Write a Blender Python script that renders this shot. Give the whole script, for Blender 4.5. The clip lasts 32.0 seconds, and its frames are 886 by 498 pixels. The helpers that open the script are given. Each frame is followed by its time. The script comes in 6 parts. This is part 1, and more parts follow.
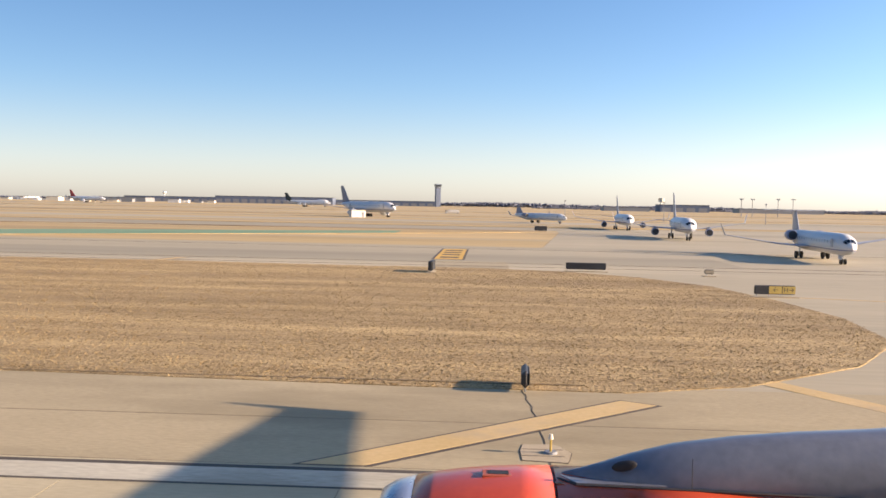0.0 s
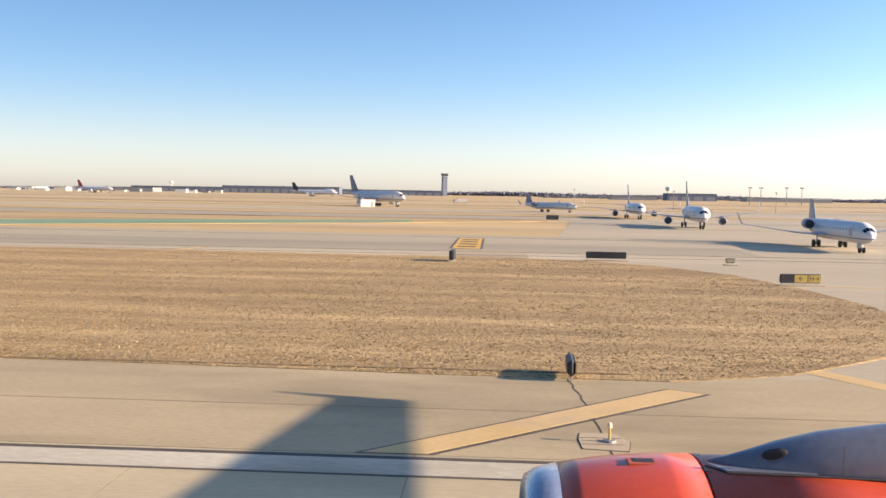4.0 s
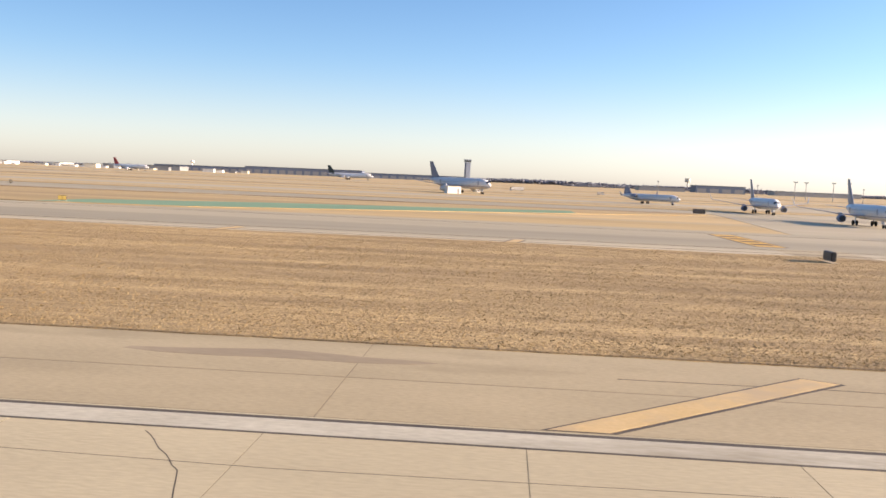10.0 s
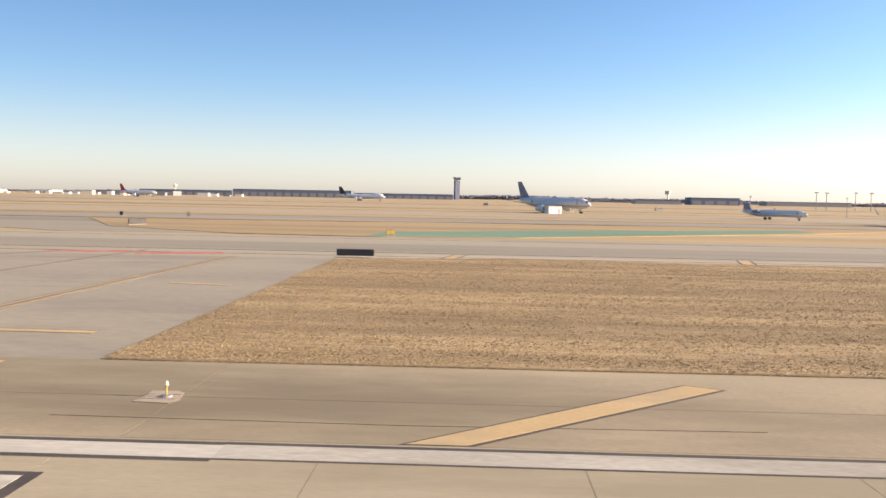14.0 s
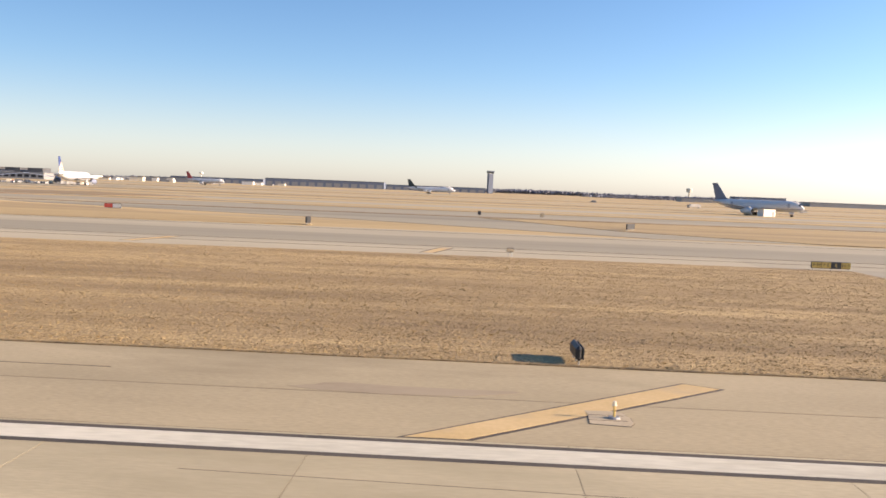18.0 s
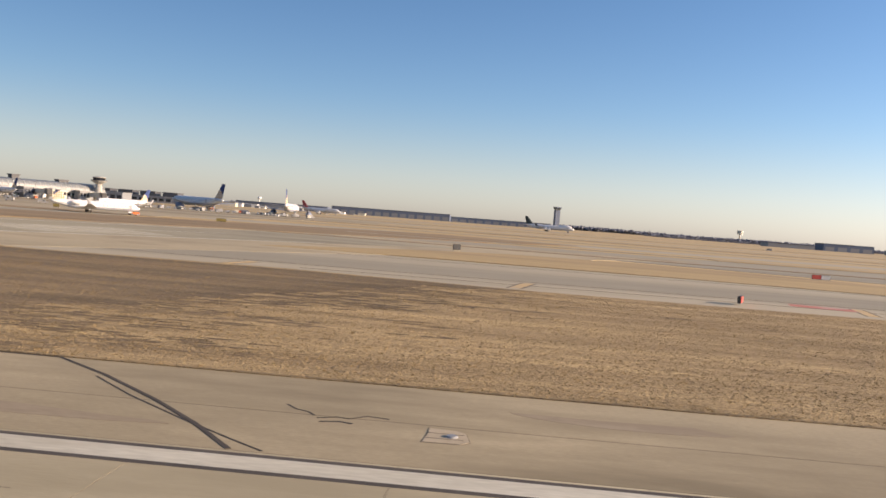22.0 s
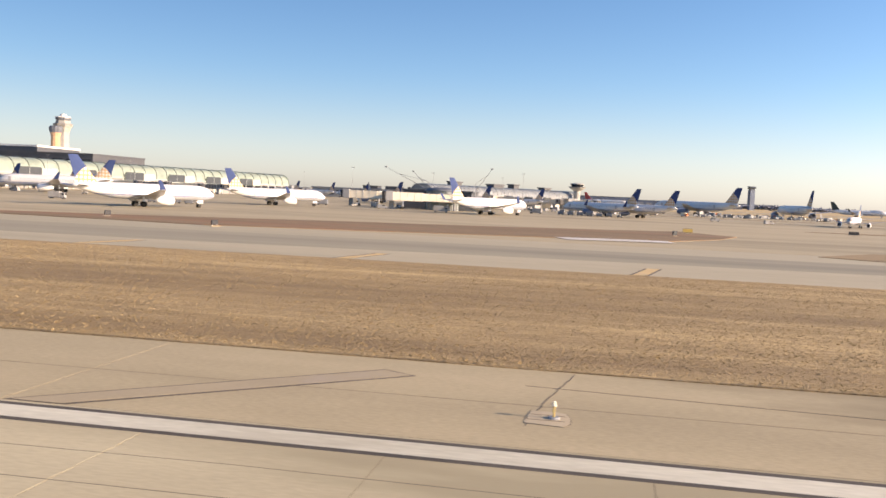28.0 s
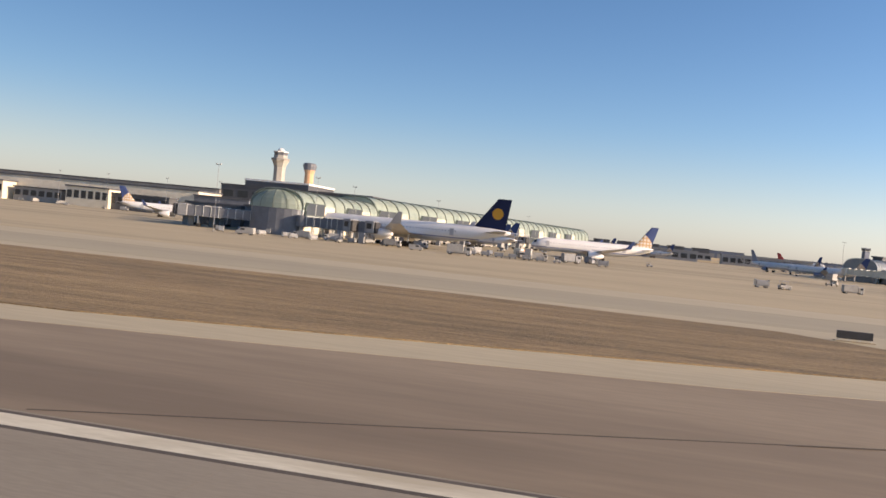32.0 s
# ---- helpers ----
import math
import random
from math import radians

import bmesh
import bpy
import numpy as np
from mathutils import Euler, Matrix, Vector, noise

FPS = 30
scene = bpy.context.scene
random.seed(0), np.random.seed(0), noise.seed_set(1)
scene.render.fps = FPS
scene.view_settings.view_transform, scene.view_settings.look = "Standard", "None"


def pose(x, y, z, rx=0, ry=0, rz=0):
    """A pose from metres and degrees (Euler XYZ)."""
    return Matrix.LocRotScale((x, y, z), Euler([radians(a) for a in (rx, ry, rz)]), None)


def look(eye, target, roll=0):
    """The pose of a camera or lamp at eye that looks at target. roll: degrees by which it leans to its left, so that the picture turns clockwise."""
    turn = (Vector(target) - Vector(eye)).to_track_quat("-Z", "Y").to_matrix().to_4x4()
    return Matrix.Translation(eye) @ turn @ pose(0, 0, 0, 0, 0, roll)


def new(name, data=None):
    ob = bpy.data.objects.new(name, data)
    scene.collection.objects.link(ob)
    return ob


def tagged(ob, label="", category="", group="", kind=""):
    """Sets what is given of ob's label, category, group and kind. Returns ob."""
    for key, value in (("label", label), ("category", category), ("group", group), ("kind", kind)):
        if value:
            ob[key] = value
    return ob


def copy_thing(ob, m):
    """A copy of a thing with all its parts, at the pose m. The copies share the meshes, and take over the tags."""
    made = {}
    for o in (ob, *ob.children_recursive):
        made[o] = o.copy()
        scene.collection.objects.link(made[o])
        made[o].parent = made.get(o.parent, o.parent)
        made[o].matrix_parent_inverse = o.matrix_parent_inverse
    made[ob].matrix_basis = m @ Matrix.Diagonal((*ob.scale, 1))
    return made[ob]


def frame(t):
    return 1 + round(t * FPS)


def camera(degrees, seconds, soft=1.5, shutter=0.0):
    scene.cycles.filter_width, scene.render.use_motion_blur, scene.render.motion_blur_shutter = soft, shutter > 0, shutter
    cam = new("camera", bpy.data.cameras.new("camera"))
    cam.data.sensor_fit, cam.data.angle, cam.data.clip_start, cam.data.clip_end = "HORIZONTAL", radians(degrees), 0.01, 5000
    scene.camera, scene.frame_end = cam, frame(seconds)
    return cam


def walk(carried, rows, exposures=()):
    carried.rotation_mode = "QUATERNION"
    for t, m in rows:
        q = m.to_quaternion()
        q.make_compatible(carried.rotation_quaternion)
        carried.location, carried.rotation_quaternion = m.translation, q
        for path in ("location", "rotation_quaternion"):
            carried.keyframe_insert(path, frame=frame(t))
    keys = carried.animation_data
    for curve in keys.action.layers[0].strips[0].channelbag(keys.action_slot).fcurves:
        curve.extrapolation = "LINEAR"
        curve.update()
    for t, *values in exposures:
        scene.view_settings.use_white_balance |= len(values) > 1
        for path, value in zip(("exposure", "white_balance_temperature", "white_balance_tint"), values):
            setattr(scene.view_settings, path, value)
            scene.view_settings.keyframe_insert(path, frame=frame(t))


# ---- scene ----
cam = camera(53.365, 32.0, soft=1.6, shutter=0.04)
EYE = 4.42
RUN = [  # seconds, metres along the runway, turn to the left, tilt, lean
    (0, 0, 2.85, -2.87, 1.09), (0.5, 0, 2.8, -2.83, 1.1), (1, 0, 2.86, -2.77, 1.09), (1.5, 0, 3.83, -2.71, 1.09),
    (2, 0, 3.94, -2.64, 1.01), (2.5, 0, 3.66, -3.1, 0.85), (3, -0.05, 3.73, -3.52, 0.66), (3.5, -0.39, 3.21, -3.37, 0.67),
    (4, -0.94, 3.25, -3.57, 0.96), (4.5, -1.63, 3.28, -3.77, 1.25), (5, -2.47, 3.32, -3.97, 1.54), (5.5, -3.48, 3.36, -4.17, 1.83),
    (6, -4.67, 3.2, -4.98, 1.43), (6.5, -6.07, 3.3, -4.92, 1.57), (7, -7.76, 4.74, -4.23, 1.67), (7.5, -9.84, 4.92, -3.76, 2.06),
    (8, -12.25, 4.93, -4.17, 1.86), (8.5, -14.93, 5.27, -4.93, 2.69), (9, -17.89, 4.54, -4.89, 2.59), (9.5, -21.14, 4.11, -4.78, 2.39),
    (10, -24.74, 3.89, -4.53, 2.39), (10.5, -28.65, 3.19, -4.51, 2.35), (11, -32.88, 2.57, -4.92, 2.52), (11.5, -37.45, 2.49, -4.81, 2.22),
    (12, -42.31, 2.4, -4.94, 2.81), (12.5, -47.48, 1.8, -4.34, 1.85), (13, -53.08, 1.75, -4.25, 1.21), (13.5, -59.16, 1.8, -3.55, 1.2),
    (14, -65.66, 2.15, -3.34, 1.02), (14.5, -72.51, 1.6, -3.95, 1.94), (15, -79.7, 1.7, -3.94, 2.18), (15.5, -87.25, 1.8, -3.93, 2.41),
    (16, -95.19, 1.9, -3.92, 2.64), (16.5, -103.55, 2, -3.9, 2.87), (17, -112.38, 2.48, -3.89, 2.94), (17.5, -121.72, 1.97, -4.39, 3.36),
    (18, -131.54, 2.26, -3.85, 2.23), (18.5, -141.82, 2.73, -4.43, 3.15), (19, -152.5, 2.19, -4.46, 2.51), (19.5, -163.56, 2.82, -3.57, 1.6),
    (20, -175.01, 5.53, -3.55, 4.94), (20.5, -186.86, 4.35, -0.82, 2.78), (21, -199.14, 4.23, -0.36, 2.82), (21.5, -211.87, 4.06, -1.09, 4.14),
    (22, -225.07, 3.8, -1.94, 4.32), (22.5, -238.72, 3.66, -2.18, 6.13), (23, -252.79, 2.75, -2.01, 4.81), (23.5, -267.23, 6.65, -1.63, 3.25),
    (24, -281.98, 7.14, -1.45, 1.94), (24.5, -297.04, 6.28, -1.52, 3.31), (25, -312.43, 6.53, -2.03, 3.7), (25.5, -328.21, 7.91, -2.95, 3.35),
    (26, -344.37, 8.28, -3.16, 3.35), (26.5, -360.9, 8.65, -3.37, 3.34), (27, -377.75, 9.01, -3.58, 3.34), (27.5, -394.92, 9.38, -3.79, 3.34),
    (28, -412.4, 10.25, -3.54, 2.52), (28.5, -430.21, 10.98, -3.97, 4.16), (29, -448.38, 11.97, -3.38, 3.04), (29.5, -466.9, 12.46, -4.61, 3.83),
    (30, -485.75, 12.6, -1.45, 2.71), (30.5, -504.87, 12.77, -1.16, 3.19), (31, -524.21, 12.62, -0.86, 2.78), (31.5, -543.69, 12.85, -0.06, 3.37),
    (32, -563.29, 12.42, -1.25, 5.49),
]


def drift(t):
    """How far to the side of its later line the aircraft stands before it is lined up."""
    u = min(1.0, max(0.0, (t - 3.0) / 6.5))
    return 0.9 * (1 - u * u * (3 - 2 * u))


BOB = [(0, 0.0), (3, 0.0), (6, -0.06), (7, -0.03), (9, -0.045), (12, -0.075), (13, -0.08), (14, -0.01), (17, 0.0), (19, 0.03), (21, 0.0), (32, 0.0)]  # the cabin rises and sinks on its springs


def bob(t):
    for (t0, a), (t1, b) in zip(BOB, BOB[1:]):
        if t <= t1:
            return a + (b - a) * (t - t0) / (t1 - t0)
    return 0.0


def seat(x, turn, tilt, lean, t):
    """The camera at its window, x metres along the runway."""
    a, b = radians(turn), radians(tilt)
    eye = Vector((x, drift(t), EYE + bob(t)))
    ahead = Vector((-math.sin(a) * math.cos(b), math.cos(a) * math.cos(b), math.sin(b)))
    return look(eye, eye + ahead, lean)


walk(cam, [(t, seat(x, a, b, c, t)) for t, x, a, b, c in RUN],
     exposures=[(t, e, 7250, 20.0) for t, e in ((0, 1.02), (5.0, 1.12), (14.0, 1.04), (17.0, 0.98), (18.0, 1.03), (19.2, 1.04), (20.4, 0.68), (21.5, 0.53), (23.0, 0.80), (28.0, 0.95), (29.8, 0.92), (30.8, 0.75), (32.0, 0.65))])

# ---- daylight: a low sun far down the runway, clear sky ----
SUN_UP, SUN_SIDE = 16.5, 4.0
world = bpy.data.worlds.new("sky")
scene.world = world
world.use_nodes = True
wn = world.node_tree
sky = wn.nodes.new("ShaderNodeTexSky")
sky.sky_type = "NISHITA"
sky.sun_disc = False
sky.sun_elevation = radians(SUN_UP)
sky.sun_rotation = radians(90 + SUN_SIDE)
sky.air_density, sky.dust_density, sky.ozone_density = 0.8, 0.5, 2.7
# winter haze: the sky pales towards the horizon all the way round
haze_at, haze_up = wn.nodes.new("ShaderNodeTexCoord"), wn.nodes.new("ShaderNodeSeparateXYZ")
wn.links.new(haze_at.outputs["Generated"], haze_up.inputs[0])
thick = wn.nodes.new("ShaderNodeMapRange")
thick.interpolation_type = "SMOOTHSTEP"
thick.inputs["From Min"].default_value, thick.inputs["From Max"].default_value = -0.03, 0.14
thick.inputs["To Min"].default_value, thick.inputs["To Max"].default_value = 0.60, 0.04
wn.links.new(haze_up.outputs["Z"], thick.inputs["Value"])
level, milk, clear = wn.nodes.new("ShaderNodeRGBToBW"), wn.nodes.new("ShaderNodeMix"), wn.nodes.new("ShaderNodeMix")
deep_blue = wn.nodes.new("ShaderNodeHueSaturation")
deep_blue.inputs["Saturation"].default_value = 1.2
wn.links.new(sky.outputs[0], deep_blue.inputs["Color"])
wn.links.new(sky.outputs[0], level.inputs[0])
milk.data_type, milk.blend_type = "RGBA", "MULTIPLY"
milk.inputs["Factor"].default_value = 1.0
wn.links.new(level.outputs[0], milk.inputs["A"])
milk.inputs["B"].default_value = (0.955, 0.965, 1.0, 1)
clear.data_type = "RGBA"
wn.links.new(thick.outputs[0], clear.inputs["Factor"])
wn.links.new(deep_blue.outputs[0], clear.inputs["A"])
wn.links.new(milk.outputs["Result"], clear.inputs["B"])
# thin dust scatters forward: brighter towards the sun, dimmer away from it
toward, glow = wn.nodes.new("ShaderNodeMath"), wn.nodes.new("ShaderNodeVectorMath")
toward.operation = "MULTIPLY_ADD"
toward.inputs[1].default_value, toward.inputs[2].default_value = 0.50, 1.03
wn.links.new(haze_up.outputs["X"], toward.inputs[0])
glow.operation = "SCALE"
wn.links.new(clear.outputs["Result"], glow.inputs[0])
wn.links.new(toward.outputs[0], glow.inputs["Scale"])
wn.links.new(glow.outputs[0], wn.nodes["Background"].inputs[0])
wn.nodes["Background"].inputs[1].default_value = 0.112
sun = new("sun", bpy.data.lights.new("sun", "SUN"))
sun.data.energy, sun.data.angle, sun.data.color = 5.0, radians(0.53), (1.0, 0.82, 0.60)
far = Vector((math.cos(radians(SUN_SIDE)) * math.cos(radians(SUN_UP)), -math.sin(radians(SUN_SIDE)) * math.cos(radians(SUN_UP)), math.sin(radians(SUN_UP))))
sun.matrix_world = look(far * 100, (0, 0, 0))


# ---- materials ----
def surf(name, low, high, rough=0.8, scale=1.0, fine=12.0, bump=0.0, metal=0.0, stretch=(1, 1, 1), per_piece=0.0, stains=None, stain_scale=0.05, coat=0.0, deep=0.03, tufts=0.0, tuft_share=0.0):
    """A worn surface: a wide and a fine noise between two colours, fine relief, and stains where asked."""
    m = bpy.data.materials.new(name)
    m.use_nodes = True
    n, ln = m.node_tree.nodes, m.node_tree.links
    b = n["Principled BSDF"]
    b.inputs["Metallic"].default_value = metal
    b.inputs["Coat Weight"].default_value = coat
    tc, mp = n.new("ShaderNodeTexCoord"), n.new("ShaderNodeMapping")
    geo = n.new("ShaderNodeNewGeometry")
    mp.inputs["Scale"].default_value = stretch
    ln.new(geo.outputs["Position"], mp.inputs["Vector"])
    wide, small = n.new("ShaderNodeTexNoise"), n.new("ShaderNodeTexNoise")
    wide.inputs["Scale"].default_value, wide.inputs["Detail"].default_value = scale, 5
    small.inputs["Scale"].default_value, small.inputs["Detail"].default_value = fine, 4
    ln.new(mp.outputs[0], wide.inputs["Vector"])
    ln.new(mp.outputs[0], small.inputs["Vector"])
    add = n.new("ShaderNodeMath")
    add.operation = "MULTIPLY_ADD"
    add.inputs[1].default_value = 0.45
    ln.new(small.outputs["Fac"], add.inputs[0])
    half = n.new("ShaderNodeMath")
    half.operation = "MULTIPLY"
    half.inputs[1].default_value = 0.55
    ln.new(wide.outputs["Fac"], half.inputs[0])
    ln.new(half.outputs[0], add.inputs[2])
    last = add.outputs[0]
    grain = None
    if tufts:
        grain, lump = n.new("ShaderNodeTexNoise"), n.new("ShaderNodeMath")
        grain.inputs["Scale"].default_value, grain.inputs["Detail"].default_value = tufts, 3
        grain.inputs["Roughness"].default_value = 0.7
        ln.new(geo.outputs["Position"], grain.inputs["Vector"])
        lump.operation = "MULTIPLY_ADD"
        lump.inputs[1].default_value = tuft_share
        shift = n.new("ShaderNodeMath")
        shift.operation = "SUBTRACT"
        shift.inputs[1].default_value = 0.5
        ln.new(grain.outputs["Fac"], shift.inputs[0])
        ln.new(shift.outputs[0], lump.inputs[0])
        ln.new(last, lump.inputs[2])
        last = lump.outputs[0]
    if per_piece:
        info, vary = n.new("ShaderNodeObjectInfo"), n.new("ShaderNodeMath")
        vary.operation = "MULTIPLY_ADD"
        vary.inputs[1].default_value = per_piece
        ln.new(info.outputs["Random"], vary.inputs[0])
        ln.new(last, vary.inputs[2])
        last = vary.outputs[0]
    ramp = n.new("ShaderNodeValToRGB")
    ramp.color_ramp.elements[0].position, ramp.color_ramp.elements[1].position = 0.32, 0.68
    ramp.color_ramp.elements[0].color, ramp.color_ramp.elements[1].color = (*low, 1), (*high, 1)
    ln.new(last, ramp.inputs[0])
    colour = ramp.outputs[0]
    if stains:
        st, pick, mix = n.new("ShaderNodeTexNoise"), n.new("ShaderNodeValToRGB"), n.new("ShaderNodeMix")
        st.inputs["Scale"].default_value, st.inputs["Detail"].default_value = stain_scale, 6
        st.inputs["Roughness"].default_value = 0.65
        ln.new(mp.outputs[0], st.inputs["Vector"])
        pick.color_ramp.elements[0].position, pick.color_ramp.elements[1].position = 0.5, 0.66
        ln.new(st.outputs["Fac"], pick.inputs[0])
        mix.data_type = "RGBA"
        ln.new(pick.outputs[0], mix.inputs["Factor"])
        ln.new(colour, mix.inputs["A"])
        mix.inputs["B"].default_value = (*stains, 1)
        colour = mix.outputs["Result"]
    ln.new(colour, b.inputs["Base Color"])
    rr = n.new("ShaderNodeMapRange")
    rr.inputs["To Min"].default_value, rr.inputs["To Max"].default_value = max(0.02, rough - 0.08), min(1, rough + 0.08)
    ln.new(small.outputs["Fac"], rr.inputs["Value"])
    ln.new(rr.outputs[0], b.inputs["Roughness"])
    if bump:
        bp = n.new("ShaderNodeBump")
        bp.inputs["Strength"].default_value, bp.inputs["Distance"].default_value = min(1.0, bump), deep
        ln.new((grain or small).outputs["Fac"], bp.inputs["Height"])
        ln.new(bp.outputs[0], b.inputs["Normal"])
    return m


def livery(name, top, belly, stripe, cut, line):
    """Aircraft paint: one colour above, one below, parted by a thin stripe at a height of the airframe."""
    m = surf(name, tuple(c * 0.93 for c in top), top, 0.42, 0.4, 6.0, coat=0.08)
    n, ln = m.node_tree.nodes, m.node_tree.links
    b = n["Principled BSDF"]
    above = b.inputs["Base Color"].links[0].from_socket
    tc, sep = n.new("ShaderNodeTexCoord"), n.new("ShaderNodeSeparateXYZ")
    ln.new(tc.outputs["Object"], sep.inputs[0])
    for height, colour in ((cut + line, stripe), (cut, belly)):
        less, mix = n.new("ShaderNodeMath"), n.new("ShaderNodeMix")
        less.operation = "LESS_THAN"
        less.inputs[1].default_value = height
        ln.new(sep.outputs["Z"], less.inputs[0])
        mix.data_type = "RGBA"
        ln.new(less.outputs[0], mix.inputs["Factor"])
        ln.new(above, mix.inputs["A"])
        mix.inputs["B"].default_value = (*colour, 1)
        above = mix.outputs["Result"]
    ln.new(above, b.inputs["Base Color"])
    return m


def emblem_paint(name, field, inner, lines, centre, radius, grid):
    """Fin paint: a plain field, and a disc of another colour with a fine grid across it."""
    m = surf(name, tuple(c * 0.85 for c in field), field, 0.7, 0.5, 6.0)
    n, ln = m.node_tree.nodes, m.node_tree.links
    b = n["Principled BSDF"]
    b.inputs["Specular IOR Level"].default_value = 0.15
    base = b.inputs["Base Color"].links[0].from_socket
    tc = n.new("ShaderNodeTexCoord")
    dist = n.new("ShaderNodeVectorMath")
    dist.operation = "DISTANCE"
    flat = n.new("ShaderNodeVectorMath")
    flat.operation = "MULTIPLY"
    flat.inputs[1].default_value = (1, 0, 1)
    ln.new(tc.outputs["Object"], flat.inputs[0])
    ln.new(flat.outputs[0], dist.inputs[0])
    dist.inputs[1].default_value = (centre[0], 0, centre[1])
    less = n.new("ShaderNodeMath")
    less.operation = "LESS_THAN"
    less.inputs[1].default_value = radius
    ln.new(dist.outputs["Value"], less.inputs[0])
    inside = (*inner, 1)
    mix = n.new("ShaderNodeMix")
    mix.data_type = "RGBA"
    ln.new(less.outputs[0], mix.inputs["Factor"])
    ln.new(base, mix.inputs["A"])
    mix.inputs["B"].default_value = inside
    if grid:
        sep, marks = n.new("ShaderNodeSeparateXYZ"), []
        ln.new(tc.outputs["Object"], sep.inputs[0])
        for axis in ("X", "Z"):
            wave = n.new("ShaderNodeMath")
            wave.operation = "PINGPONG"
            wave.inputs[1].default_value = grid
            ln.new(sep.outputs[axis], wave.inputs[0])
            thin = n.new("ShaderNodeMath")
            thin.operation = "LESS_THAN"
            thin.inputs[1].default_value = grid * 0.34
            ln.new(wave.outputs[0], thin.inputs[0])
            marks.append(thin.outputs[0])
        both = n.new("ShaderNodeMath")
        both.operation = "MAXIMUM"
        ln.new(marks[0], both.inputs[0])
        ln.new(marks[1], both.inputs[1])
        gm = n.new("ShaderNodeMix")
        gm.data_type = "RGBA"
        ln.new(both.outputs[0], gm.inputs["Factor"])
        gm.inputs["A"].default_value = inside
        gm.inputs["B"].default_value = (*lines, 1)
        ln.new(gm.outputs["Result"], mix.inputs["B"])
    ln.new(mix.outputs["Result"], b.inputs["Base Color"])
    return m


GRASS = surf("dry_grass_soil", (0.215, 0.146, 0.066), (0.60, 0.437, 0.215), 0.95, 0.5, 6.0, 1.0, stretch=(0.11, 1, 1), stains=(0.25, 0.172, 0.084), stain_scale=0.09, deep=0.08, tufts=9.0, tuft_share=0.8)
FIELD = surf("far_dry_field", (0.36, 0.255, 0.112), (0.68, 0.495, 0.24), 0.95, 0.05, 0.6, 0.3, stretch=(0.035, 1, 1), stains=(0.40, 0.33, 0.205), stain_scale=0.04)
BLADE = surf("straw_blades", (0.24, 0.172, 0.082), (0.44, 0.325, 0.165), 0.9, 0.5, 9.0)
VERGE = surf("brown_verge_grass", (0.20, 0.135, 0.068), (0.38, 0.27, 0.14), 0.95, 0.08, 2.0, 0.8, stretch=(0.2, 1, 1), stains=(0.25, 0.165, 0.085), stain_scale=0.03)
RED_SOIL = surf("reddish_bare_soil", (0.15, 0.095, 0.045), (0.30, 0.20, 0.105), 0.95, 0.08, 2.0, 0.8, stretch=(0.2, 1, 1), stains=(0.29, 0.125, 0.06), stain_scale=0.03)
STRAW_V = surf("straw_verge_grass", (0.33, 0.235, 0.105), (0.58, 0.42, 0.20), 0.95, 0.08, 2.0, 0.8, stretch=(0.06, 1, 1), stains=(0.27, 0.19, 0.10), stain_scale=0.03)
RUNWAY_C = surf("runway_concrete", (0.412, 0.349, 0.224), (0.573, 0.496, 0.323), 0.85, 0.35, 14.0, 0.25, stretch=(0.3, 1, 1), per_piece=0.08, stains=(0.374, 0.319, 0.199), stain_scale=0.12)
SHOULDER_C = surf("shoulder_asphalt", (0.336, 0.276, 0.169), (0.498, 0.410, 0.254), 0.9, 0.3, 16.0, 0.3, stretch=(0.35, 1, 1), per_piece=0.05, stains=(0.249, 0.202, 0.119), stain_scale=0.09)
TAXI_C = surf("taxiway_concrete", (0.372, 0.323, 0.220), (0.515, 0.446, 0.305), 0.85, 0.1, 3.0, 0.2, stretch=(0.12, 1, 1), stains=(0.310, 0.272, 0.190), stain_scale=0.05)
MARGIN_C = surf("pale_taxiway_margin", (0.425, 0.368, 0.248), (0.565, 0.488, 0.332), 0.85, 0.1, 3.0, 0.2, stretch=(0.12, 1, 1), stains=(0.35, 0.305, 0.21), stain_scale=0.05)
LINK_C = surf("grey_link_concrete", (0.315, 0.277, 0.196), (0.455, 0.398, 0.282), 0.85, 0.12, 4.0, 0.2, stretch=(0.4, 1, 1), stains=(0.265, 0.235, 0.170), stain_scale=0.09)
TAXI_D = surf("taxiway_worn_middle", (0.302, 0.268, 0.188), (0.430, 0.374, 0.258), 0.85, 0.1, 3.0, 0.2, stretch=(0.08, 1, 1), stains=(0.258, 0.230, 0.163), stain_scale=0.05)
APRON_C = surf("apron_concrete", (0.360, 0.295, 0.182), (0.503, 0.413, 0.259), 0.85, 0.05, 1.5, 0.2, stretch=(0.15, 1, 1), stains=(0.263, 0.218, 0.135), stain_scale=0.03)
CROSS_C = surf("cross_runway_asphalt", (0.275, 0.243, 0.158), (0.455, 0.397, 0.265), 0.88, 0.09, 3.0, 0.2, stretch=(0.25, 0.8, 1), stains=(0.20, 0.172, 0.113), stain_scale=0.05)
CROSS_S = surf("cross_runway_margin", (0.386, 0.319, 0.199), (0.536, 0.442, 0.274), 0.9, 0.12, 5.0, 0.2, stretch=(0.5, 0.8, 1), stains=(0.300, 0.233, 0.144), stain_scale=0.08)
JUNCTION_C = surf("junction_asphalt", (0.22, 0.17, 0.112), (0.315, 0.25, 0.172), 0.85, 0.12, 5.0, 0.2, stretch=(0.12, 0.7, 1), stains=(0.173, 0.133, 0.091), stain_scale=0.1)
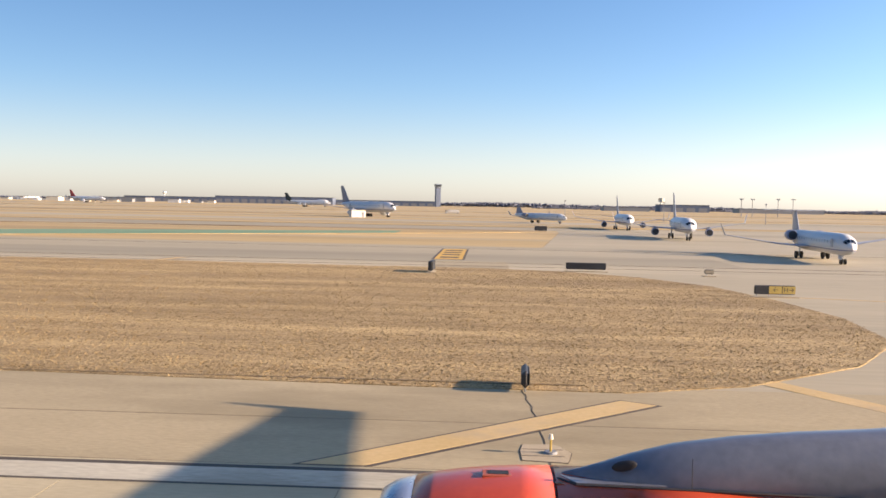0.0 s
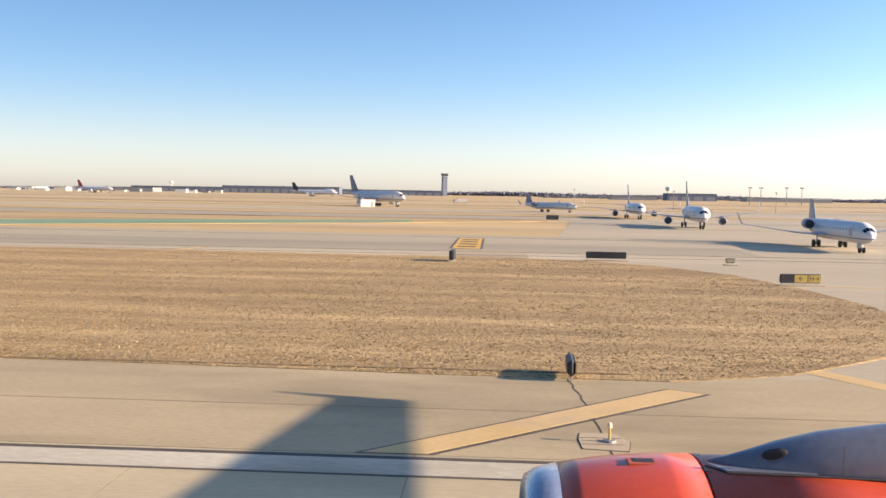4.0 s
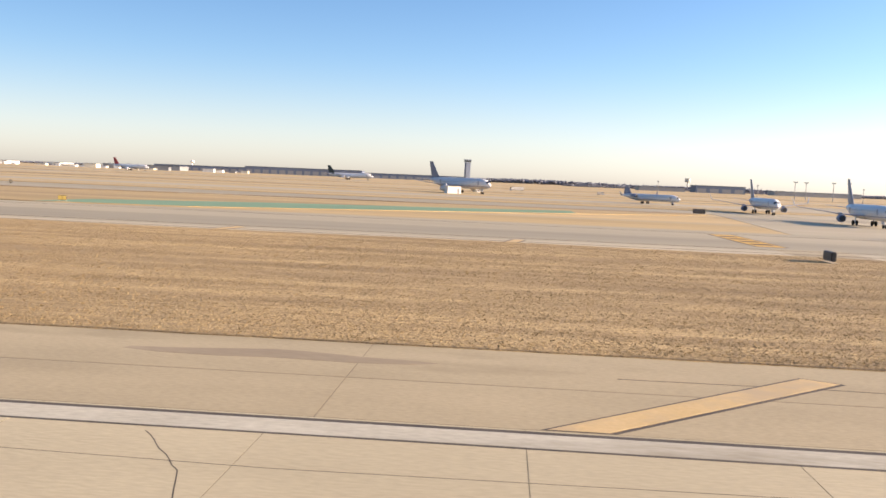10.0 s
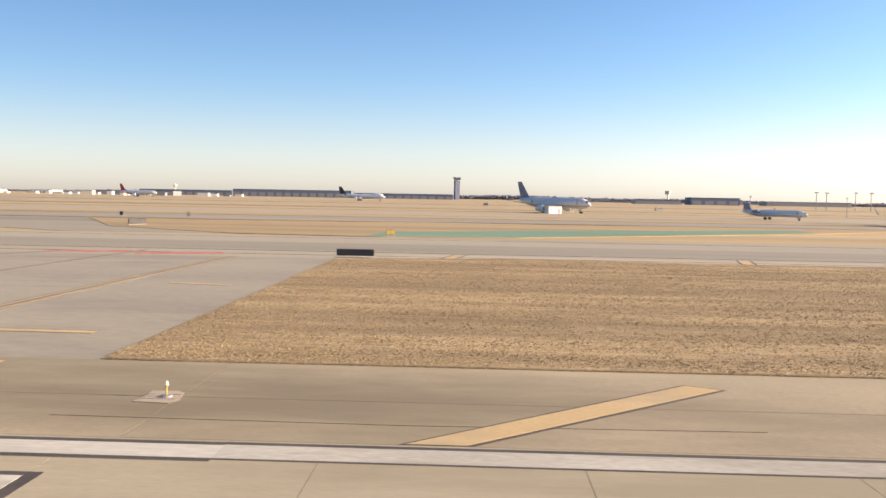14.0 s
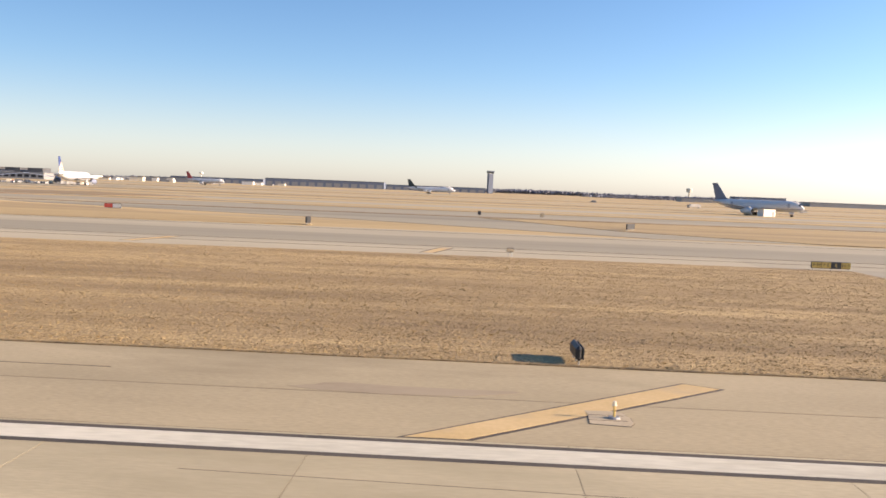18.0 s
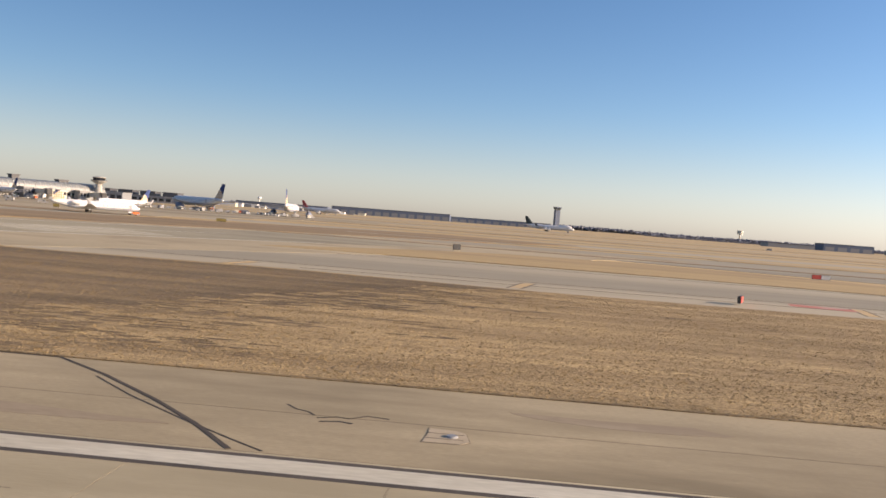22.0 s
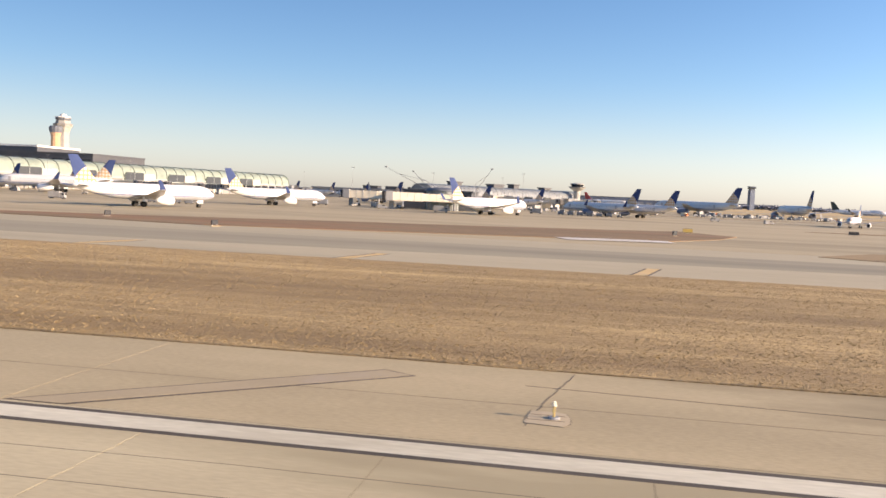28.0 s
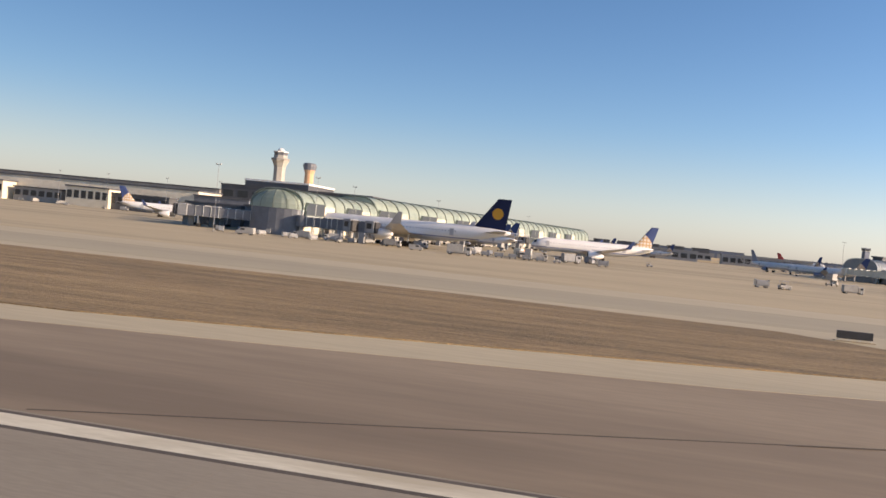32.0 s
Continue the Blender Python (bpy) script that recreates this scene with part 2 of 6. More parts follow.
RUNWAY_D = surf("runway_dark_asphalt", (0.204, 0.177, 0.135), (0.291, 0.256, 0.196), 0.85, 0.25, 12.0, 0.25, stretch=(0.2, 1, 1), per_piece=0.05, stains=(0.173, 0.148, 0.113), stain_scale=0.12)
SOIL = surf("dark_winter_turf", (0.10, 0.07, 0.036), (0.36, 0.255, 0.13), 0.95, 0.5, 6.0, 0.9, stretch=(0.10, 1, 1), stains=(0.135, 0.098, 0.055), stain_scale=0.06, deep=0.10, tufts=6.0, tuft_share=0.55)
STAIN = surf("stained_asphalt", (0.273, 0.216, 0.140), (0.373, 0.300, 0.198), 0.9, 0.5, 8.0, 0.2, stretch=(0.3, 1, 1), stains=(0.386, 0.312, 0.209), stain_scale=0.5)
BED = surf("joint_filler", (0.05, 0.042, 0.034), (0.085, 0.07, 0.055), 0.95, 0.5, 6.0)
JOINT = surf("sandy_joint_filler", (0.17, 0.14, 0.09), (0.25, 0.205, 0.135), 0.95, 0.5, 6.0)
TAR_F = surf("worn_dark_line_ground", (0.19, 0.15, 0.105), (0.27, 0.215, 0.15), 0.9, 0.5, 6.0, stains=(0.33, 0.27, 0.185), stain_scale=0.4)
WHITE_P = surf("white_line_paint", (0.50, 0.465, 0.35), (0.74, 0.70, 0.56), 0.75, 0.5, 9.0, 0.15, stretch=(0.25, 1, 1), stains=(0.45, 0.40, 0.29), stain_scale=0.35)
BLACK_P = surf("black_line_paint", (0.05, 0.042, 0.034), (0.12, 0.10, 0.08), 0.85, 0.6, 10.0)
YELLOW_P = surf("yellow_line_paint", (0.56, 0.39, 0.16), (0.70, 0.51, 0.255), 0.75, 0.5, 9.0, stains=(0.50, 0.38, 0.22), stain_scale=0.35)
FADED_P = surf("faded_yellow_paint", (0.42, 0.33, 0.19), (0.54, 0.41, 0.20), 0.8, 0.5, 9.0, stains=(0.37, 0.31, 0.23), stain_scale=0.35)
WORN_P = surf("worn_off_paint", (0.35, 0.285, 0.185), (0.45, 0.365, 0.235), 0.85, 0.5, 9.0, stains=(0.40, 0.33, 0.25), stain_scale=0.35)
RED_P = surf("red_ground_paint", (0.50, 0.15, 0.11), (0.60, 0.24, 0.18), 0.8, 0.5, 9.0, stains=(0.52, 0.36, 0.30), stain_scale=0.5)
GREEN_P = surf("green_turf", (0.13, 0.25, 0.15), (0.20, 0.34, 0.21), 0.95, 0.1, 4.0, 0.3, stretch=(0.2, 1, 1))
YELLOW_S = surf("yellow_surface_sign", (0.62, 0.36, 0.06), (0.74, 0.46, 0.10), 0.75, 0.7, 9.0, stains=(0.52, 0.33, 0.12), stain_scale=0.5)
MUD = surf("damp_silt", (0.13, 0.105, 0.085), (0.22, 0.18, 0.14), 0.7, 0.6, 6.0, 0.2, stretch=(0.4, 1, 1))
WET = surf("puddle_water", (0.15, 0.13, 0.105), (0.22, 0.19, 0.15), 0.6, 0.6, 6.0)
SALT = surf("salt_crust", (0.55, 0.52, 0.47), (0.74, 0.71, 0.66), 0.9, 0.8, 8.0, 0.2, stretch=(0.5, 1, 1), stains=(0.42, 0.36, 0.28), stain_scale=0.6)
PATCH_C = surf("patch_concrete", (0.408, 0.335, 0.226), (0.530, 0.443, 0.304), 0.9, 1.5, 14.0, 0.3)
WING_M = surf("wing_grey_metal", (0.36, 0.37, 0.40), (0.46, 0.47, 0.50), 0.4, 0.5, 6.0, metal=0.15)
DARKGREEN = surf("dark_green_fin", (0.02, 0.03, 0.028), (0.035, 0.05, 0.045), 0.35, 0.5, 6.0)
REDFIN = surf("red_fin", (0.40, 0.055, 0.05), (0.50, 0.10, 0.085), 0.5, 0.5, 6.0)
SHADE_G = surf("shaded_gate_glass", (0.035, 0.042, 0.05), (0.06, 0.07, 0.08), 0.5, 0.5, 3.0)
# cabin panes paled in colour, as haze and glare would wash them out
CABIN_G = surf("hazed_cabin_glass", (0.30, 0.31, 0.34), (0.40, 0.41, 0.43), 0.3, 0.5, 3.0)
GLASS_D = surf("dark_window_glass", (0.015, 0.018, 0.024), (0.03, 0.036, 0.045), 0.12, 0.5, 3.0)
TYRE = surf("tyre_rubber", (0.018, 0.017, 0.016), (0.035, 0.033, 0.03), 0.85, 2.0, 20.0)
STEEL = surf("bare_steel", (0.42, 0.42, 0.42), (0.58, 0.58, 0.58), 0.35, 2.0, 12.0, metal=0.9)
LIP = surf("polished_inlet_lip", (0.46, 0.50, 0.56), (0.60, 0.63, 0.68), 0.3, 1.5, 20.0, metal=0.85)
ORANGE = surf("orange_cowl_paint", (0.62, 0.075, 0.028), (0.72, 0.10, 0.04), 0.34, 1.2, 18.0, coat=0.4)
ORANGE_D = surf("dull_orange_rim", (0.42, 0.09, 0.05), (0.5, 0.13, 0.07), 0.5, 1.2, 18.0)
PYLON = surf("blue_grey_pylon_paint", (0.135, 0.152, 0.19), (0.215, 0.235, 0.275), 0.36, 1.2, 14.0, coat=0.25)
DARK = surf("black_rubber_seal", (0.02, 0.02, 0.022), (0.045, 0.045, 0.048), 0.6, 2.0, 16.0)
SIGN_B = surf("black_sign_panel", (0.012, 0.013, 0.016), (0.03, 0.032, 0.036), 0.5, 1.5, 10.0)
SIGN_Y = surf("yellow_sign_panel", (0.452, 0.320, 0.070), (0.546, 0.400, 0.120), 0.5, 1.5, 10.0)
SIGN_R = surf("red_sign_panel", (0.55, 0.07, 0.05), (0.65, 0.11, 0.08), 0.5, 1.5, 10.0)
SIGN_T = surf("tan_sign_panel", (0.36, 0.29, 0.19), (0.46, 0.38, 0.26), 0.6, 1.5, 10.0)
GREY_M = surf("grey_steel_paint", (0.20, 0.21, 0.22), (0.30, 0.31, 0.32), 0.5, 1.0, 8.0)
WHITE_W = surf("white_wall_panel", (0.66, 0.66, 0.63), (0.80, 0.79, 0.76), 0.6, 0.3, 4.0, stains=(0.58, 0.56, 0.52), stain_scale=0.2)
DARK_W = surf("dark_grey_wall", (0.055, 0.06, 0.07), (0.10, 0.105, 0.115), 0.6, 0.1, 2.0)
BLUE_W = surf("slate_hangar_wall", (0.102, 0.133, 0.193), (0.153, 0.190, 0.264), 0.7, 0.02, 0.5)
TOWER_C = surf("tower_concrete", (0.32, 0.31, 0.285), (0.44, 0.43, 0.395), 0.8, 0.2, 3.0)
TOWER_T = surf("terracotta_tower", (0.50, 0.30, 0.17), (0.62, 0.39, 0.23), 0.8, 0.2, 3.0)
VAULT_G = surf("pale_green_vault_glass", (0.32, 0.385, 0.325), (0.47, 0.525, 0.44), 0.3, 0.35, 3.0, stains=(0.25, 0.315, 0.27), stain_scale=0.2)
FRAME_W = surf("white_steel_rib", (0.42, 0.45, 0.43), (0.56, 0.58, 0.55), 0.5, 0.5, 5.0)
gn, gl = VAULT_G.node_tree.nodes, VAULT_G.node_tree.links
thin, blend = gn.new("ShaderNodeBsdfTranslucent"), gn.new("ShaderNodeMixShader")
thin.inputs["Color"].default_value = (0.72, 0.84, 0.77, 1)
blend.inputs[0].default_value = 0.3
gl.new(gn["Principled BSDF"].outputs[0], blend.inputs[1])
gl.new(thin.outputs[0], blend.inputs[2])
gl.new(blend.outputs[0], gn["Material Output"].inputs["Surface"])
PIER_G = surf("grey_pier_glass", (0.17, 0.185, 0.19), (0.26, 0.275, 0.28), 0.3, 0.3, 4.0)
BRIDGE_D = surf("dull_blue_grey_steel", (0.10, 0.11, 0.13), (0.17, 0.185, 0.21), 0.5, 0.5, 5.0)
WALL_M = surf("grey_lower_wall", (0.22, 0.215, 0.205), (0.33, 0.32, 0.30), 0.7, 0.3, 3.0)
VAN_W = surf("off_white_vehicle_paint", (0.26, 0.26, 0.25), (0.40, 0.39, 0.37), 0.45, 0.8, 6.0)
RIB_G = surf("green_grey_rib", (0.11, 0.145, 0.125), (0.18, 0.215, 0.185), 0.5, 0.5, 5.0)
# leafless crowns, with the blue-grey of distance haze put into their colour
TREE = surf("far_hazed_crowns", (0.115, 0.128, 0.165), (0.145, 0.158, 0.195), 0.95, 0.004, 0.05)
ORANGE_V = surf("orange_vehicle_paint", (0.60, 0.13, 0.03), (0.70, 0.20, 0.06), 0.4, 1.0, 6.0)
CREAM = surf("cream_panel", (0.62, 0.56, 0.44), (0.76, 0.70, 0.57), 0.6, 0.5, 5.0)


# ---- mesh helpers ----
def thing(name, label, category, place=None, group="", kind=""):
    ob = new(name)
    if place is not None:
        ob.matrix_world = place
    return tagged(ob, label, category, group, kind)


def part(name, bm, material, parent=None, label=""):
    me = bpy.data.meshes.new(name)
    bm.normal_update()
    bm.to_mesh(me)
    bm.free()
    me.materials.append(material)
    ob = new(name, me)
    if parent is not None:
        ob.parent = parent
    return tagged(ob, label)


def share(name, me, parent, m):
    """Another object on the same mesh, at a pose within its parent."""
    ob = new(name, me)
    ob.parent = parent
    ob.matrix_local = m
    return ob


def box(bm, x0, x1, y0, y1, z0, z1, bevel=0.0):
    vs = [bm.verts.new((x, y, z)) for x in (x0, x1) for y in (y0, y1) for z in (z0, z1)]
    fs = [bm.faces.new([vs[i] for i in q]) for q in ((0, 1, 3, 2), (4, 6, 7, 5), (0, 4, 5, 1), (2, 3, 7, 6), (0, 2, 6, 4), (1, 5, 7, 3))]
    if bevel:
        es = {e for f in fs for e in f.edges}
        bmesh.ops.bevel(bm, geom=list(es), offset=bevel, segments=1, profile=0.5, affect="EDGES")
    return bm


def boxed(x0, x1, y0, y1, z0, z1, bevel=0.0):
    return box(bmesh.new(), x0, x1, y0, y1, z0, z1, bevel)


def slab(outline, z0, z1):
    """A flat piece with an outline (anticlockwise) and a thickness."""
    bm = bmesh.new()
    low = [bm.verts.new((x, y, z0)) for x, y in outline]
    top = [bm.verts.new((x, y, z1)) for x, y in outline]
    bm.faces.new(top)
    bm.faces.new(low[::-1])
    k = len(outline)
    for i in range(k):
        j = (i + 1) % k
        bm.faces.new((low[i], low[j], top[j], top[i]))
    bmesh.ops.recalc_face_normals(bm, faces=bm.faces)
    return bm


def tube(bm, a, b, ra, rb=None, n=10, caps=True):
    rb = ra if rb is None else rb
    a, b = Vector(a), Vector(b)
    d = (b - a).normalized()
    u = d.orthogonal().normalized()
    v = d.cross(u)
    rings = []
    for c, r in ((a, ra), (b, rb)):
        rings.append([bm.verts.new(c + r * (math.cos(q) * u + math.sin(q) * v)) for q in (2 * math.pi * i / n for i in range(n))])
    for i in range(n):
        j = (i + 1) % n
        bm.faces.new((rings[0][i], rings[0][j], rings[1][j], rings[1][i]))
    if caps:
        bm.faces.new(rings[0][::-1])
        bm.faces.new(rings[1])
    return bm


def loft(bm, rings, close=True, smooth=True):
    """Skin over rings of points, all with as many points."""
    vs = [[bm.verts.new(p) for p in ring] for ring in rings]
    n = len(vs[0])
    for a, b in zip(vs, vs[1:]):
        for i in range(n):
            j = (i + 1) % n
            f = bm.faces.new((a[i], a[j], b[j], b[i]))
            f.smooth = smooth
    if close:
        bm.faces.new(vs[0][::-1])
        bm.faces.new(vs[-1])
    bmesh.ops.recalc_face_normals(bm, faces=bm.faces)
    return bm


def hoop(x, y, z, ry, rz, n=20, power=1.0):
    return [(x, y + ry * math.cos(q), z + rz * math.sin(q)) for q in (2 * math.pi * i / n for i in range(n))]


def spun(profile, y, z, n=32, smooth=True):
    """A body of revolution about a line along x: profile of (x, radius)."""
    bm = bmesh.new()
    return loft(bm, [hoop(x, y, z, r, r, n) for x, r in profile], True, smooth)


def blade(root, tip, thick):
    """A wing, fin or tailplane between two chords: each (leading point, trailing point)."""
    bm = bmesh.new()
    rings = []
    for (le, te), th in ((root, thick), (tip, thick * 0.45)):
        le, te = Vector(le), Vector(te)
        other = Vector((tip[0][0] - root[0][0], tip[0][1] - root[0][1], tip[0][2] - root[0][2]))
        nrm = (te - le).cross(other).normalized()
        ring = []
        for f, h in ((0, 0), (0.06, 0.6), (0.3, 1), (0.65, 0.6), (1, 0.06), (0.65, -0.5), (0.3, -0.8), (0.06, -0.5)):
            ring.append(tuple(le.lerp(te, f) + nrm * th * h))
        rings.append(ring)
    return loft(bm, rings, True, False)


# ---- ground, runway, taxiways ----
def paved(name, outline, top, material, label, thick=0.05):
    return tagged(part(name, slab(outline, top - thick, top), material), label, "pavement", kind="structure")


GROUND_Z = -0.05
gm = bmesh.new()
gx = [-5000, -2500, -1200, -700, -400, -100, 150, 600, 1500, 3000, 5000]
gy = [-900, -200, 0, 60, 120, 260, 600, 1200, 2400, 4990]
gv = [[gm.verts.new((x, y, GROUND_Z)) for x in gx] for y in gy]
for a, b in zip(gv, gv[1:]):
    for i in range(len(gx) - 1):
        gm.faces.new((a[i], a[i + 1], b[i + 1], b[i]))
tagged(part("ground", gm, FIELD), "flat dry straw-coloured airfield ground to the horizon", "ground", kind="structure")

# the two mown belts beside the runway: soil a little above the open field
def belt(name, outline, label):
    return tagged(part(name, slab(outline, -0.09, 0.012), GRASS), label, "grass", kind="structure")


BELT_A = [(-75.5, 22.7), (-12.0, 22.6), (-2.0, 22.1), (3.4, 22.0), (6.6, 23.2), (10.8, 26.6), (14.0, 31.6), (14.9, 38.2), (14.3, 45.5), (12.9, 52.4), (9.8, 57.6), (5.4, 61.3), (0.0, 62.8), (-5.8, 63.4), (-8.0, 62.8), (-25, 64.0), (-45, 63.5), (-63, 64.5), (-72.8, 62.4), (-75.5, 61.0)]
BELT_B = [(-310.0, 22.7), (-110.5, 22.7), (-107.8, 24.4), (-106.4, 26.1), (-106.3, 60.3), (-125, 60.0), (-158, 59.1), (-185, 58.8), (-222, 59.7), (-241, 62.8), (-260, 62.5), (-276.8, 66.9), (-284, 58.0), (-290.5, 48.0), (-295.6, 43.6), (-302.5, 33.7), (-304.9, 30.6), (-309.2, 24.2)]
BELT_C = [(-487.4, 22.68), (-374, 22.7), (-357, 42.2), (-340, 64.0), (-352, 60.0), (-366, 56.0), (-380, 55.0), (-455, 54.6), (-469.7, 52.2), (-473.3, 48.8), (-483.3, 42.6), (-480.3, 36.1), (-489.1, 30.5), (-493.0, 26.3), (-493.6, 23.9), (-492.6, 22.9)]
BELT_D = [(-760, 22.6), (-640, 26.0), (-584, 29.6), (-570, 33.6), (-553, 39.0), (-543.7, 39.5), (-535.8, 41.0), (-540.3, 46.4), (-554, 59.0), (-576, 60.8), (-606, 59.5), (-760, 60.0)]
for k, o in (("grass_belt_east", BELT_A), ("grass_belt_middle", BELT_B), ("grass_belt_west", BELT_C)):
    belt(k, o, "mown winter-brown grass belt between runway and taxiway")

ragged = random.Random(9)
inner = []
for (x0, y0), (x1, y1) in (((-301, 35.0), (-288, 35.5)), ((-288, 35.5), (-271, 31.5)), ((-271, 31.5), (-254, 23.6)), ((-247, 23.2), (-229, 58.6))):
    n = 60
    for i in range(n):
        inner.append((x0 + (x1 - x0) * i / n, max(22.9, y0 + (y1 - y0) * i / n + ragged.uniform(-1.2, 1.2))))
tagged(part("dark_turf", slab(inner + [(-222, 59.4), (-241, 61.8), (-260, 61.6), (-276.3, 66.0), (-283.6, 57.6), (-290, 47.8), (-295.2, 43.2), (-302, 33.5)], -0.02, 0.016), SOIL), "dark bare turf at the grass corner", "grass", kind="structure")
corner = [(-309.4, 23.0), (-302.6, 22.9)]
for i in range(24):
    corner.append((-300.2 + ragged.uniform(-1.1, 1.1), 23.2 + 11.0 * i / 24))
tagged(part("dark_turf", slab(corner + [(-301.8, 33.4), (-304.3, 30.2)], -0.02, 0.0155), SOIL), "dark bare tip of the grass corner", "grass", kind="structure")
# patchy edge of the dark turf, thinning out into the paler grass
tufty = bmesh.new()
for _ in range(2600):
    y = 22.95 + 35.6 * ragged.random()
    reach = 26.0 * ragged.random() ** 1.7
    x = -249.5 + 0.5 * (y - 22.95) + reach
    if noise.noise(Vector((x * 0.16, y * 0.5, 3.0))) * 18 + 6 < reach - 8 * ragged.random():
        continue
    w, d = ragged.uniform(0.25, 1.1), ragged.uniform(0.08, 0.24)
    z = 0.018 + 0.006 * ragged.random()
    ring = []
    for i in range(9):
        a = 2 * math.pi * i / 9
        k = ragged.uniform(0.55, 1.2)
        ring.append(tufty.verts.new((x + w * k * math.cos(a), max(22.8, y + d * k * math.sin(a)), z)))
    tufty.faces.new(ring)
for _ in range(2400):
    x = -303.5 + 53.5 * ragged.random() ** 1.35
    edge = 35.2 if x < -286 else 35.2 + (x + 286) * -0.36
    reach = 11.0 * ragged.random() ** 1.4
    y = edge - reach
    if y < 23.0 or noise.noise(Vector((x * 0.13, y * 0.6, 7.0))) * 16 + 3 < reach - 4 * ragged.random():
        continue
    w, d = ragged.uniform(0.3, 1.5), ragged.uniform(0.06, 0.2)
    ring = []
    for i in range(9):
        a = 2 * math.pi * i / 9
        k = ragged.uniform(0.5, 1.2)
        ring.append(tufty.verts.new((x + w * k * math.cos(a), max(22.8, y + d * k * math.sin(a)), 0.018 + 0.002 * math.sin(x * 7))))
    tufty.faces.new(ring)
tagged(part("turf_patches", tufty, SOIL), "patchy dark turf thinning out into dry grass", "grass", kind="stuff")
# dark strip that paints the shadow gap where turf meets pavement
for x0, x1 in ((-75.4, 2.5), (-309.0, -110.6), (-487.0, -374.2)):
    rim, n = [], int((x1 - x0) / 1.5)
    near = [(x0 + (x1 - x0) * i / n, 22.63 + ragged.uniform(-0.03, 0.02)) for i in range(n + 1)]
    away = [(x0 + (x1 - x0) * i / n, 22.75 + ragged.uniform(-0.03, 0.06)) for i in range(n + 1)]
    tagged(part("turf_gap_shade", slab(near + away[::-1], -0.03, 0.026), SOIL), "dark strip painted for the shadow gap along the grass edge", "grass", kind="structure")
# runway bed, with its concrete slabs, line paint and shoulder strips on it
runway = paved("runway", [(-900, -40), (260, -40), (260, 15.42), (-900, 15.42)], -0.004, JOINT, "long pale concrete runway with dark joints", 0.06)
SLAB_X, SLAB_Y0 = 4.4, 7.9
first = part("slab", boxed(0.007, SLAB_X - 0.007, SLAB_Y0, 15.4, -0.045, 0.0), RUNWAY_C, runway)
first.location = (-437.8, 0, 0)
dark = part("asphalt_bay", boxed(0.004, 2 * SLAB_X - 0.004, SLAB_Y0, 15.4, -0.045, 0.0), RUNWAY_D, runway, "dark asphalt bay")
dark.location = (-596.2, 0, 0)
for i in range(1, 126):
    share("slab", first.data, runway, Matrix.Translation((-437.8 + SLAB_X * i, 0, 0)))
for i in range(1, 18):
    share("asphalt_bay", dark.data, runway, Matrix.Translation((-596.2 + 2 * SLAB_X * i, 0, 0)))
tagged(part("slab_field", slab([(-437.8, -40), (260, -40), (260, SLAB_Y0 - 0.02), (-437.8, SLAB_Y0 - 0.02)], -0.04, 0.0), RUNWAY_C, runway), kind="stuff")
tagged(part("asphalt_field", slab([(-900, -40), (-437.8, -40), (-437.8, SLAB_Y0 - 0.02), (-900, SLAB_Y0 - 0.02)], -0.04, 0.0), RUNWAY_D, runway), kind="stuff")
part("slab_west", slab([(-900, SLAB_Y0), (-596.3, SLAB_Y0), (-596.3, 15.4), (-900, 15.4)], -0.04, 0.0), RUNWAY_D, runway)
part("slab_east", slab([(116.6, SLAB_Y0), (260, SLAB_Y0), (260, 15.4), (116.6, 15.4)], -0.04, 0.0), RUNWAY_C, runway)

shoulder = paved("runway_shoulder", [(-900, 15.42), (60, 15.42), (60, 22.66), (-900, 22.66)], -0.010, JOINT, "sandy asphalt runway shoulder with a sealed seam", 0.06)
strip = part("asphalt_strip", boxed(0.01, 43.99, 15.45, 18.66, -0.06, -0.006), SHOULDER_C, shoulder)
strip2 = part("asphalt_strip", boxed(0.01, 43.99, 18.71, 22.66, -0.06, -0.006), SHOULDER_C, shoulder)
wide_strip = part("junction_strip", boxed(0.01, 43.99, 15.45, 22.7, -0.06, -0.006), JUNCTION_C, shoulder, "smooth brown asphalt of the junction")
wide_strip.matrix_local = Matrix.Translation((-864, 0, 0))
for i in range(1, 8):
    share("junction_strip", wide_strip.data, shoulder, Matrix.Translation((-864 + 44 * i, 0, 0)))
for i in range(8, 21):
    m = Matrix.Translation((-864 + 44 * i, 0, 0))
    if i == 8:
        strip.matrix_local = m
        strip2.matrix_local = m
    else:
        share("asphalt_strip", strip.data, shoulder, m)
        share("asphalt_strip", strip2.data, shoulder, m)

paved("connector_east", [(60, 15.42), (150, 15.42), (150, 61.5), (-20, 61.5), (-5, 22.68), (60, 22.68)], -0.012, TAXI_C, "worn concrete taxiway entrance to the runway")
paved("connector_middle", [(-112, 22.68), (-72, 22.68), (-72, 61.6), (-112, 61.6)], -0.012, LINK_C, "stained grey concrete taxiway link across the grass")
UX, UY = math.cos(radians(52.3)), math.sin(radians(52.3))


def across(n, s):
    """A point of the crossing runway: n metres across it, s along it."""
    return (-UY * n + UX * s, UX * n + UY * s)


def along(n0, n1, s0, s1):
    return [across(n0, s0), across(n0, s1), across(n1, s1), across(n1, s0)]


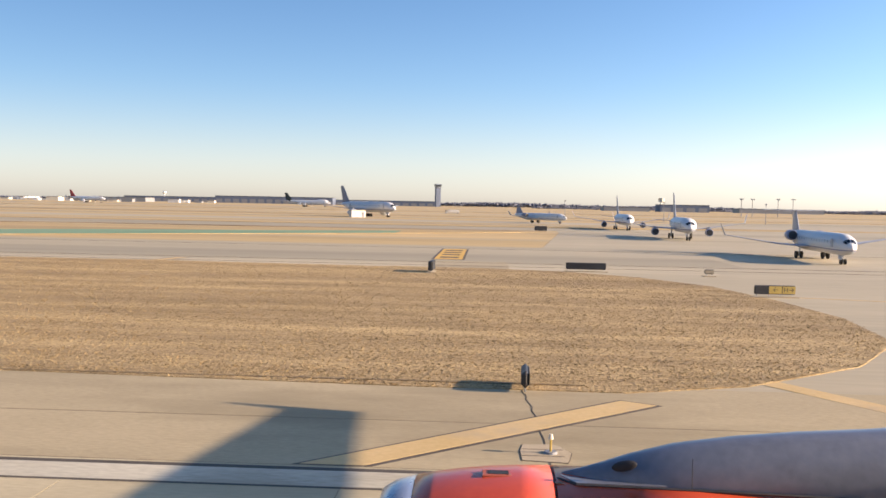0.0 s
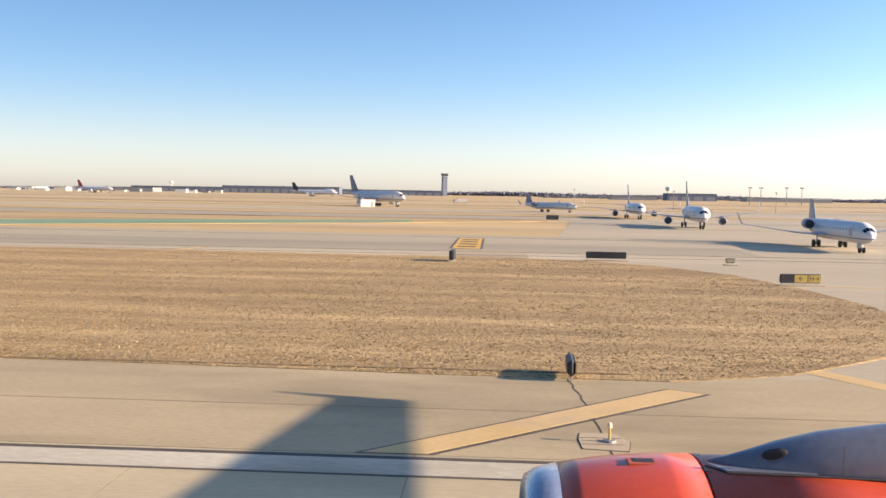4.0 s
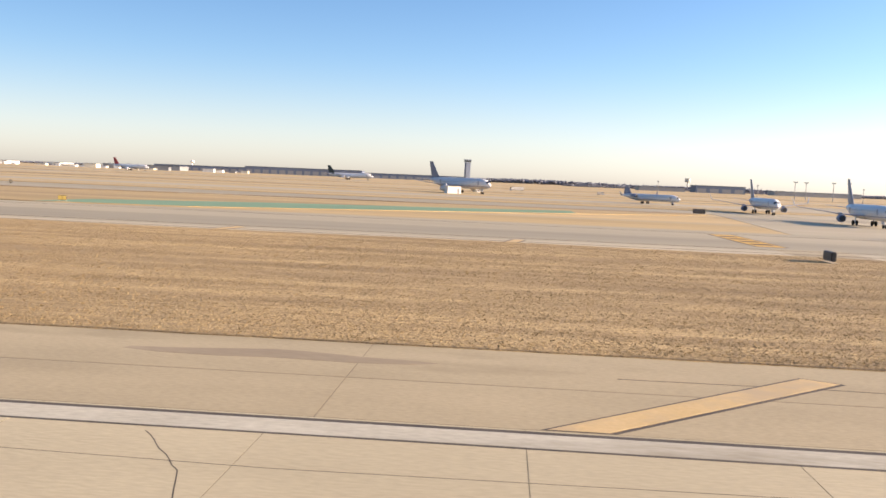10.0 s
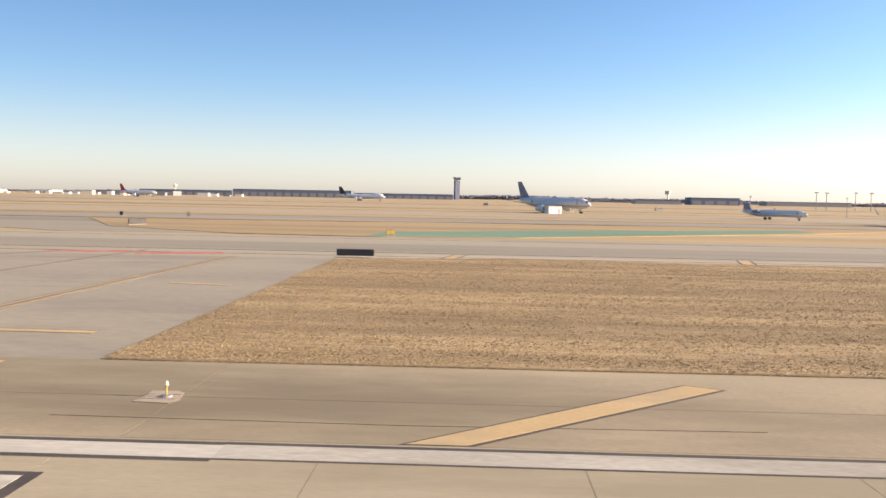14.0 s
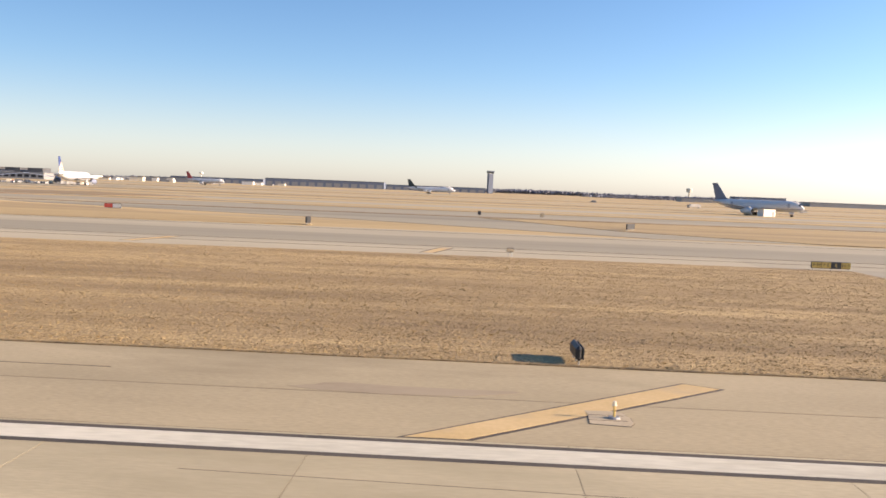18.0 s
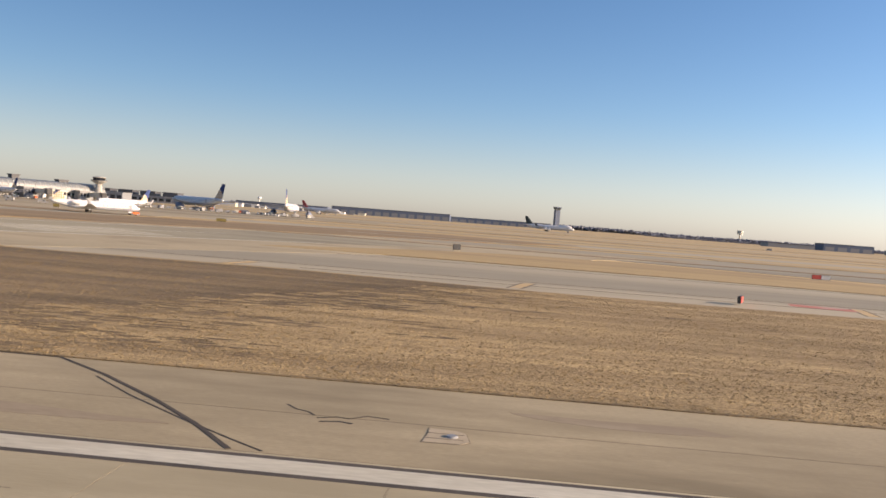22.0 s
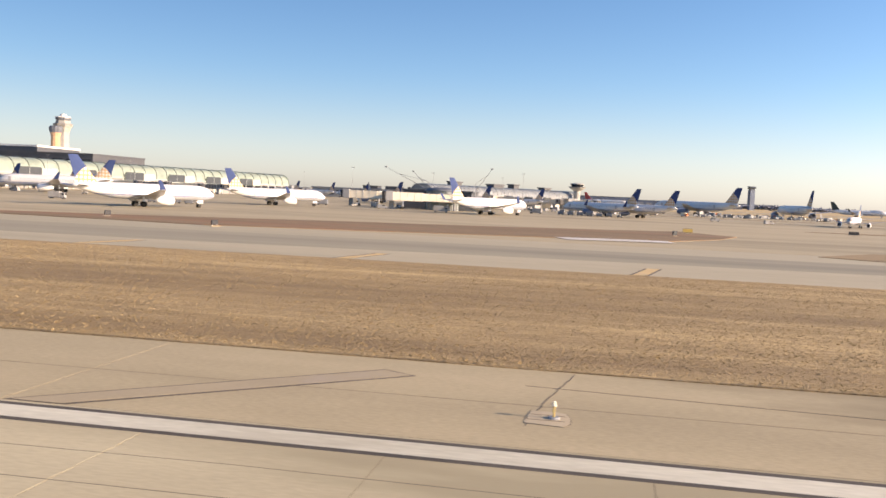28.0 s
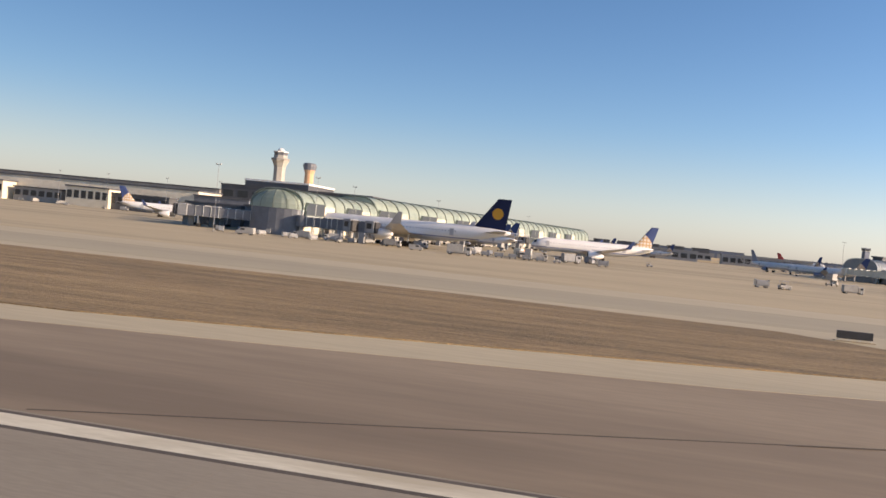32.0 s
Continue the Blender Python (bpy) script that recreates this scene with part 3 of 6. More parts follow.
CR_N0, CR_N1 = 259.0, 311.0
paved("crossing_runway", [(-300, 15.44), (-280, 40), (-262, 64), (-188, 165.0), (-264, 165.0), (-340, 65.0), (-357, 42.4), (-374, 22.6), (-374, 15.44)], -0.003, CROSS_S, "sandy asphalt margin of a second runway that crosses")
paved("crossing_runway_middle", [across(267.6, -187.2), across(267.6, -30), across(302.2, -30), across(302.2, -214.0)], 0.0, CROSS_C, "dark worn asphalt of a second runway that crosses", 0.02)
paved("connector_west", [(-760, 22.68), (-470, 22.68), (-440, 40), (-440, 62), (-760, 62)], -0.023, JUNCTION_C, "broad stained asphalt taxiway junction")
paved("wedge_margin", [(-760, 18.5), (-584, 26.0), (-560, 31.2), (-545, 36.2), (-530, 40.6), (-534, 46), (-545, 60), (-760, 60)], -0.012, TAXI_C, "pale concrete margin round the grass wedge", 0.02)
TAXI_S = [(-900, 52.0), (150, 52.0)]
TAXI_N = [(150, 96), (60, 96), (-60, 96), (-150, 94), (-240, 96), (-330, 95), (-400, 92), (-480, 90), (-900, 90)]
paved("taxiway", TAXI_S + TAXI_N, -0.016, TAXI_C, "wide pale concrete parallel taxiway")
for x0, x1 in ((-275, -112.2), (-71.8, 16)):
    paved("taxiway_margin", [(x0, 57.0), (x1, 57.0), (x1, 67.2), (x0, 67.2)], -0.014, MARGIN_C, "pale concrete margin of the taxiway beside the grass", 0.02)
paved("taxiway_middle", [(-900, 67), (-450, 63), (-345, 72), (-240, 70), (-74, 69.5), (20, 70), (20, 81), (-74, 82), (-240, 82), (-345, 82), (-450, 79), (-900, 80)], -0.012, TAXI_D, "darker worn middle of the taxiway", 0.02)
paved("queue_taxiway", [(6, 96.2), (150, 96.2), (230, 330), (120, 330), (22, 246), (13, 165), (12, 150)], -0.026, TAXI_C, "concrete taxiway on which airliners queue")
paved("inner_taxiway", [(-330, 135), (-240, 150), (-150, 120), (-112, 96.4), (-92, 99), (-112, 113), (-132, 147), (30, 166), (30, 186), (-180, 186), (-330, 185)], -0.013, TAXI_D, "curving inner taxiway of grey concrete")
paved("distant_taxiway", [(-700, 206), (200, 232), (200, 262), (-700, 236)], -0.032, TAXI_C, "distant pale taxiway", 0.02)
paved("distant_runway", [(-900, 420), (400, 452), (400, 478), (-900, 446)], -0.024, TAXI_C, "distant pale runway", 0.02)
paved("distant_apron", [(-2500, 760), (-150, 760), (-150, 860), (-2500, 860)], -0.024, TAXI_D, "far grey cargo apron", 0.02)
paved("apron", [(-330, 95.2), (-310, 150), (-300, 320), (-260, 520), (-900, 560), (-1000, 90.2), (-480, 90.2), (-400, 92.2)], -0.019, APRON_C, "broad stained concrete terminal apron", 0.03)


def verge(outline, label, mat=VERGE):
    ob = tagged(part("grass_verge", slab(outline, -0.03, 0.035), mat), label, "grass", "verges", "structure")
    return ob


verge([(-252, 96.6), (-237, 96.9), (-205, 95.6), (-184, 92.6), (-165, 93.6), (-150, 96.8), (-171, 114), (-190, 128), (-205, 132), (-225, 128), (-238, 116)], "straw-coloured grass island between taxiways", STRAW_V)
verge([(-93, 98), (-76, 95.6), (-61, 99), (-33, 119), (-13, 134), (4, 149), (10.5, 157), (9, 163), (-15, 160), (-57, 150), (-94, 148), (-131, 146.5), (-113, 112)], "dry grass island with a green strip along it", STRAW_V)
tagged(part("green_strip", slab([(-78, 96.4), (-61, 100), (-33, 120), (-14, 134.8), (-14, 146), (-30, 136.5), (-56, 124), (-77, 108)], 0.0, 0.041), GREEN_P), "green artificial turf strip beside the taxiway", "grass", kind="structure")
verge([(-392, 89.5), (-384, 84.5), (-364, 87.5), (-340, 93.5), (-355, 101), (-371, 106), (-384, 101)], "brown grass island at the apron edge")
verge([(-490, 95), (-480, 91), (-455, 89), (-441, 94.0), (-423, 100.4), (-405, 107), (-397, 122), (-393, 136), (-400, 149), (-426, 131), (-449, 119.5), (-465, 109), (-486, 99)], "bare reddish-brown soil island on the apron", RED_SOIL)
verge([(-335, 133), (-316, 113), (-280, 140), (-230, 190), (-205, 232), (-242, 250), (-276, 213), (-318, 168)], "tan grass triangle beyond the crossing runway")
verge(BELT_D, "dull brown grass wedge between taxiways", SOIL)
verge([(-372, 190), (-340, 186), (-300, 196), (-330, 204)], "brown grass sliver on the apron")
verge([(-180, 187), (20, 187), (110, 205), (20, 222), (-180, 204)], "straw-coloured grass strip beyond the inner taxiway", STRAW_V)


def strip(points, half, material, label, top):
    """A long narrow strip of ground along points."""
    near, away = [(x, y - half) for x, y in points], [(x, y + half) for x, y in points]
    return tagged(part("field_strip", slab(near + away[::-1], top - 0.06, top), material), label, "ground", "field strips", "structure")


for pts, half, m, lab, top in (([(-300, 152), (-160, 150), (-98, 150.5), (-70, 157), (-26, 157.5), (4, 160)], 1.3, VERGE, "dark brown ditch through the dry grass", 0.05),
                               ([(-260, 196), (-150, 203), (0, 209), (160, 214)], 2.2, TAXI_C, "pale service road across the field", 0.047),
                               ([(-420, 292), (-200, 288), (0, 296), (220, 300)], 4.0, TAXI_D, "grey taxiway far across the field", 0.02),
                               ([(-480, 338), (-200, 342), (60, 350), (300, 360)], 3.0, VERGE, "brown ditch line far across the field", 0.02),
                               ([(-600, 372), (-250, 368), (50, 380), (400, 395)], 5.0, TAXI_C, "pale strip far across the field", 0.02),
                               ([(-800, 560), (-300, 552), (100, 570), (600, 590)], 9.0, VERGE, "brown ditch line far across the field", 0.02),
                               ([(-900, 640), (-300, 640), (100, 655), (700, 680)], 11.0, TAXI_C, "pale strip far across the field", 0.02),
                               ([(-150, 920), (100, 925), (700, 940)], 14.0, TAXI_D, "grey strip far across the field", 0.02)):
    strip(pts, half, m, lab, top)


# ---- painted lines ----
def paint(name, outline, material, label, z=0.004, category="marking"):
    return tagged(part(name, slab(outline, z - 0.006, z), material), label, category, kind="structure")


def band(x0, x1, y0, y1):
    return [(x0, y0), (x1, y0), (x1, y1), (x0, y1)]


EDGE_W = surf("worn_edge_line_paint", (0.40, 0.365, 0.27), (0.66, 0.62, 0.49), 0.78, 0.8, 14.0, 0.15, stretch=(0.3, 1, 1), stains=(0.36, 0.315, 0.225), stain_scale=0.5)
paint("edge_line_border", band(-760, -70, 14.14, 15.28), BLACK_P, "black border of the runway edge line", 0.004)
paint("edge_line_border", band(-70, 60, 14.24, 15.30), BLACK_P, "worn black border of the runway edge line", 0.004)
paint("edge_line", band(-760, -70, 14.32, 15.08), WHITE_P, "broad white runway edge line", 0.008)
paint("edge_line", band(-70, 60, 14.32, 15.12), EDGE_W, "broad worn white runway edge line", 0.008)
for x0, x1 in ((-93.0, -72.6), (-200.0, -177.4)):
    paint("zone_bar_border", band(x0 - 0.25, x1 + 0.25, 10.6, 13.35), BLACK_P, "black border of a touchdown bar", 0.004)
    paint("zone_bar", band(x0, x1, 10.8, 13.15), WHITE_P, "white touchdown zone bar on the runway", 0.008)
CHEVRONS = [(3.9, 0), (-16.8, 0), (-39.2, 0), (-59.85, 0), (-125.72, 0), (-144.6, 0), (-167.95, 0), (-189.0, 1), (-210.2, 1), (-293.0, 1), (-375.5, 1), (-396.3, 1), (-416.8, 1), (-437.2, 1), (-457.7, 1), (-491.6, 2)]
for x, worn in CHEVRONS:
    core = [(x - 7.0, 15.5), (x - 5.9, 15.5), (x, 20.75), (x - 0.75, 21.15)]
    rim = [(x - 7.13, 15.46), (x - 5.77, 15.46), (x + 0.14, 20.735), (x - 0.775, 21.23)]
    paint("shoulder_bar_border", rim, BLACK_P, "dark outline of a slanting shoulder bar", -0.002)
    paint("shoulder_bar", core, (YELLOW_P, WORN_P, FADED_P)[worn], "slanting faded yellow shoulder bar" if worn else "slanting yellow shoulder bar with dark outline", 0.002)


def streak(points, width, material, label, z=-0.004, name="painted_line"):
    """A painted line of even width along points."""
    bm = bmesh.new()
    prev = None
    pts = [Vector((x, y, 0)) for x, y in points]
    for i, p in enumerate(pts):
        d = (pts[min(i + 1, len(pts) - 1)] - pts[max(i - 1, 0)]).normalized()
        s = Vector((-d.y, d.x, 0)) * width / 2
        now = (bm.verts.new((p + s) + Vector((0, 0, z))), bm.verts.new((p - s) + Vector((0, 0, z))))
        if prev:
            bm.faces.new((prev[0], prev[1], now[1], now[0]))
        prev = now
    bmesh.ops.recalc_face_normals(bm, faces=bm.faces)
    ext = bmesh.ops.extrude_face_region(bm, geom=bm.faces[:])
    bmesh.ops.translate(bm, verts=[v for v in ext["geom"] if isinstance(v, bmesh.types.BMVert)], vec=(0, 0, -0.006))
    bmesh.ops.recalc_face_normals(bm, faces=bm.faces)
    return tagged(part(name, bm, material), label, "marking", kind="structure")


def arc(cx, cy, r, a0, a1, n=14):
    return [(cx + r * math.cos(radians(a0 + (a1 - a0) * i / n)), cy + r * math.sin(radians(a0 + (a1 - a0) * i / n))) for i in range(n + 1)]


# lead-in line of the middle link: a pair of yellow lines on a dark ground, and a faint seam
pts = [(-78.8, 15.5), (-80.2, 16.6), (-81.4, 17.9), (-82.4, 19.5), (-83.1, 21.7), (-83.5, 25.0), (-83.6, 30.0), (-83.5, 36.0), (-83.3, 45.0), (-83.1, 53.0), (-82.8, 62.0)]
streak(pts, 0.86, TAR_F, "dark ground of a taxi line", -0.002)
for off in (-0.24, 0.24):
    streak([(x + off, y + off * 0.4) for x, y in pts[:7]], 0.2, YELLOW_P, "yellow taxi line", 0.002)
    streak([(x + off, y + off * 0.4) for x, y in pts[6:]], 0.16, FADED_P, "worn yellow taxi line", 0.001)
streak([(-91.7, 30), (-91.7, 46.8), (-91.4, 58), (-91.0, 67)], 0.4, TAR_F, "faint dark seam along the link", -0.004, "joint_seal")
streak([(-104.2, 15.6), (-101.8, 18.2), (-100.0, 22.0), (-99.2, 27.0), (-98.9, 34), (-98.7, 50), (-98.3, 60), (-96.5, 64)], 0.5, TAR_F, "faint dark line across the link", -0.0035, "joint_seal")
streak([(-103.8, 20.1), (-100.6, 19.6)], 0.5, YELLOW_P, "worn yellow dash", 0.002)
for o in ([(-83.0, 27.2), (-77.6, 27.1)], [(-82.7, 21.8), (-77.8, 22.0)], [(-104.8, 27.3), (-99.4, 27.5)], [(-106.4, 25.0), (-100.4, 23.0)], [(-80.7, 42.7), (-77.6, 42.2)]):
    streak(o, 0.58, BLACK_P, "dark ground of a short bar", -0.006)
    streak(o, 0.44, YELLOW_P, "short yellow shoulder bar", -0.002)
streak([(5.9, 26), (9.8, 20.0), (15, 15.6)], 0.7, YELLOW_P, "yellow bar on the taxiway entrance", -0.002)
streak([(15.5, 47), (24, 45), (40, 44)], 0.25, YELLOW_P, "thin yellow taxi line")
for x0 in (-97.5, -90.5):
    streak([(x0, 63.2), (x0 + 6.0, 65.0)], 2.2, RED_P, "red painted runway hold panel", -0.004, "hold_panel")
for a, b in (((-479.2, 65.6), (-471.8, 54.8)), ((-377.5, 69.5), (-370.0, 72.0)), ((-203.5, 67.0), (-199.0, 66.0))):
    streak([a, b], 2.4, RED_P, "red painted runway hold panel", -0.003, "hold_panel")
TAXI_LINE = [(-515.6, 62.0), (-516.7, 51.1), (-517.2, 39.2), (-517.6, 31.5), (-518.2, 23.4), (-518.7, 18.6), (-519.2, 15.6)]
streak(TAXI_LINE, 0.5, TAR_F, "dark ground of a taxi line", -0.004)
for off in (-0.14, 0.14):
    streak([(x + off, y) for x, y in TAXI_LINE], 0.11, FADED_P, "faded yellow taxi line", 0.0)
THIN = [(-517.9, 25.2), (-517.2, 26.4), (-514.8, 29.9), (-510.0, 35.8), (-503.0, 42.6), (-494.1, 50.0), (-480, 58.0)]
streak(THIN, 0.36, TAR_F, "dark ground of a thin taxi line", -0.006)
streak(THIN, 0.12, FADED_P, "thin faded taxi line", -0.002)
ROUND = [(-482.8, 42.9), (-491.2, 38.3), (-496.4, 33.2), (-498.8, 30.9), (-500.6, 28.4), (-501.5, 26.0), (-501.8, 24.2), (-501.6, 22.4), (-500.9, 20.9), (-499.5, 19.5), (-497.0, 18.0), (-493.4, 16.6), (-489.0, 15.7)]
paved("tip_shoulder", [(-470, 22.68), (-470, 53.0)] + ROUND[:9] + [(-498.5, 22.68)], -0.014, CROSS_S, "tan concrete shoulder round the grass tip", 0.02)
streak(ROUND, 0.46, TAR_F, "dark ground of the taxi line", -0.006)
for off in (-0.15, 0.15):
    streak([(x + off, y + off * 0.5) for x, y in ROUND], 0.14, YELLOW_P, "yellow double taxi line bending round the grass", -0.002)
paint("surface_sign_border", [(-518.25, 19.35), (-515.4, 18.8), (-515.3, 21.9), (-517.75, 22.2)], BLACK_P, "dark border of a painted surface sign", 0.0)
plate = paint("surface_sign", [(-518.1, 19.45), (-515.5, 18.95), (-515.45, 21.8), (-517.65, 22.05)], YELLOW_S, "yellow painted surface sign with dark characters", 0.004)
for a, b in (((-517.5, 20.0), (-517.1, 21.3)), ((-516.7, 20.0), (-516.5, 21.2)), ((-517.3, 20.6), (-516.6, 20.5)), ((-516.1, 20.6), (-516.0, 21.2))):
    streak([a, b], 0.26, BLACK_P, "dark stroke of the surface sign", 0.008)
for x0, y0, x1, y1 in ((-524.8, 60.2, -521.2, 65.1), (-515.4, 61.1, -511.2, 66.1)):
    for k in range(4):
        f = 0.2 + 0.2 * k
        streak([(x0 + (x1 - x0) * f - 0.5, y0 + (y1 - y0) * f + 0.35), (x0 + (x1 - x0) * f + 0.5, y0 + (y1 - y0) * f - 0.35)], 0.35, WHITE_P, "white stroke on the red hold panel", 0.001)
    streak([(x0, y0), (x1, y1)], 2.2, RED_P, "red painted runway hold panel", -0.003, "hold_panel")
for p, q in (((-499.2, 32.5), (-493.4, 26.0)), ((-490.8, 38.6), (-487.6, 33.6))):
    streak([p, q], 1.0, TAR_F, "dark outline of a worn bar", -0.012)
    streak([p, q], 0.84, FADED_P, "worn yellow shoulder bar", -0.008)
streak([(-244, 22.62), (-236.5, 22.6), (-234.5, 20.9), (-232.4, 18.8), (-230.9, 17.1), (-229.7, 15.5)], 0.11, BED, "dark tar-sealed joint", 0.003, "joint_seal")
streak([(-234.6, 20.65), (-233.0, 18.95), (-231.2, 17.3), (-229.9, 16.2), (-229.1, 15.55)], 0.05, BED, "thin dark joint beside the sealed one", 0.001, "joint_seal")
streak([(-229.6, 19.5), (-229.3, 19.1), (-229.0, 18.95), (-228.8, 18.65)], 0.045, BED, "dark broken crack", 0.001, "joint_seal")
streak([(-228.7, 18.45), (-228.3, 18.7), (-228.05, 18.6), (-227.7, 19.0), (-227.2, 18.9)], 0.06, BED, "dark broken crack", 0.001, "joint_seal")
streak([(-228.6, 18.15), (-228.2, 18.3), (-227.9, 18.2)], 0.09, BED, "dark broken crack", 0.001, "joint_seal")
streak([(-262, 26), (-258.6, 22.6), (-251.0, 15.5)], 0.11, BED, "dark tar-sealed joint", 0.003, "joint_seal")
# hold marking with rungs, on the taxiway
paint("hold_ladder_ground", band(-4.5, -1.8, 72.4, 89.6), BLACK_P, "dark ground of the hold marking", -0.004)
for x in (-4.3, -2.35):
    paint("hold_ladder_rail", band(x, x + 0.35, 72.6, 89.4), YELLOW_S, "yellow rail of the hold marking", 0.0)
for k in range(5):
    paint("hold_ladder_bar", band(-3.95, -2.35, 72.6 + 3.7 * k, 74.6 + 3.7 * k), YELLOW_S, "yellow bar of the hold marking", 0.0)
paint("concrete_pad", band(-4.0, 1.6, 62.4, 70.5), APRON_C, "grey concrete pad at the taxiway edge", -0.01)
TICKS = [-24.2, -46.0, -67.6, -134.6, -156.0, -177.5, -199.0, -223.5, -245.0, -409.6, -428.6, -447.5]
for x in TICKS:
    y0 = 61.6 if x > -300 else 55.2
    for off in (-0.5, 0.5):
        streak([(x + off - 0.5, y0), (x + off + 0.7, y0 + 6.2)], 0.14, BLACK_P, "dark edge of a slanting taxiway bar", -0.008)
    streak([(x - 0.5, y0), (x + 0.7, y0 + 6.2)], 0.8, YELLOW_P, "slanting faded yellow taxiway bar", -0.003)
for y0, y1 in ((60.9, 61.3), (68.6, 68.9), (90.6, 90.9)):
    streak([(-330, y0 + 4), (-240, y0 + 0.6), (-74, y0 + 0.6), (-8, y0 + 0.6), (60, y0)] if y0 > 61 else [(-240, 65.2), (-74, 65.0), (-8, 65.4), (60, 65.2)], 0.22, BED, "dark taxiway seam", -0.006, "joint_seal")
# crossing runway: edge lines, centre dashes, threshold bars
for n in (268.2, 301.6):
    streak([across(n, -213.4), across(n, -60)] if n > 290 else [across(n, -187), across(n, -60)], 0.75, WHITE_P, "white edge line of the crossing runway", 0.003)
for s0 in (-187, -140, -93):
    streak([across(285.0, s0), across(285.0, s0 + 29)], 0.8, BLACK_P, "dark border of a centre dash", 0.001)
    streak([across(285.0, s0), across(285.0, s0 + 29)], 0.55, WHITE_P, "white centre dash of the crossing runway", 0.005)
for k in range(10):
    streak([across(272.5 + 1.6 * k, -97), across(272.5 + 1.6 * k, -80)], 0.55, WHITE_P, "white threshold bar", 0.003)
for off in (-0.75, -0.25, 0.25, 0.75):
    streak([(-481.6 + off, 64.8), (-473.5 + off, 50.9)], 0.22, YELLOW_P if off < 0 else FADED_P, "yellow hold line beside the red panel", 0.016)
for a, b in (((-559.0, 15.6), (-505.0, 39.8)), ((-546.0, 15.6), (-500.0, 35.0)), ((-539.5, 15.6), (-512.0, 27.0)), ((-575.0, 15.6), (-515.0, 43.0))):
    streak([a, b], 0.08, BED, "dark skewed asphalt seam", 0.002, "joint_seal")
# a puddle with a salt crust beside the grass corner
paint("puddle_mud", [(-316.0, 28.4), (-314.6, 27.4), (-312.4, 27.6), (-311.0, 28.4), (-308.6, 28.9), (-305.4, 30.2), (-306.9, 31.2), (-309.5, 31.6), (-311.0, 31.2), (-313.4, 32.4), (-315.4, 30.8)], MUD, "damp dark silt patch on the pavement", 0.0)
paint("puddle", [(-314.0, 29.2), (-309.6, 29.0), (-305.6, 30.6), (-307.4, 31.6), (-312.2, 31.8)], WET, "shallow puddle on the pavement", 0.004)
paint("salt_crust", [(-315.4, 30.2), (-313.6, 30.0), (-312.2, 32.2), (-313.4, 32.6), (-315.0, 31.6)], SALT, "white salt crust at the puddle", 0.008)
paint("concrete_tip", [(-545, 39.6), (-535.6, 40.6), (-530.4, 41.9), (-529.3, 42.9), (-531.0, 44.6), (-540.0, 47.4), (-547, 54)], PATCH_C, "pale bare concrete tip of the wedge", 0.0)
for x, y, r in ((-533.6, 42.2, 0.9), (-536.6, 42.9, 1.2), (-534.8, 44.0, 0.7), (-538.4, 41.2, 0.8)):
    paint("salt_patch", [(x + 1.0 * r * math.cos(a) * (1 + 0.25 * math.sin(3 * a + x)), y + 0.35 * r * math.sin(a) * (1 + 0.3 * math.cos(2 * a + x))) for a in (2 * math.pi * i / 13 for i in range(13))], SALT, "white salt patch on the ground", 0.04 if x < -536 else 0.006)
streak([(-417.0, 101.0), (-413.0, 102.8), (-409.0, 104.4), (-404.6, 105.2)], 5.0, SALT, "white salted strip beside the taxiway", 0.05)


# ---- aircraft: nose along +x, on the ground at z 0, the origin under the middle ----
class Kind:
    """Sizes of one type of airliner."""
    def __init__(self, length, radius, axis, fin_top, span, sweep, engines, engine_r, rear=False, ttail=False, hump=False):
        self.length, self.radius, self.axis, self.fin_top, self.span, self.sweep = length, radius, axis, fin_top, span, sweep
        self.engines, self.engine_r, self.rear, self.ttail, self.hump = engines, engine_r, rear, ttail, hump


NARROW = Kind(26.5, 1.38, 2.65, 8.4, 24.5, 5.6, 2, 0.78)
WIDE = Kind(44.0, 2.15, 4.1, 12.9, 42.0, 11.0, 2, 1.35)
QUAD = Kind(50.0, 2.0, 3.9, 12.0, 44.0, 12.0, 4, 0.95)
JUMBO = Kind(49.0, 2.3, 4.2, 13.6, 44.0, 13.0, 4, 1.0, hump=True)
TWIN = Kind(33.5, 1.75, 3.3, 10.4, 32.0, 8.0, 2, 1.05)
SMALL = Kind(19.0, 0.95, 1.7, 4.5, 15.5, 3.4, 2, 0.5, rear=True, ttail=True)
QUEUE = Kind(21.0, 1.12, 2.1, 7.1, 19.5, 4.4, 2, 0.56)
REGIONAL = Kind(21.5, 1.1, 2.0, 6.6, 18.5, 4.0, 2, 0.6)


def skin_profile(k):
    """Rings of the fuselage from nose to tail: place, radius, height of the middle."""
    L, R, z = k.length, k.radius, k.axis
    out = []
    for f, r, dz in ((0.5, 0.03, -0.28), (0.493, 0.22, -0.26), (0.478, 0.45, -0.22), (0.455, 0.68, -0.14), (0.425, 0.87, -0.06), (0.385, 0.98, -0.01), (0.34, 1, 0), (0.1, 1, 0),
                     (-0.14, 1, 0), (-0.24, 0.97, 0.03), (-0.33, 0.80, 0.17), (-0.41, 0.56, 0.34), (-0.47, 0.33, 0.46), (-0.5, 0.12, 0.52)):
        out.append((f * L, r * R, z + dz * R))
    return out


def paints(name, top, belly, stripe, k):
    return livery(name, top, belly, stripe, k.axis - 0.5 * k.radius, 0.08 * k.radius)


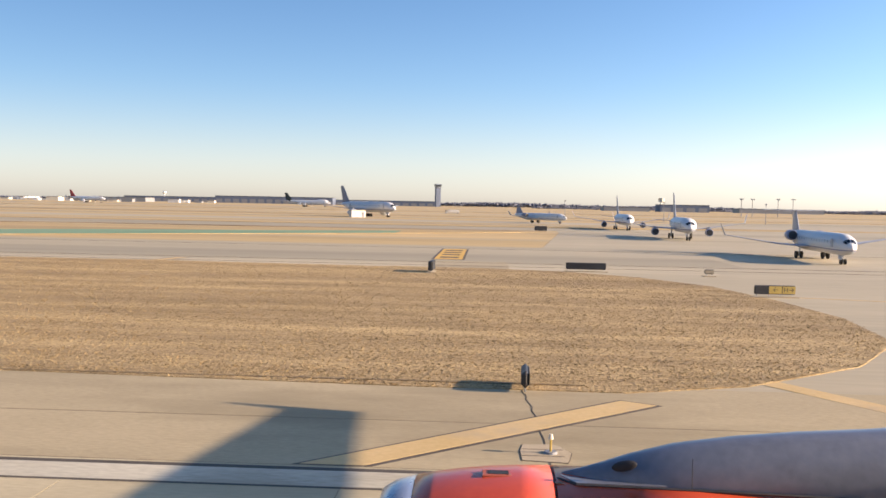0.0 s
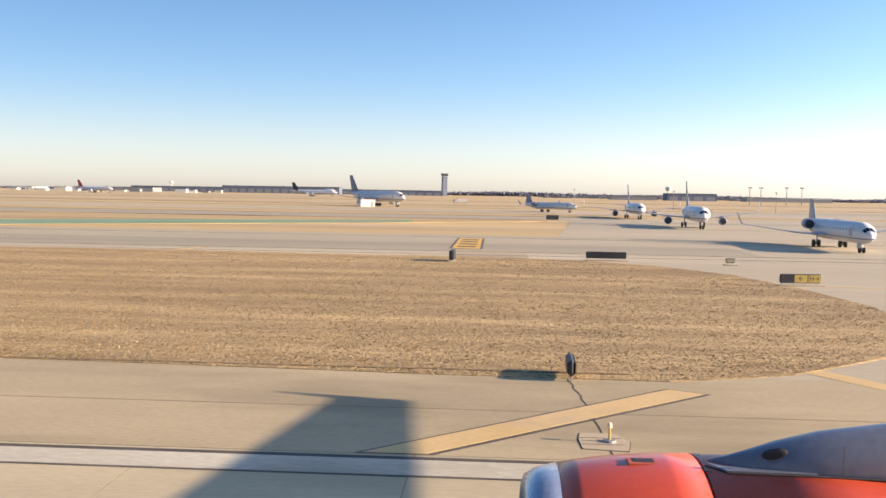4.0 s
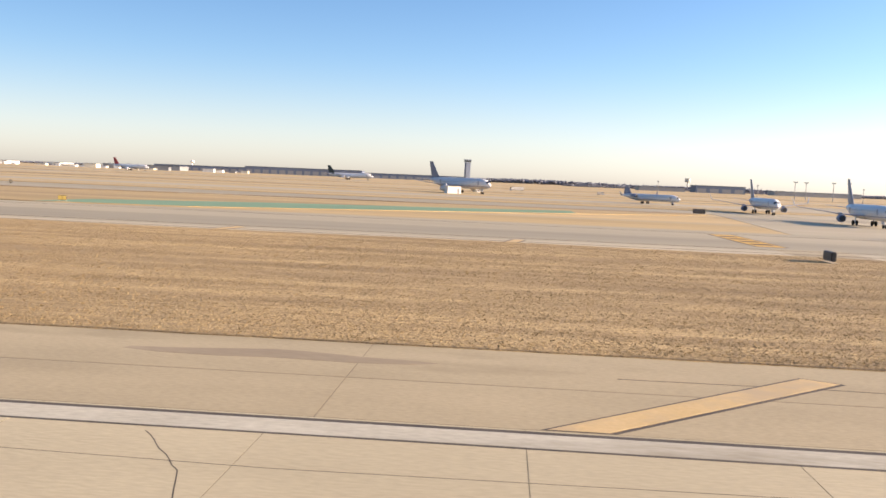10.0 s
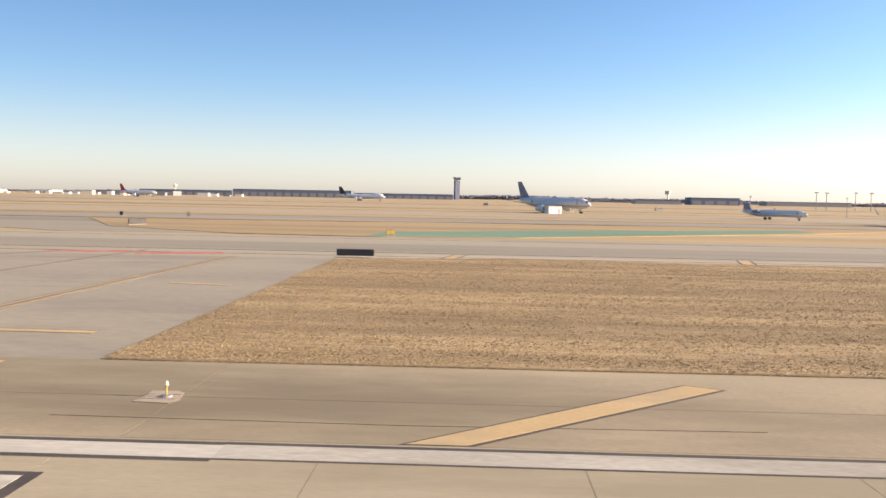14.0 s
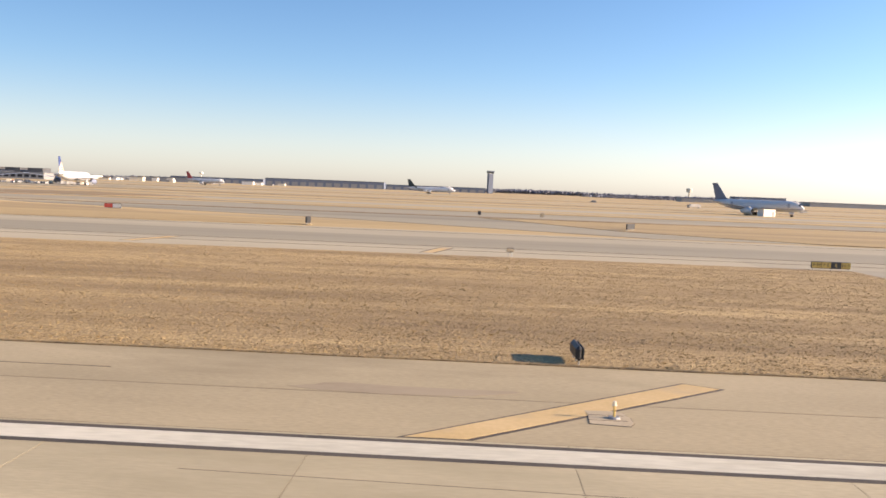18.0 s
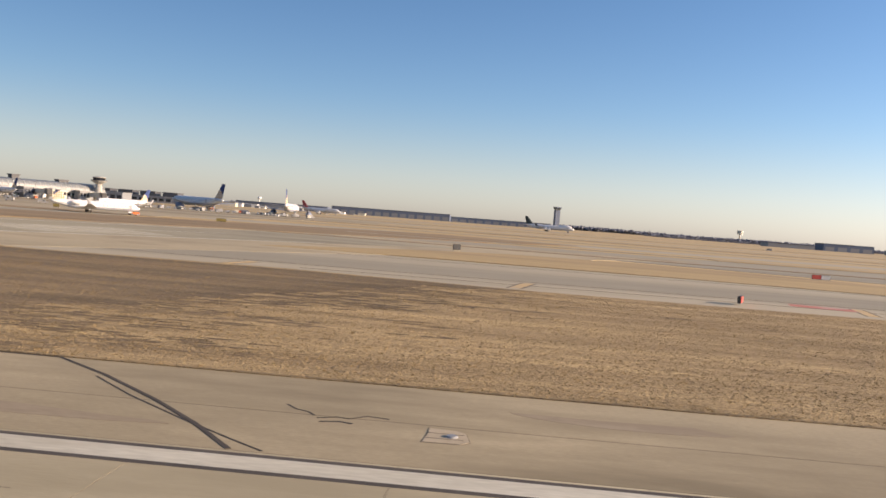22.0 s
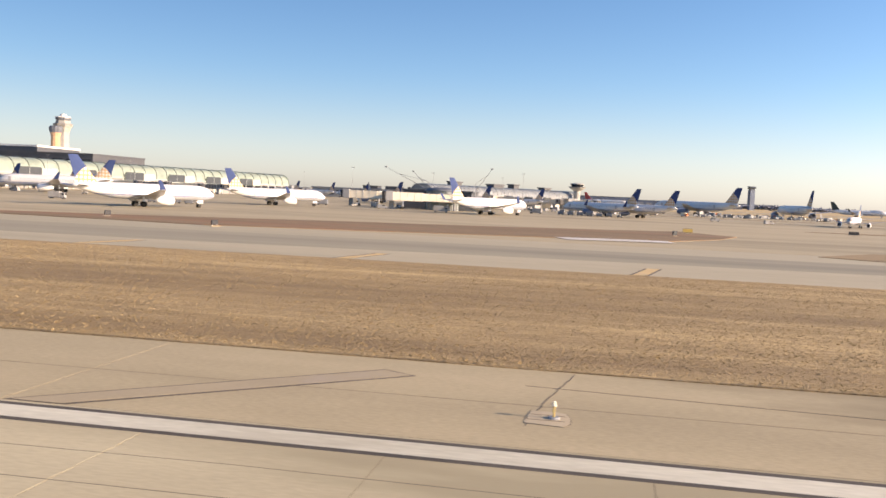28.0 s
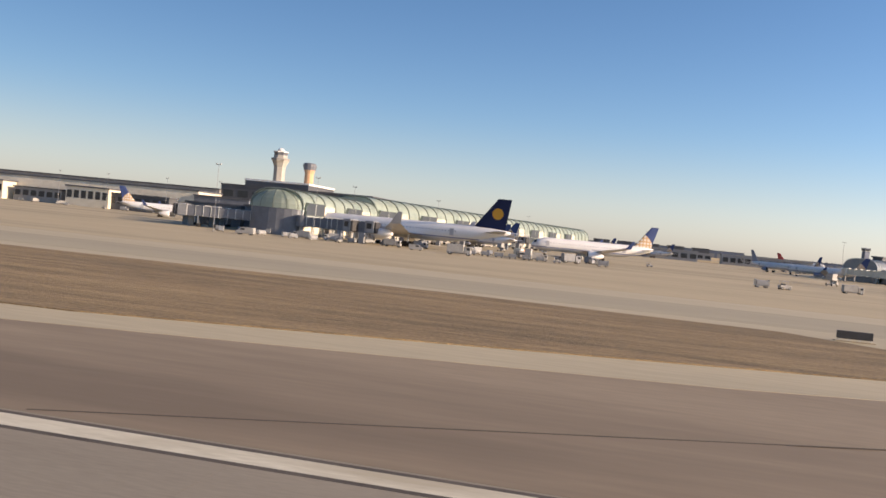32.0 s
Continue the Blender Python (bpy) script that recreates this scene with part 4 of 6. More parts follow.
def airliner(k, skin, fin_paint, tip_paint, engine_paint, label, place, winglets=True, name="airliner", group="parked airliners"):
    root = thing(name, label, "airplane", place, group)
    L, R, z = k.length, k.radius, k.axis
    bm = bmesh.new()
    loft(bm, [hoop(x, 0, c, r, r, 20) for x, r, c in skin_profile(k)])
    body = part("fuselage", bm, skin, root)
    if k.hump:
        part("upper_deck", loft(bmesh.new(), [hoop(f * L, 0, z + h * R, w * R, w * R, 16) for f, w, h in ((0.47, 0.1, 0.2), (0.44, 0.5, 0.42), (0.38, 0.7, 0.62), (0.28, 0.7, 0.66), (0.2, 0.55, 0.6), (0.14, 0.2, 0.6))]), skin, root)
    # cockpit panes, rows of cabin windows, doors
    for s in (-1, 1):
        bm = bmesh.new()
        a0, a1 = 0.458 * L, 0.478 * L
        for t0, t1 in ((0.05, 0.42), (0.46, 0.78)):
            quad = []
            for x, r in ((a1, 0.47), (a0, 0.66)):
                for q in ((t0, t1) if not quad else (t1, t0)):
                    ang = math.pi / 2 - q * 1.25
                    dz = -0.215 if x == a1 else -0.145
                    quad.append((x, s * math.cos(ang) * r * R * 1.04, z + dz * R + math.sin(ang) * r * R * 1.04))
            bm.faces.new([bm.verts.new(p) for p in quad])
        bmesh.ops.recalc_face_normals(bm, faces=bm.faces)
        part("cockpit_window", bm, GLASS_D, body)
        bm = bmesh.new()
        n = int(L * 0.66 / 0.75)
        zz = z + 0.22 * R
        yy = s * (R * math.cos(math.asin(0.22)) + 0.006)
        for i in range(n):
            x = -0.27 * L + i * 0.66 * L / n
            box(bm, x, x + 0.2, yy - 0.01, yy + 0.01, zz - 0.13, zz + 0.13)
        tagged(part("window_row", bm, CABIN_G, body), kind="stuff")
        for f in (0.36, -0.26):
            bm = boxed(f * L, f * L + 0.35 * R + 0.2, s * R * 0.985 - 0.02, s * R * 0.985 + 0.02, z - 0.25 * R, z + 0.5 * R)
            part("door", bm, WING_M, body)
    # fin and tailplane
    zf = z + 0.72 * R
    c0, c1 = 0.145 * L, 0.06 * L
    fx = -0.33 * L
    h = k.fin_top - zf
    tilt = h * 0.78 if not k.ttail else h * 0.62
    fin = part("fin", blade(((fx, 0, zf), (fx - c0, 0, zf)), ((fx - tilt, 0, k.fin_top), (fx - tilt - c1, 0, k.fin_top)), 0.14 * R), fin_paint, root)
    ts = 0.17 * k.span
    for s in (-1, 1):
        if k.ttail:
            a = ((fx - tilt + 0.1, 0, k.fin_top), (fx - tilt - c1 - 0.2, 0, k.fin_top))
            b = ((fx - tilt - 0.9, s * ts * 1.1, k.fin_top + 0.05), (fx - tilt - c1 - 0.6, s * ts * 1.1, k.fin_top + 0.05))
        else:
            a = ((-0.385 * L, s * 0.3 * R, z + 0.38 * R), (-0.475 * L, s * 0.2 * R, z + 0.38 * R))
            b = ((-0.385 * L - ts * 0.65, s * ts, z + 0.62 * R), (-0.475 * L - ts * 0.34, s * ts, z + 0.62 * R))
        part("tailplane", blade(a, b, 0.07 * R), WING_M, root)
        # wing in an inner and an outer panel
        w0, w1, w2 = 0.55 * R, 0.37 * k.span / 2 + 0.3 * R, k.span / 2
        zr, zm, zt = z - 0.55 * R, z - 0.38 * R, z + 0.05 * R + 0.018 * k.span
        lx = 0.10 * L if not k.rear else 0.02 * L
        root_c, mid_c, tip_c = 0.22 * L, 0.125 * L, 0.045 * L
        sw = lambda y: lx - k.sweep * (y - w0) / (w2 - w0)
        wing = part("wing", blade(((sw(w0), s * w0, zr), (sw(w0) - root_c, s * w0, zr)), ((sw(w1), s * w1, zm), (sw(w1) - mid_c, s * w1, zm)), 0.16 * R), WING_M, root)
        part("wing_outer", blade(((sw(w1), s * w1, zm), (sw(w1) - mid_c, s * w1, zm)), ((sw(w2), s * w2, zt), (sw(w2) - tip_c, s * w2, zt)), 0.09 * R), WING_M, wing)
        if winglets:
            part("winglet", blade(((sw(w2), s * w2, zt), (sw(w2) - tip_c, s * w2, zt)), ((sw(w2) - 0.9 * R, s * (w2 + 0.35 * R), zt + 1.15 * R), (sw(w2) - 0.9 * R - tip_c * 0.4, s * (w2 + 0.35 * R), zt + 1.15 * R)), 0.04 * R), tip_paint, wing)
        # engines
        spots = [(sw(w1) + 0.6 * k.engine_r, s * w1, zm - 1.15 * k.engine_r)] if not k.rear else [(-0.23 * L, s * (R + 0.75 * k.engine_r), z + 0.45 * R)]
        if k.engines == 4:
            wo = w1 + 0.36 * (w2 - w1)
            spots.append((sw(wo) + 0.6 * k.engine_r, s * wo, zm - 0.95 * k.engine_r + 0.3))
        for ex, ey, ez in spots:
            r = k.engine_r
            cowl = part("engine", spun([(ex + 1.5 * r, 0.84 * r), (ex + 1.42 * r, 0.96 * r), (ex + 0.8 * r, 1.03 * r), (ex - 0.6 * r, r), (ex - 1.7 * r, 0.76 * r), (ex - 2.3 * r, 0.5 * r), (ex - 2.6 * r, 0.3 * r)], ey, ez, 20), engine_paint, root)
            part("inlet", spun([(ex + 1.51 * r, 0.8 * r), (ex + 1.2 * r, 0.78 * r), (ex + 1.515 * r, 0.05 * r)], ey, ez, 20), DARK, cowl, "dark engine inlet")
            bm = bmesh.new()
            if k.rear:
                box(bm, ex - 1.2 * r, ex + 0.8 * r, min(ey, s * R * 0.8), max(ey, s * R * 0.8), ez - 0.12 * r, ez + 0.12 * r)
            else:
                box(bm, ex - 2.3 * r, ex + 0.6 * r, ey - 0.1 * r, ey + 0.1 * r, ez + 0.9 * r, ez + 1.5 * r)
            part("pylon", bm, WING_M, cowl)
    # undercarriage
    wr = 0.26 * R + 0.1
    for gx, gy, pair in ((0.38 * L, 0.0, 0.12 * R), (-0.055 * L if not k.rear else -0.09 * L, 0.95 * R + 0.3, 0.2 * R), (-0.055 * L if not k.rear else -0.09 * L, -0.95 * R - 0.3, 0.2 * R)):
        r = wr * (0.7 if gy == 0 else 1.0)
        leg = part("gear_leg", tube(bmesh.new(), (gx, gy, r * 0.6), (gx, gy * 0.9, z - 0.5 * R), 0.09 * R, 0.11 * R, 8), STEEL, root)
        rows = ((-1.15 * r, 1.15 * r) if (k.radius > 1.6 and gy) else (0,))
        for dx in rows:
            for dy in (-pair - 0.05, pair + 0.05):
                part("wheel", tube(bmesh.new(), (gx + dx, gy + dy - 0.09 * R, r), (gx + dx, gy + dy + 0.09 * R, r), r, r, 14), TYRE, leg)
        if gy == 0:
            bm = bmesh.new()
            box(bm, gx - 0.4 * R, gx + 0.5 * R, -0.3 * R, -0.26 * R, z - 1.35 * R, z - 0.85 * R)
            part("gear_door", bm, skin, leg)
    return root


def heading(x, y, deg, z=0.0):
    return pose(x, y, z, 0, 0, deg)


def by_tail(k, x, y, deg):
    """The pose of an airliner whose fin tip stands over (x, y)."""
    zf = k.axis + 0.72 * k.radius
    back = -0.33 * k.length - (k.fin_top - zf) * (0.62 if k.ttail else 0.78) - 0.03 * k.length
    a = radians(deg)
    return heading(x - back * math.cos(a), y - back * math.sin(a), deg)


BLUE = (0.05, 0.08, 0.20)
GLOBE = {}
for kk, nm in ((NARROW, "narrow"), (WIDE, "wide"), (TWIN, "twin"), (SMALL, "small"), (REGIONAL, "regional")):
    zf = kk.axis + 0.72 * kk.radius
    GLOBE[kk] = emblem_paint("blue_fin_with_globe_" + nm, BLUE, (0.66, 0.63, 0.59), (0.52, 0.33, 0.16), (-0.35 * kk.length, zf - 0.5), 0.142 * kk.length, 0.26 * kk.radius)
CRANE = emblem_paint("navy_fin_with_yellow_disc", (0.022, 0.03, 0.075), (0.66, 0.33, 0.05), (0.02, 0.03, 0.07), (-0.33 * QUAD.length - 5.4, QUAD.axis + 4.9), 1.2, 0.0)
SKIN = {kk: paints("white_and_grey_skin_" + nm, (0.74, 0.74, 0.73), (0.46, 0.48, 0.52), (0.05, 0.09, 0.30), kk) for kk, nm in ((NARROW, "narrow"), (WIDE, "wide"), (TWIN, "twin"), (SMALL, "small"), (REGIONAL, "regional"), (QUEUE, "queue"), (QUAD, "quad"), (JUMBO, "jumbo"))}
ENG_W = surf("white_cowl_paint", (0.72, 0.72, 0.72), (0.82, 0.82, 0.82), 0.35, 1.0, 8.0)
ENG_B = surf("blue_grey_cowl_paint", (0.16, 0.19, 0.28), (0.24, 0.27, 0.36), 0.35, 1.0, 8.0)
# navy fins, lightened in the colour itself to stand in for haze
DELTA_F = surf("hazed_navy_fin_paint", (0.16, 0.185, 0.25), (0.21, 0.235, 0.30), 0.4, 0.6, 6.0)

# the queue before the runway
queue = airliner(QUEUE, SKIN[QUEUE], DELTA_F, ENG_W, ENG_B, "white twin-jet airliner with dark blue fin, waiting in the queue", by_tail(QUEUE, 30.2, 146.5, -95), group="queueing airliners")
copy_thing(queue, by_tail(QUEUE, 28.2, 196.0, -91))
crj = airliner(SMALL, SKIN[SMALL], ENG_B, WING_M, ENG_B, "small white regional jet with rear engines and a T-tail, queueing", by_tail(SMALL, 31.3, 92.6, -94), name="regional_jet", group="queueing airliners")
copy_thing(crj, by_tail(SMALL, 8.5, 246.5, -46))
airliner(TWIN, SKIN[TWIN], DELTA_F, WING_M, ENG_W, "wide white twin-jet with a dark blue fin beyond the grass", by_tail(TWIN, -51.0, 307.7, -50), winglets=False, group="taxiing airliners")
airliner(JUMBO, SKIN[JUMBO], DARKGREEN, DARKGREEN, ENG_W, "large four-engined freighter with dark green fin, far off", by_tail(JUMBO, -203.0, 880, -12), name="freighter", group="taxiing airliners")
airliner(WIDE, SKIN[WIDE], REDFIN, WING_M, ENG_W, "white airliner with a red fin, far across the field", by_tail(WIDE, -432.0, 895.0, -15), group="taxiing airliners")
# round the terminal
a320 = airliner(NARROW, SKIN[NARROW], GLOBE[NARROW], GLOBE[NARROW], ENG_W, "sunlit white airliner with blue fin and gold globe grid", by_tail(NARROW, -499.0, 132.5, 56))
for x, y, d in ((-500.0, 195.5, 48), (-447.4, 201.0, 54)):
    copy_thing(a320, by_tail(NARROW, x, y, d))
shade = airliner(NARROW, SKIN[NARROW], GLOBE[NARROW], GLOBE[NARROW], ENG_B, "white airliner with blue fin, its shaded side seen, at a gate", by_tail(NARROW, -402.9, 259.5, 146))
for x, y, d in ((-392.0, 262.0, 147), (-487.3, 322.0, 150), (-598.0, 255.0, 165), (-607.0, 300.0, 165), (-455.0, 330.0, 148), (-438.0, 372.0, 148)):
    copy_thing(shade, by_tail(NARROW, x, y, d))
airliner(WIDE, SKIN[WIDE], GLOBE[WIDE], GLOBE[WIDE], ENG_B, "big white twin-jet with blue fin, nose in at the pier", by_tail(WIDE, -355.2, 400.5, 142), winglets=False)
airliner(WIDE, SKIN[WIDE], GLOBE[WIDE], GLOBE[WIDE], ENG_B, "big white twin-jet seen from behind on the apron", by_tail(WIDE, -325.3, 399.0, 97), winglets=False)
airliner(TWIN, SKIN[TWIN], GLOBE[TWIN], GLOBE[TWIN], ENG_W, "long white airliner with winglets and blue fin, taxiing", by_tail(TWIN, -559.3, 245.0, 196), group="taxiing airliners")
airliner(QUAD, SKIN[QUAD], CRANE, WING_M, ENG_W, "long white four-engined airliner with a yellow-disc navy fin", by_tail(QUAD, -591.5, 184.5, 172))
airliner(NARROW, SKIN[NARROW], DELTA_F, WING_M, ENG_B, "white airliner crossing the far apron", by_tail(NARROW, -517.2, 384.5, -57))
for x, y, d in ((-470, 420, 120), (-482, 428, 120), (-455, 412, 120), (-560, 470, 150), (-575, 455, 150), (-545, 486, 150)):
    copy_thing(shade, by_tail(NARROW, x, y, d))
airliner(REGIONAL, SKIN[REGIONAL], GLOBE[REGIONAL], WING_M, ENG_W, "small white regional airliner standing on the apron", by_tail(REGIONAL, -338.8, 275.5, -112))
jet = airliner(SMALL, SKIN[SMALL], GLOBE[SMALL], WING_M, ENG_W, "small white regional jet behind a tow tug", by_tail(SMALL, -320.6, 183.0, 40), name="regional_jet")
airliner(NARROW, SKIN[NARROW], GLOBE[NARROW], GLOBE[NARROW], ENG_W, "white airliner with gold globe fin beside the old pier", by_tail(NARROW, -716.0, 238.0, 20))


# ---- the airliner of the journey, as it stands at the start of its run ----
OWN = thing("departing_airliner", "airliner with orange engines standing on the runway", "airplane", pose(0, 0.9, 0))
OY, OZ, OR = -2.18, 4.05, 2.0
HY = OY - 1.0
own_skin = livery("white_departing_skin", (0.80, 0.80, 0.80), (0.62, 0.62, 0.64), (0.6, 0.10, 0.04), 3.2, 0.12)
prof = [(-13.6, 0.06, -0.5), (-13.2, 0.5, -0.48), (-12.4, 0.98, -0.4), (-11.2, 1.42, -0.25), (-9.8, 1.74, -0.1), (-8.2, 1.93, -0.03), (-6.5, OR, 0), (12, OR, 0), (17, 1.9, 0.1), (21, 1.5, 0.45), (24.5, 0.95, 0.8), (27.5, 0.3, 1.1)]
hull = part("fuselage", loft(bmesh.new(), [hoop(x, HY, OZ + dz, r, r, 28) for x, r, dz in prof]), own_skin, OWN)
row = bmesh.new()
for i in range(30):
    x = -8.0 + i * 0.75
    if abs(x) > 0.3:
        box(row, x - 0.11, x + 0.11, HY + 1.955, HY + 1.97, 4.3, 4.62)
tagged(part("window_row", row, GLASS_D, hull), kind="stuff")
part("fin", blade(((19.5, HY, 5.6), (25.8, HY, 5.6)), ((25.2, HY, 12.0), (27.6, HY, 12.0)), 0.22), ORANGE, OWN)
for s in (-1, 1):
    part("tailplane", blade(((22.2, HY + s * 0.6, 4.7), (26.0, HY + s * 0.5, 4.7)), ((25.9, HY + s * 7.0, 5.3), (27.6, HY + s * 7.0, 5.3)), 0.12), WING_M, OWN)
    wing = part("wing", blade(((1.2, HY + s * 1.3, 2.9), (10.0, HY + s * 1.3, 2.8)), ((4.65, OY + s * 8.18, 3.25), (9.5, OY + s * 8.18, 3.2)), 0.36), WING_M, OWN)
    part("wing_outer", blade(((4.65, OY + s * 8.18, 3.25), (9.5, OY + s * 8.18, 3.2)), ((10.6, OY + s * 19.58, 4.4), (12.2, OY + s * 19.58, 4.38)), 0.2), WING_M, wing)
    part("winglet", blade(((10.6, OY + s * 19.58, 4.4), (12.2, OY + s * 19.58, 4.38)), ((11.75, OY + s * 19.86, 5.2), (12.15, OY + s * 19.86, 5.2)), 0.05), ORANGE, wing)
    leg = part("gear_leg", tube(bmesh.new(), (8.4, OY + s * 3.2, 0.5), (8.2, OY + s * 3.0, 2.9), 0.14, 0.16), STEEL, OWN)
    for dx in (-0.5, 0.5):
        for dy in (-0.35, 0.35):
            part("wheel", tube(bmesh.new(), (8.4 + dx, OY + s * 3.2 + dy - 0.16, 0.47), (8.4 + dx, OY + s * 3.2 + dy + 0.16, 0.47), 0.47, 0.47, 18), TYRE, leg)
nose_leg = part("gear_leg", tube(bmesh.new(), (-9.4, HY, 0.4), (-9.2, HY, 2.5), 0.11, 0.13), STEEL, OWN)
for dy in (-0.26, 0.26):
    part("wheel", tube(bmesh.new(), (-9.4, HY + dy - 0.12, 0.38), (-9.4, HY + dy + 0.12, 0.38), 0.38, 0.38, 16), TYRE, nose_leg)


def big_engine(side):
    """Orange nacelle: bright lip, inlet cowl, fan cowl, seals, vent scoop and the pylon above it."""
    ey, ez, r = OY + side * 8.1, 1.433, 1.14
    lip = part("engine", spun([(-0.66, 0.79 * r), (-0.70, 0.84 * r), (-0.685, 0.885 * r), (-0.61, 0.925 * r), (-0.462, 0.962 * r)], ey, ez, 64), LIP, OWN, "bright metal inlet lip")
    part("inlet_cowl", spun([(-0.458, 0.963 * r), (-0.32, 0.987 * r), (-0.15, 1.01 * r), (0.05, 1.029 * r), (0.25, 1.04 * r), (0.47, 1.044 * r)], ey, ez, 64), ORANGE, lip, "glossy orange inlet cowl")
    part("cowl_seal", spun([(0.474, 1.036 * r), (0.486, 1.036 * r)], ey, ez, 64), DARK, lip, "thin dark seam")
    part("fan_cowl", spun([(0.49, 1.044 * r), (1.4, 1.044 * r), (2.3, 1.0 * r), (3.2, 0.86 * r), (3.5, 0.78 * r)], ey, ez, 64), ORANGE, lip, "glossy orange fan cowl")
    part("core_cowl", spun([(3.45, 0.62 * r), (4.4, 0.48 * r), (5.1, 0.34 * r)], ey, ez, 32), STEEL, lip)
    part("inlet_throat", spun([(-0.655, 0.78 * r), (-0.4, 0.76 * r), (-0.1, 0.8 * r), (-0.05, 0.05 * r)], ey, ez, 40), DARK, lip, "dark inlet throat")
    near = -side
    frame_v = part("vent_scoop", boxed(0.0, 0.2, ey - 0.08, ey + 0.05, ez + 1.015 * r, ez + 1.036 * r, 0.005), ORANGE_D, lip, "dull orange vent rim")
    part("vent_slot", boxed(0.04, 0.18, ey - 0.05, ey + 0.03, ez + 1.02 * r, ez + 1.039 * r), DARK, frame_v, "black vent slot")
    # pylon fairing: starts as a point on the cowl and grows into the wing
    rings = []
    for x, half, top in ((0.54, 0.02, 2.63), (0.66, 0.08, 2.66), (0.8, 0.13, 2.70), (1.0, 0.18, 2.765), (1.3, 0.21, 2.845), (1.7, 0.225, 2.905), (2.1, 0.23, 2.945), (2.6, 0.24, 2.98), (3.6, 0.26, 3.1), (6.4, 0.26, 3.12), (8.4, 0.12, 2.95)):
        low = 2.4 if x < 3.0 else 2.2
        rings.append([(x, ey + sx * half * w, low + (top - low) * h) for sx, w, h in ((-1, 1.0, 0), (-1, 1.0, 0.5), (-1, 0.9, 0.78), (-1, 0.62, 0.94), (-1, 0.2, 1.0), (1, 0.2, 1.0), (1, 0.62, 0.94), (1, 0.9, 0.78), (1, 1.0, 0.5), (1, 1.0, 0))])
    pylon = part("pylon", loft(bmesh.new(), rings), PYLON, lip, "blue-grey pylon fairing")
    for a, b in (((0.5, near * 0.1, 2.615), (0.62, near * 0.2, 2.607)), ((0.62, near * 0.2, 2.607), (1.4, near * 0.226, 2.603)), ((1.4, near * 0.226, 2.603), (2.7, near * 0.245, 2.58))):
        part("fairing_seal", tube(bmesh.new(), (a[0], ey + a[1], a[2]), (b[0], ey + b[1], b[2]), 0.011, 0.011, 6), DARK, pylon)
    part("fairing_skirt", slab([(0.52, 0.03), (0.66, 0.09), (1.2, 0.2), (1.2, 0.222), (0.62, 0.2)], 2.6, 2.622), PYLON, pylon, "pale fairing skirt").matrix_local = Matrix.Translation((0, ey, 0)) @ Matrix.Diagonal((1, near, 1, 1))
    for x in (1.36,):
        z1 = 2.93 if x < 2 else 2.98
        part("panel_joint", tube(bmesh.new(), (x, ey + near * 0.223, 2.62), (x, ey + near * 0.213, z1 - 0.12), 0.0022, 0.0022, 6), DARK, pylon)
    bm = bmesh.new()
    bmesh.ops.create_uvsphere(bm, u_segments=18, v_segments=8, radius=1.0)
    bmesh.ops.transform(bm, matrix=Matrix.Translation((0.93, ey + near * 0.175, 2.735)) @ Euler((0, radians(-14), radians(near * 10))).to_matrix().to_4x4() @ Matrix.Diagonal((0.085, 0.016, 0.036, 1)), verts=bm.verts)
    part("pylon_vent", bm, DARK, pylon, "black oval vent")
    part("cowl_latch", boxed(0.478, 0.535, ey - 0.19, ey + 0.18, ez + 1.02 * r, ez + 1.034 * r, 0.002), DARK, lip, "black hinge plate")


big_engine(1)
big_engine(-1)


# ---- airfield signs and lights ----
def lettering(text, size, parent, m, material, name="sign_text"):
    cu = bpy.data.curves.new("letters", "FONT")
    cu.body, cu.size, cu.extrude, cu.align_x, cu.align_y = text, size, 0.004, "CENTER", "CENTER"
    tmp = bpy.data.objects.new("letters", cu)
    scene.collection.objects.link(tmp)
    me = bpy.data.meshes.new_from_object(tmp.evaluated_get(bpy.context.evaluated_depsgraph_get()))
    bpy.data.objects.remove(tmp)
    bpy.data.curves.remove(cu)
    me.materials.clear()
    me.materials.append(material)
    ob = new(name, me)
    ob.parent = parent
    ob.matrix_local = m
    return ob


def sign(x, y, deg, width, height, panels, label, deep=0.24, leg=0.22, pad=True, z=0.012, text=(), edge=0.05):
    """An airfield sign: a row of panels in a dark case on legs, facing along -y before it is turned."""
    root = thing("airfield_sign", label, "sign", pose(x, y, z, 0, 0, deg), "airfield signs")
    case = part("case", boxed(-width / 2, width / 2, -deep / 2, deep / 2, leg, leg + height, min(edge, deep * 0.45)), SIGN_B, root)
    step = width / len(panels)
    for i, mat in enumerate(panels):
        x0 = -width / 2 + i * step
        part("panel", boxed(x0 + 0.02, x0 + step - 0.02, -deep / 2 - 0.012, -deep / 2 + 0.004, leg + 0.04, leg + height - 0.04), mat, case)
    n = max(2, int(width / 0.55) + 1)
    for i in range(n):
        lx = -width / 2 + 0.12 + i * (width - 0.24) / (n - 1)
        part("leg", tube(bmesh.new(), (lx, 0, 0.0), (lx, 0, leg + 0.01), 0.03, 0.03, 6), STEEL, root)
    if pad:
        part("pad", boxed(-width / 2 - 0.12, width / 2 + 0.12, -0.26, 0.26, -0.03, 0.03), PATCH_C, root, "pale concrete pad")
    for i, words, mat in text:
        lettering(words, height * 0.72, case, Matrix.Translation((-width / 2 + (i + 0.5) * step, -deep / 2 - 0.014, leg + height / 2)) @ pose(0, 0, 0, 90), mat)
    return root


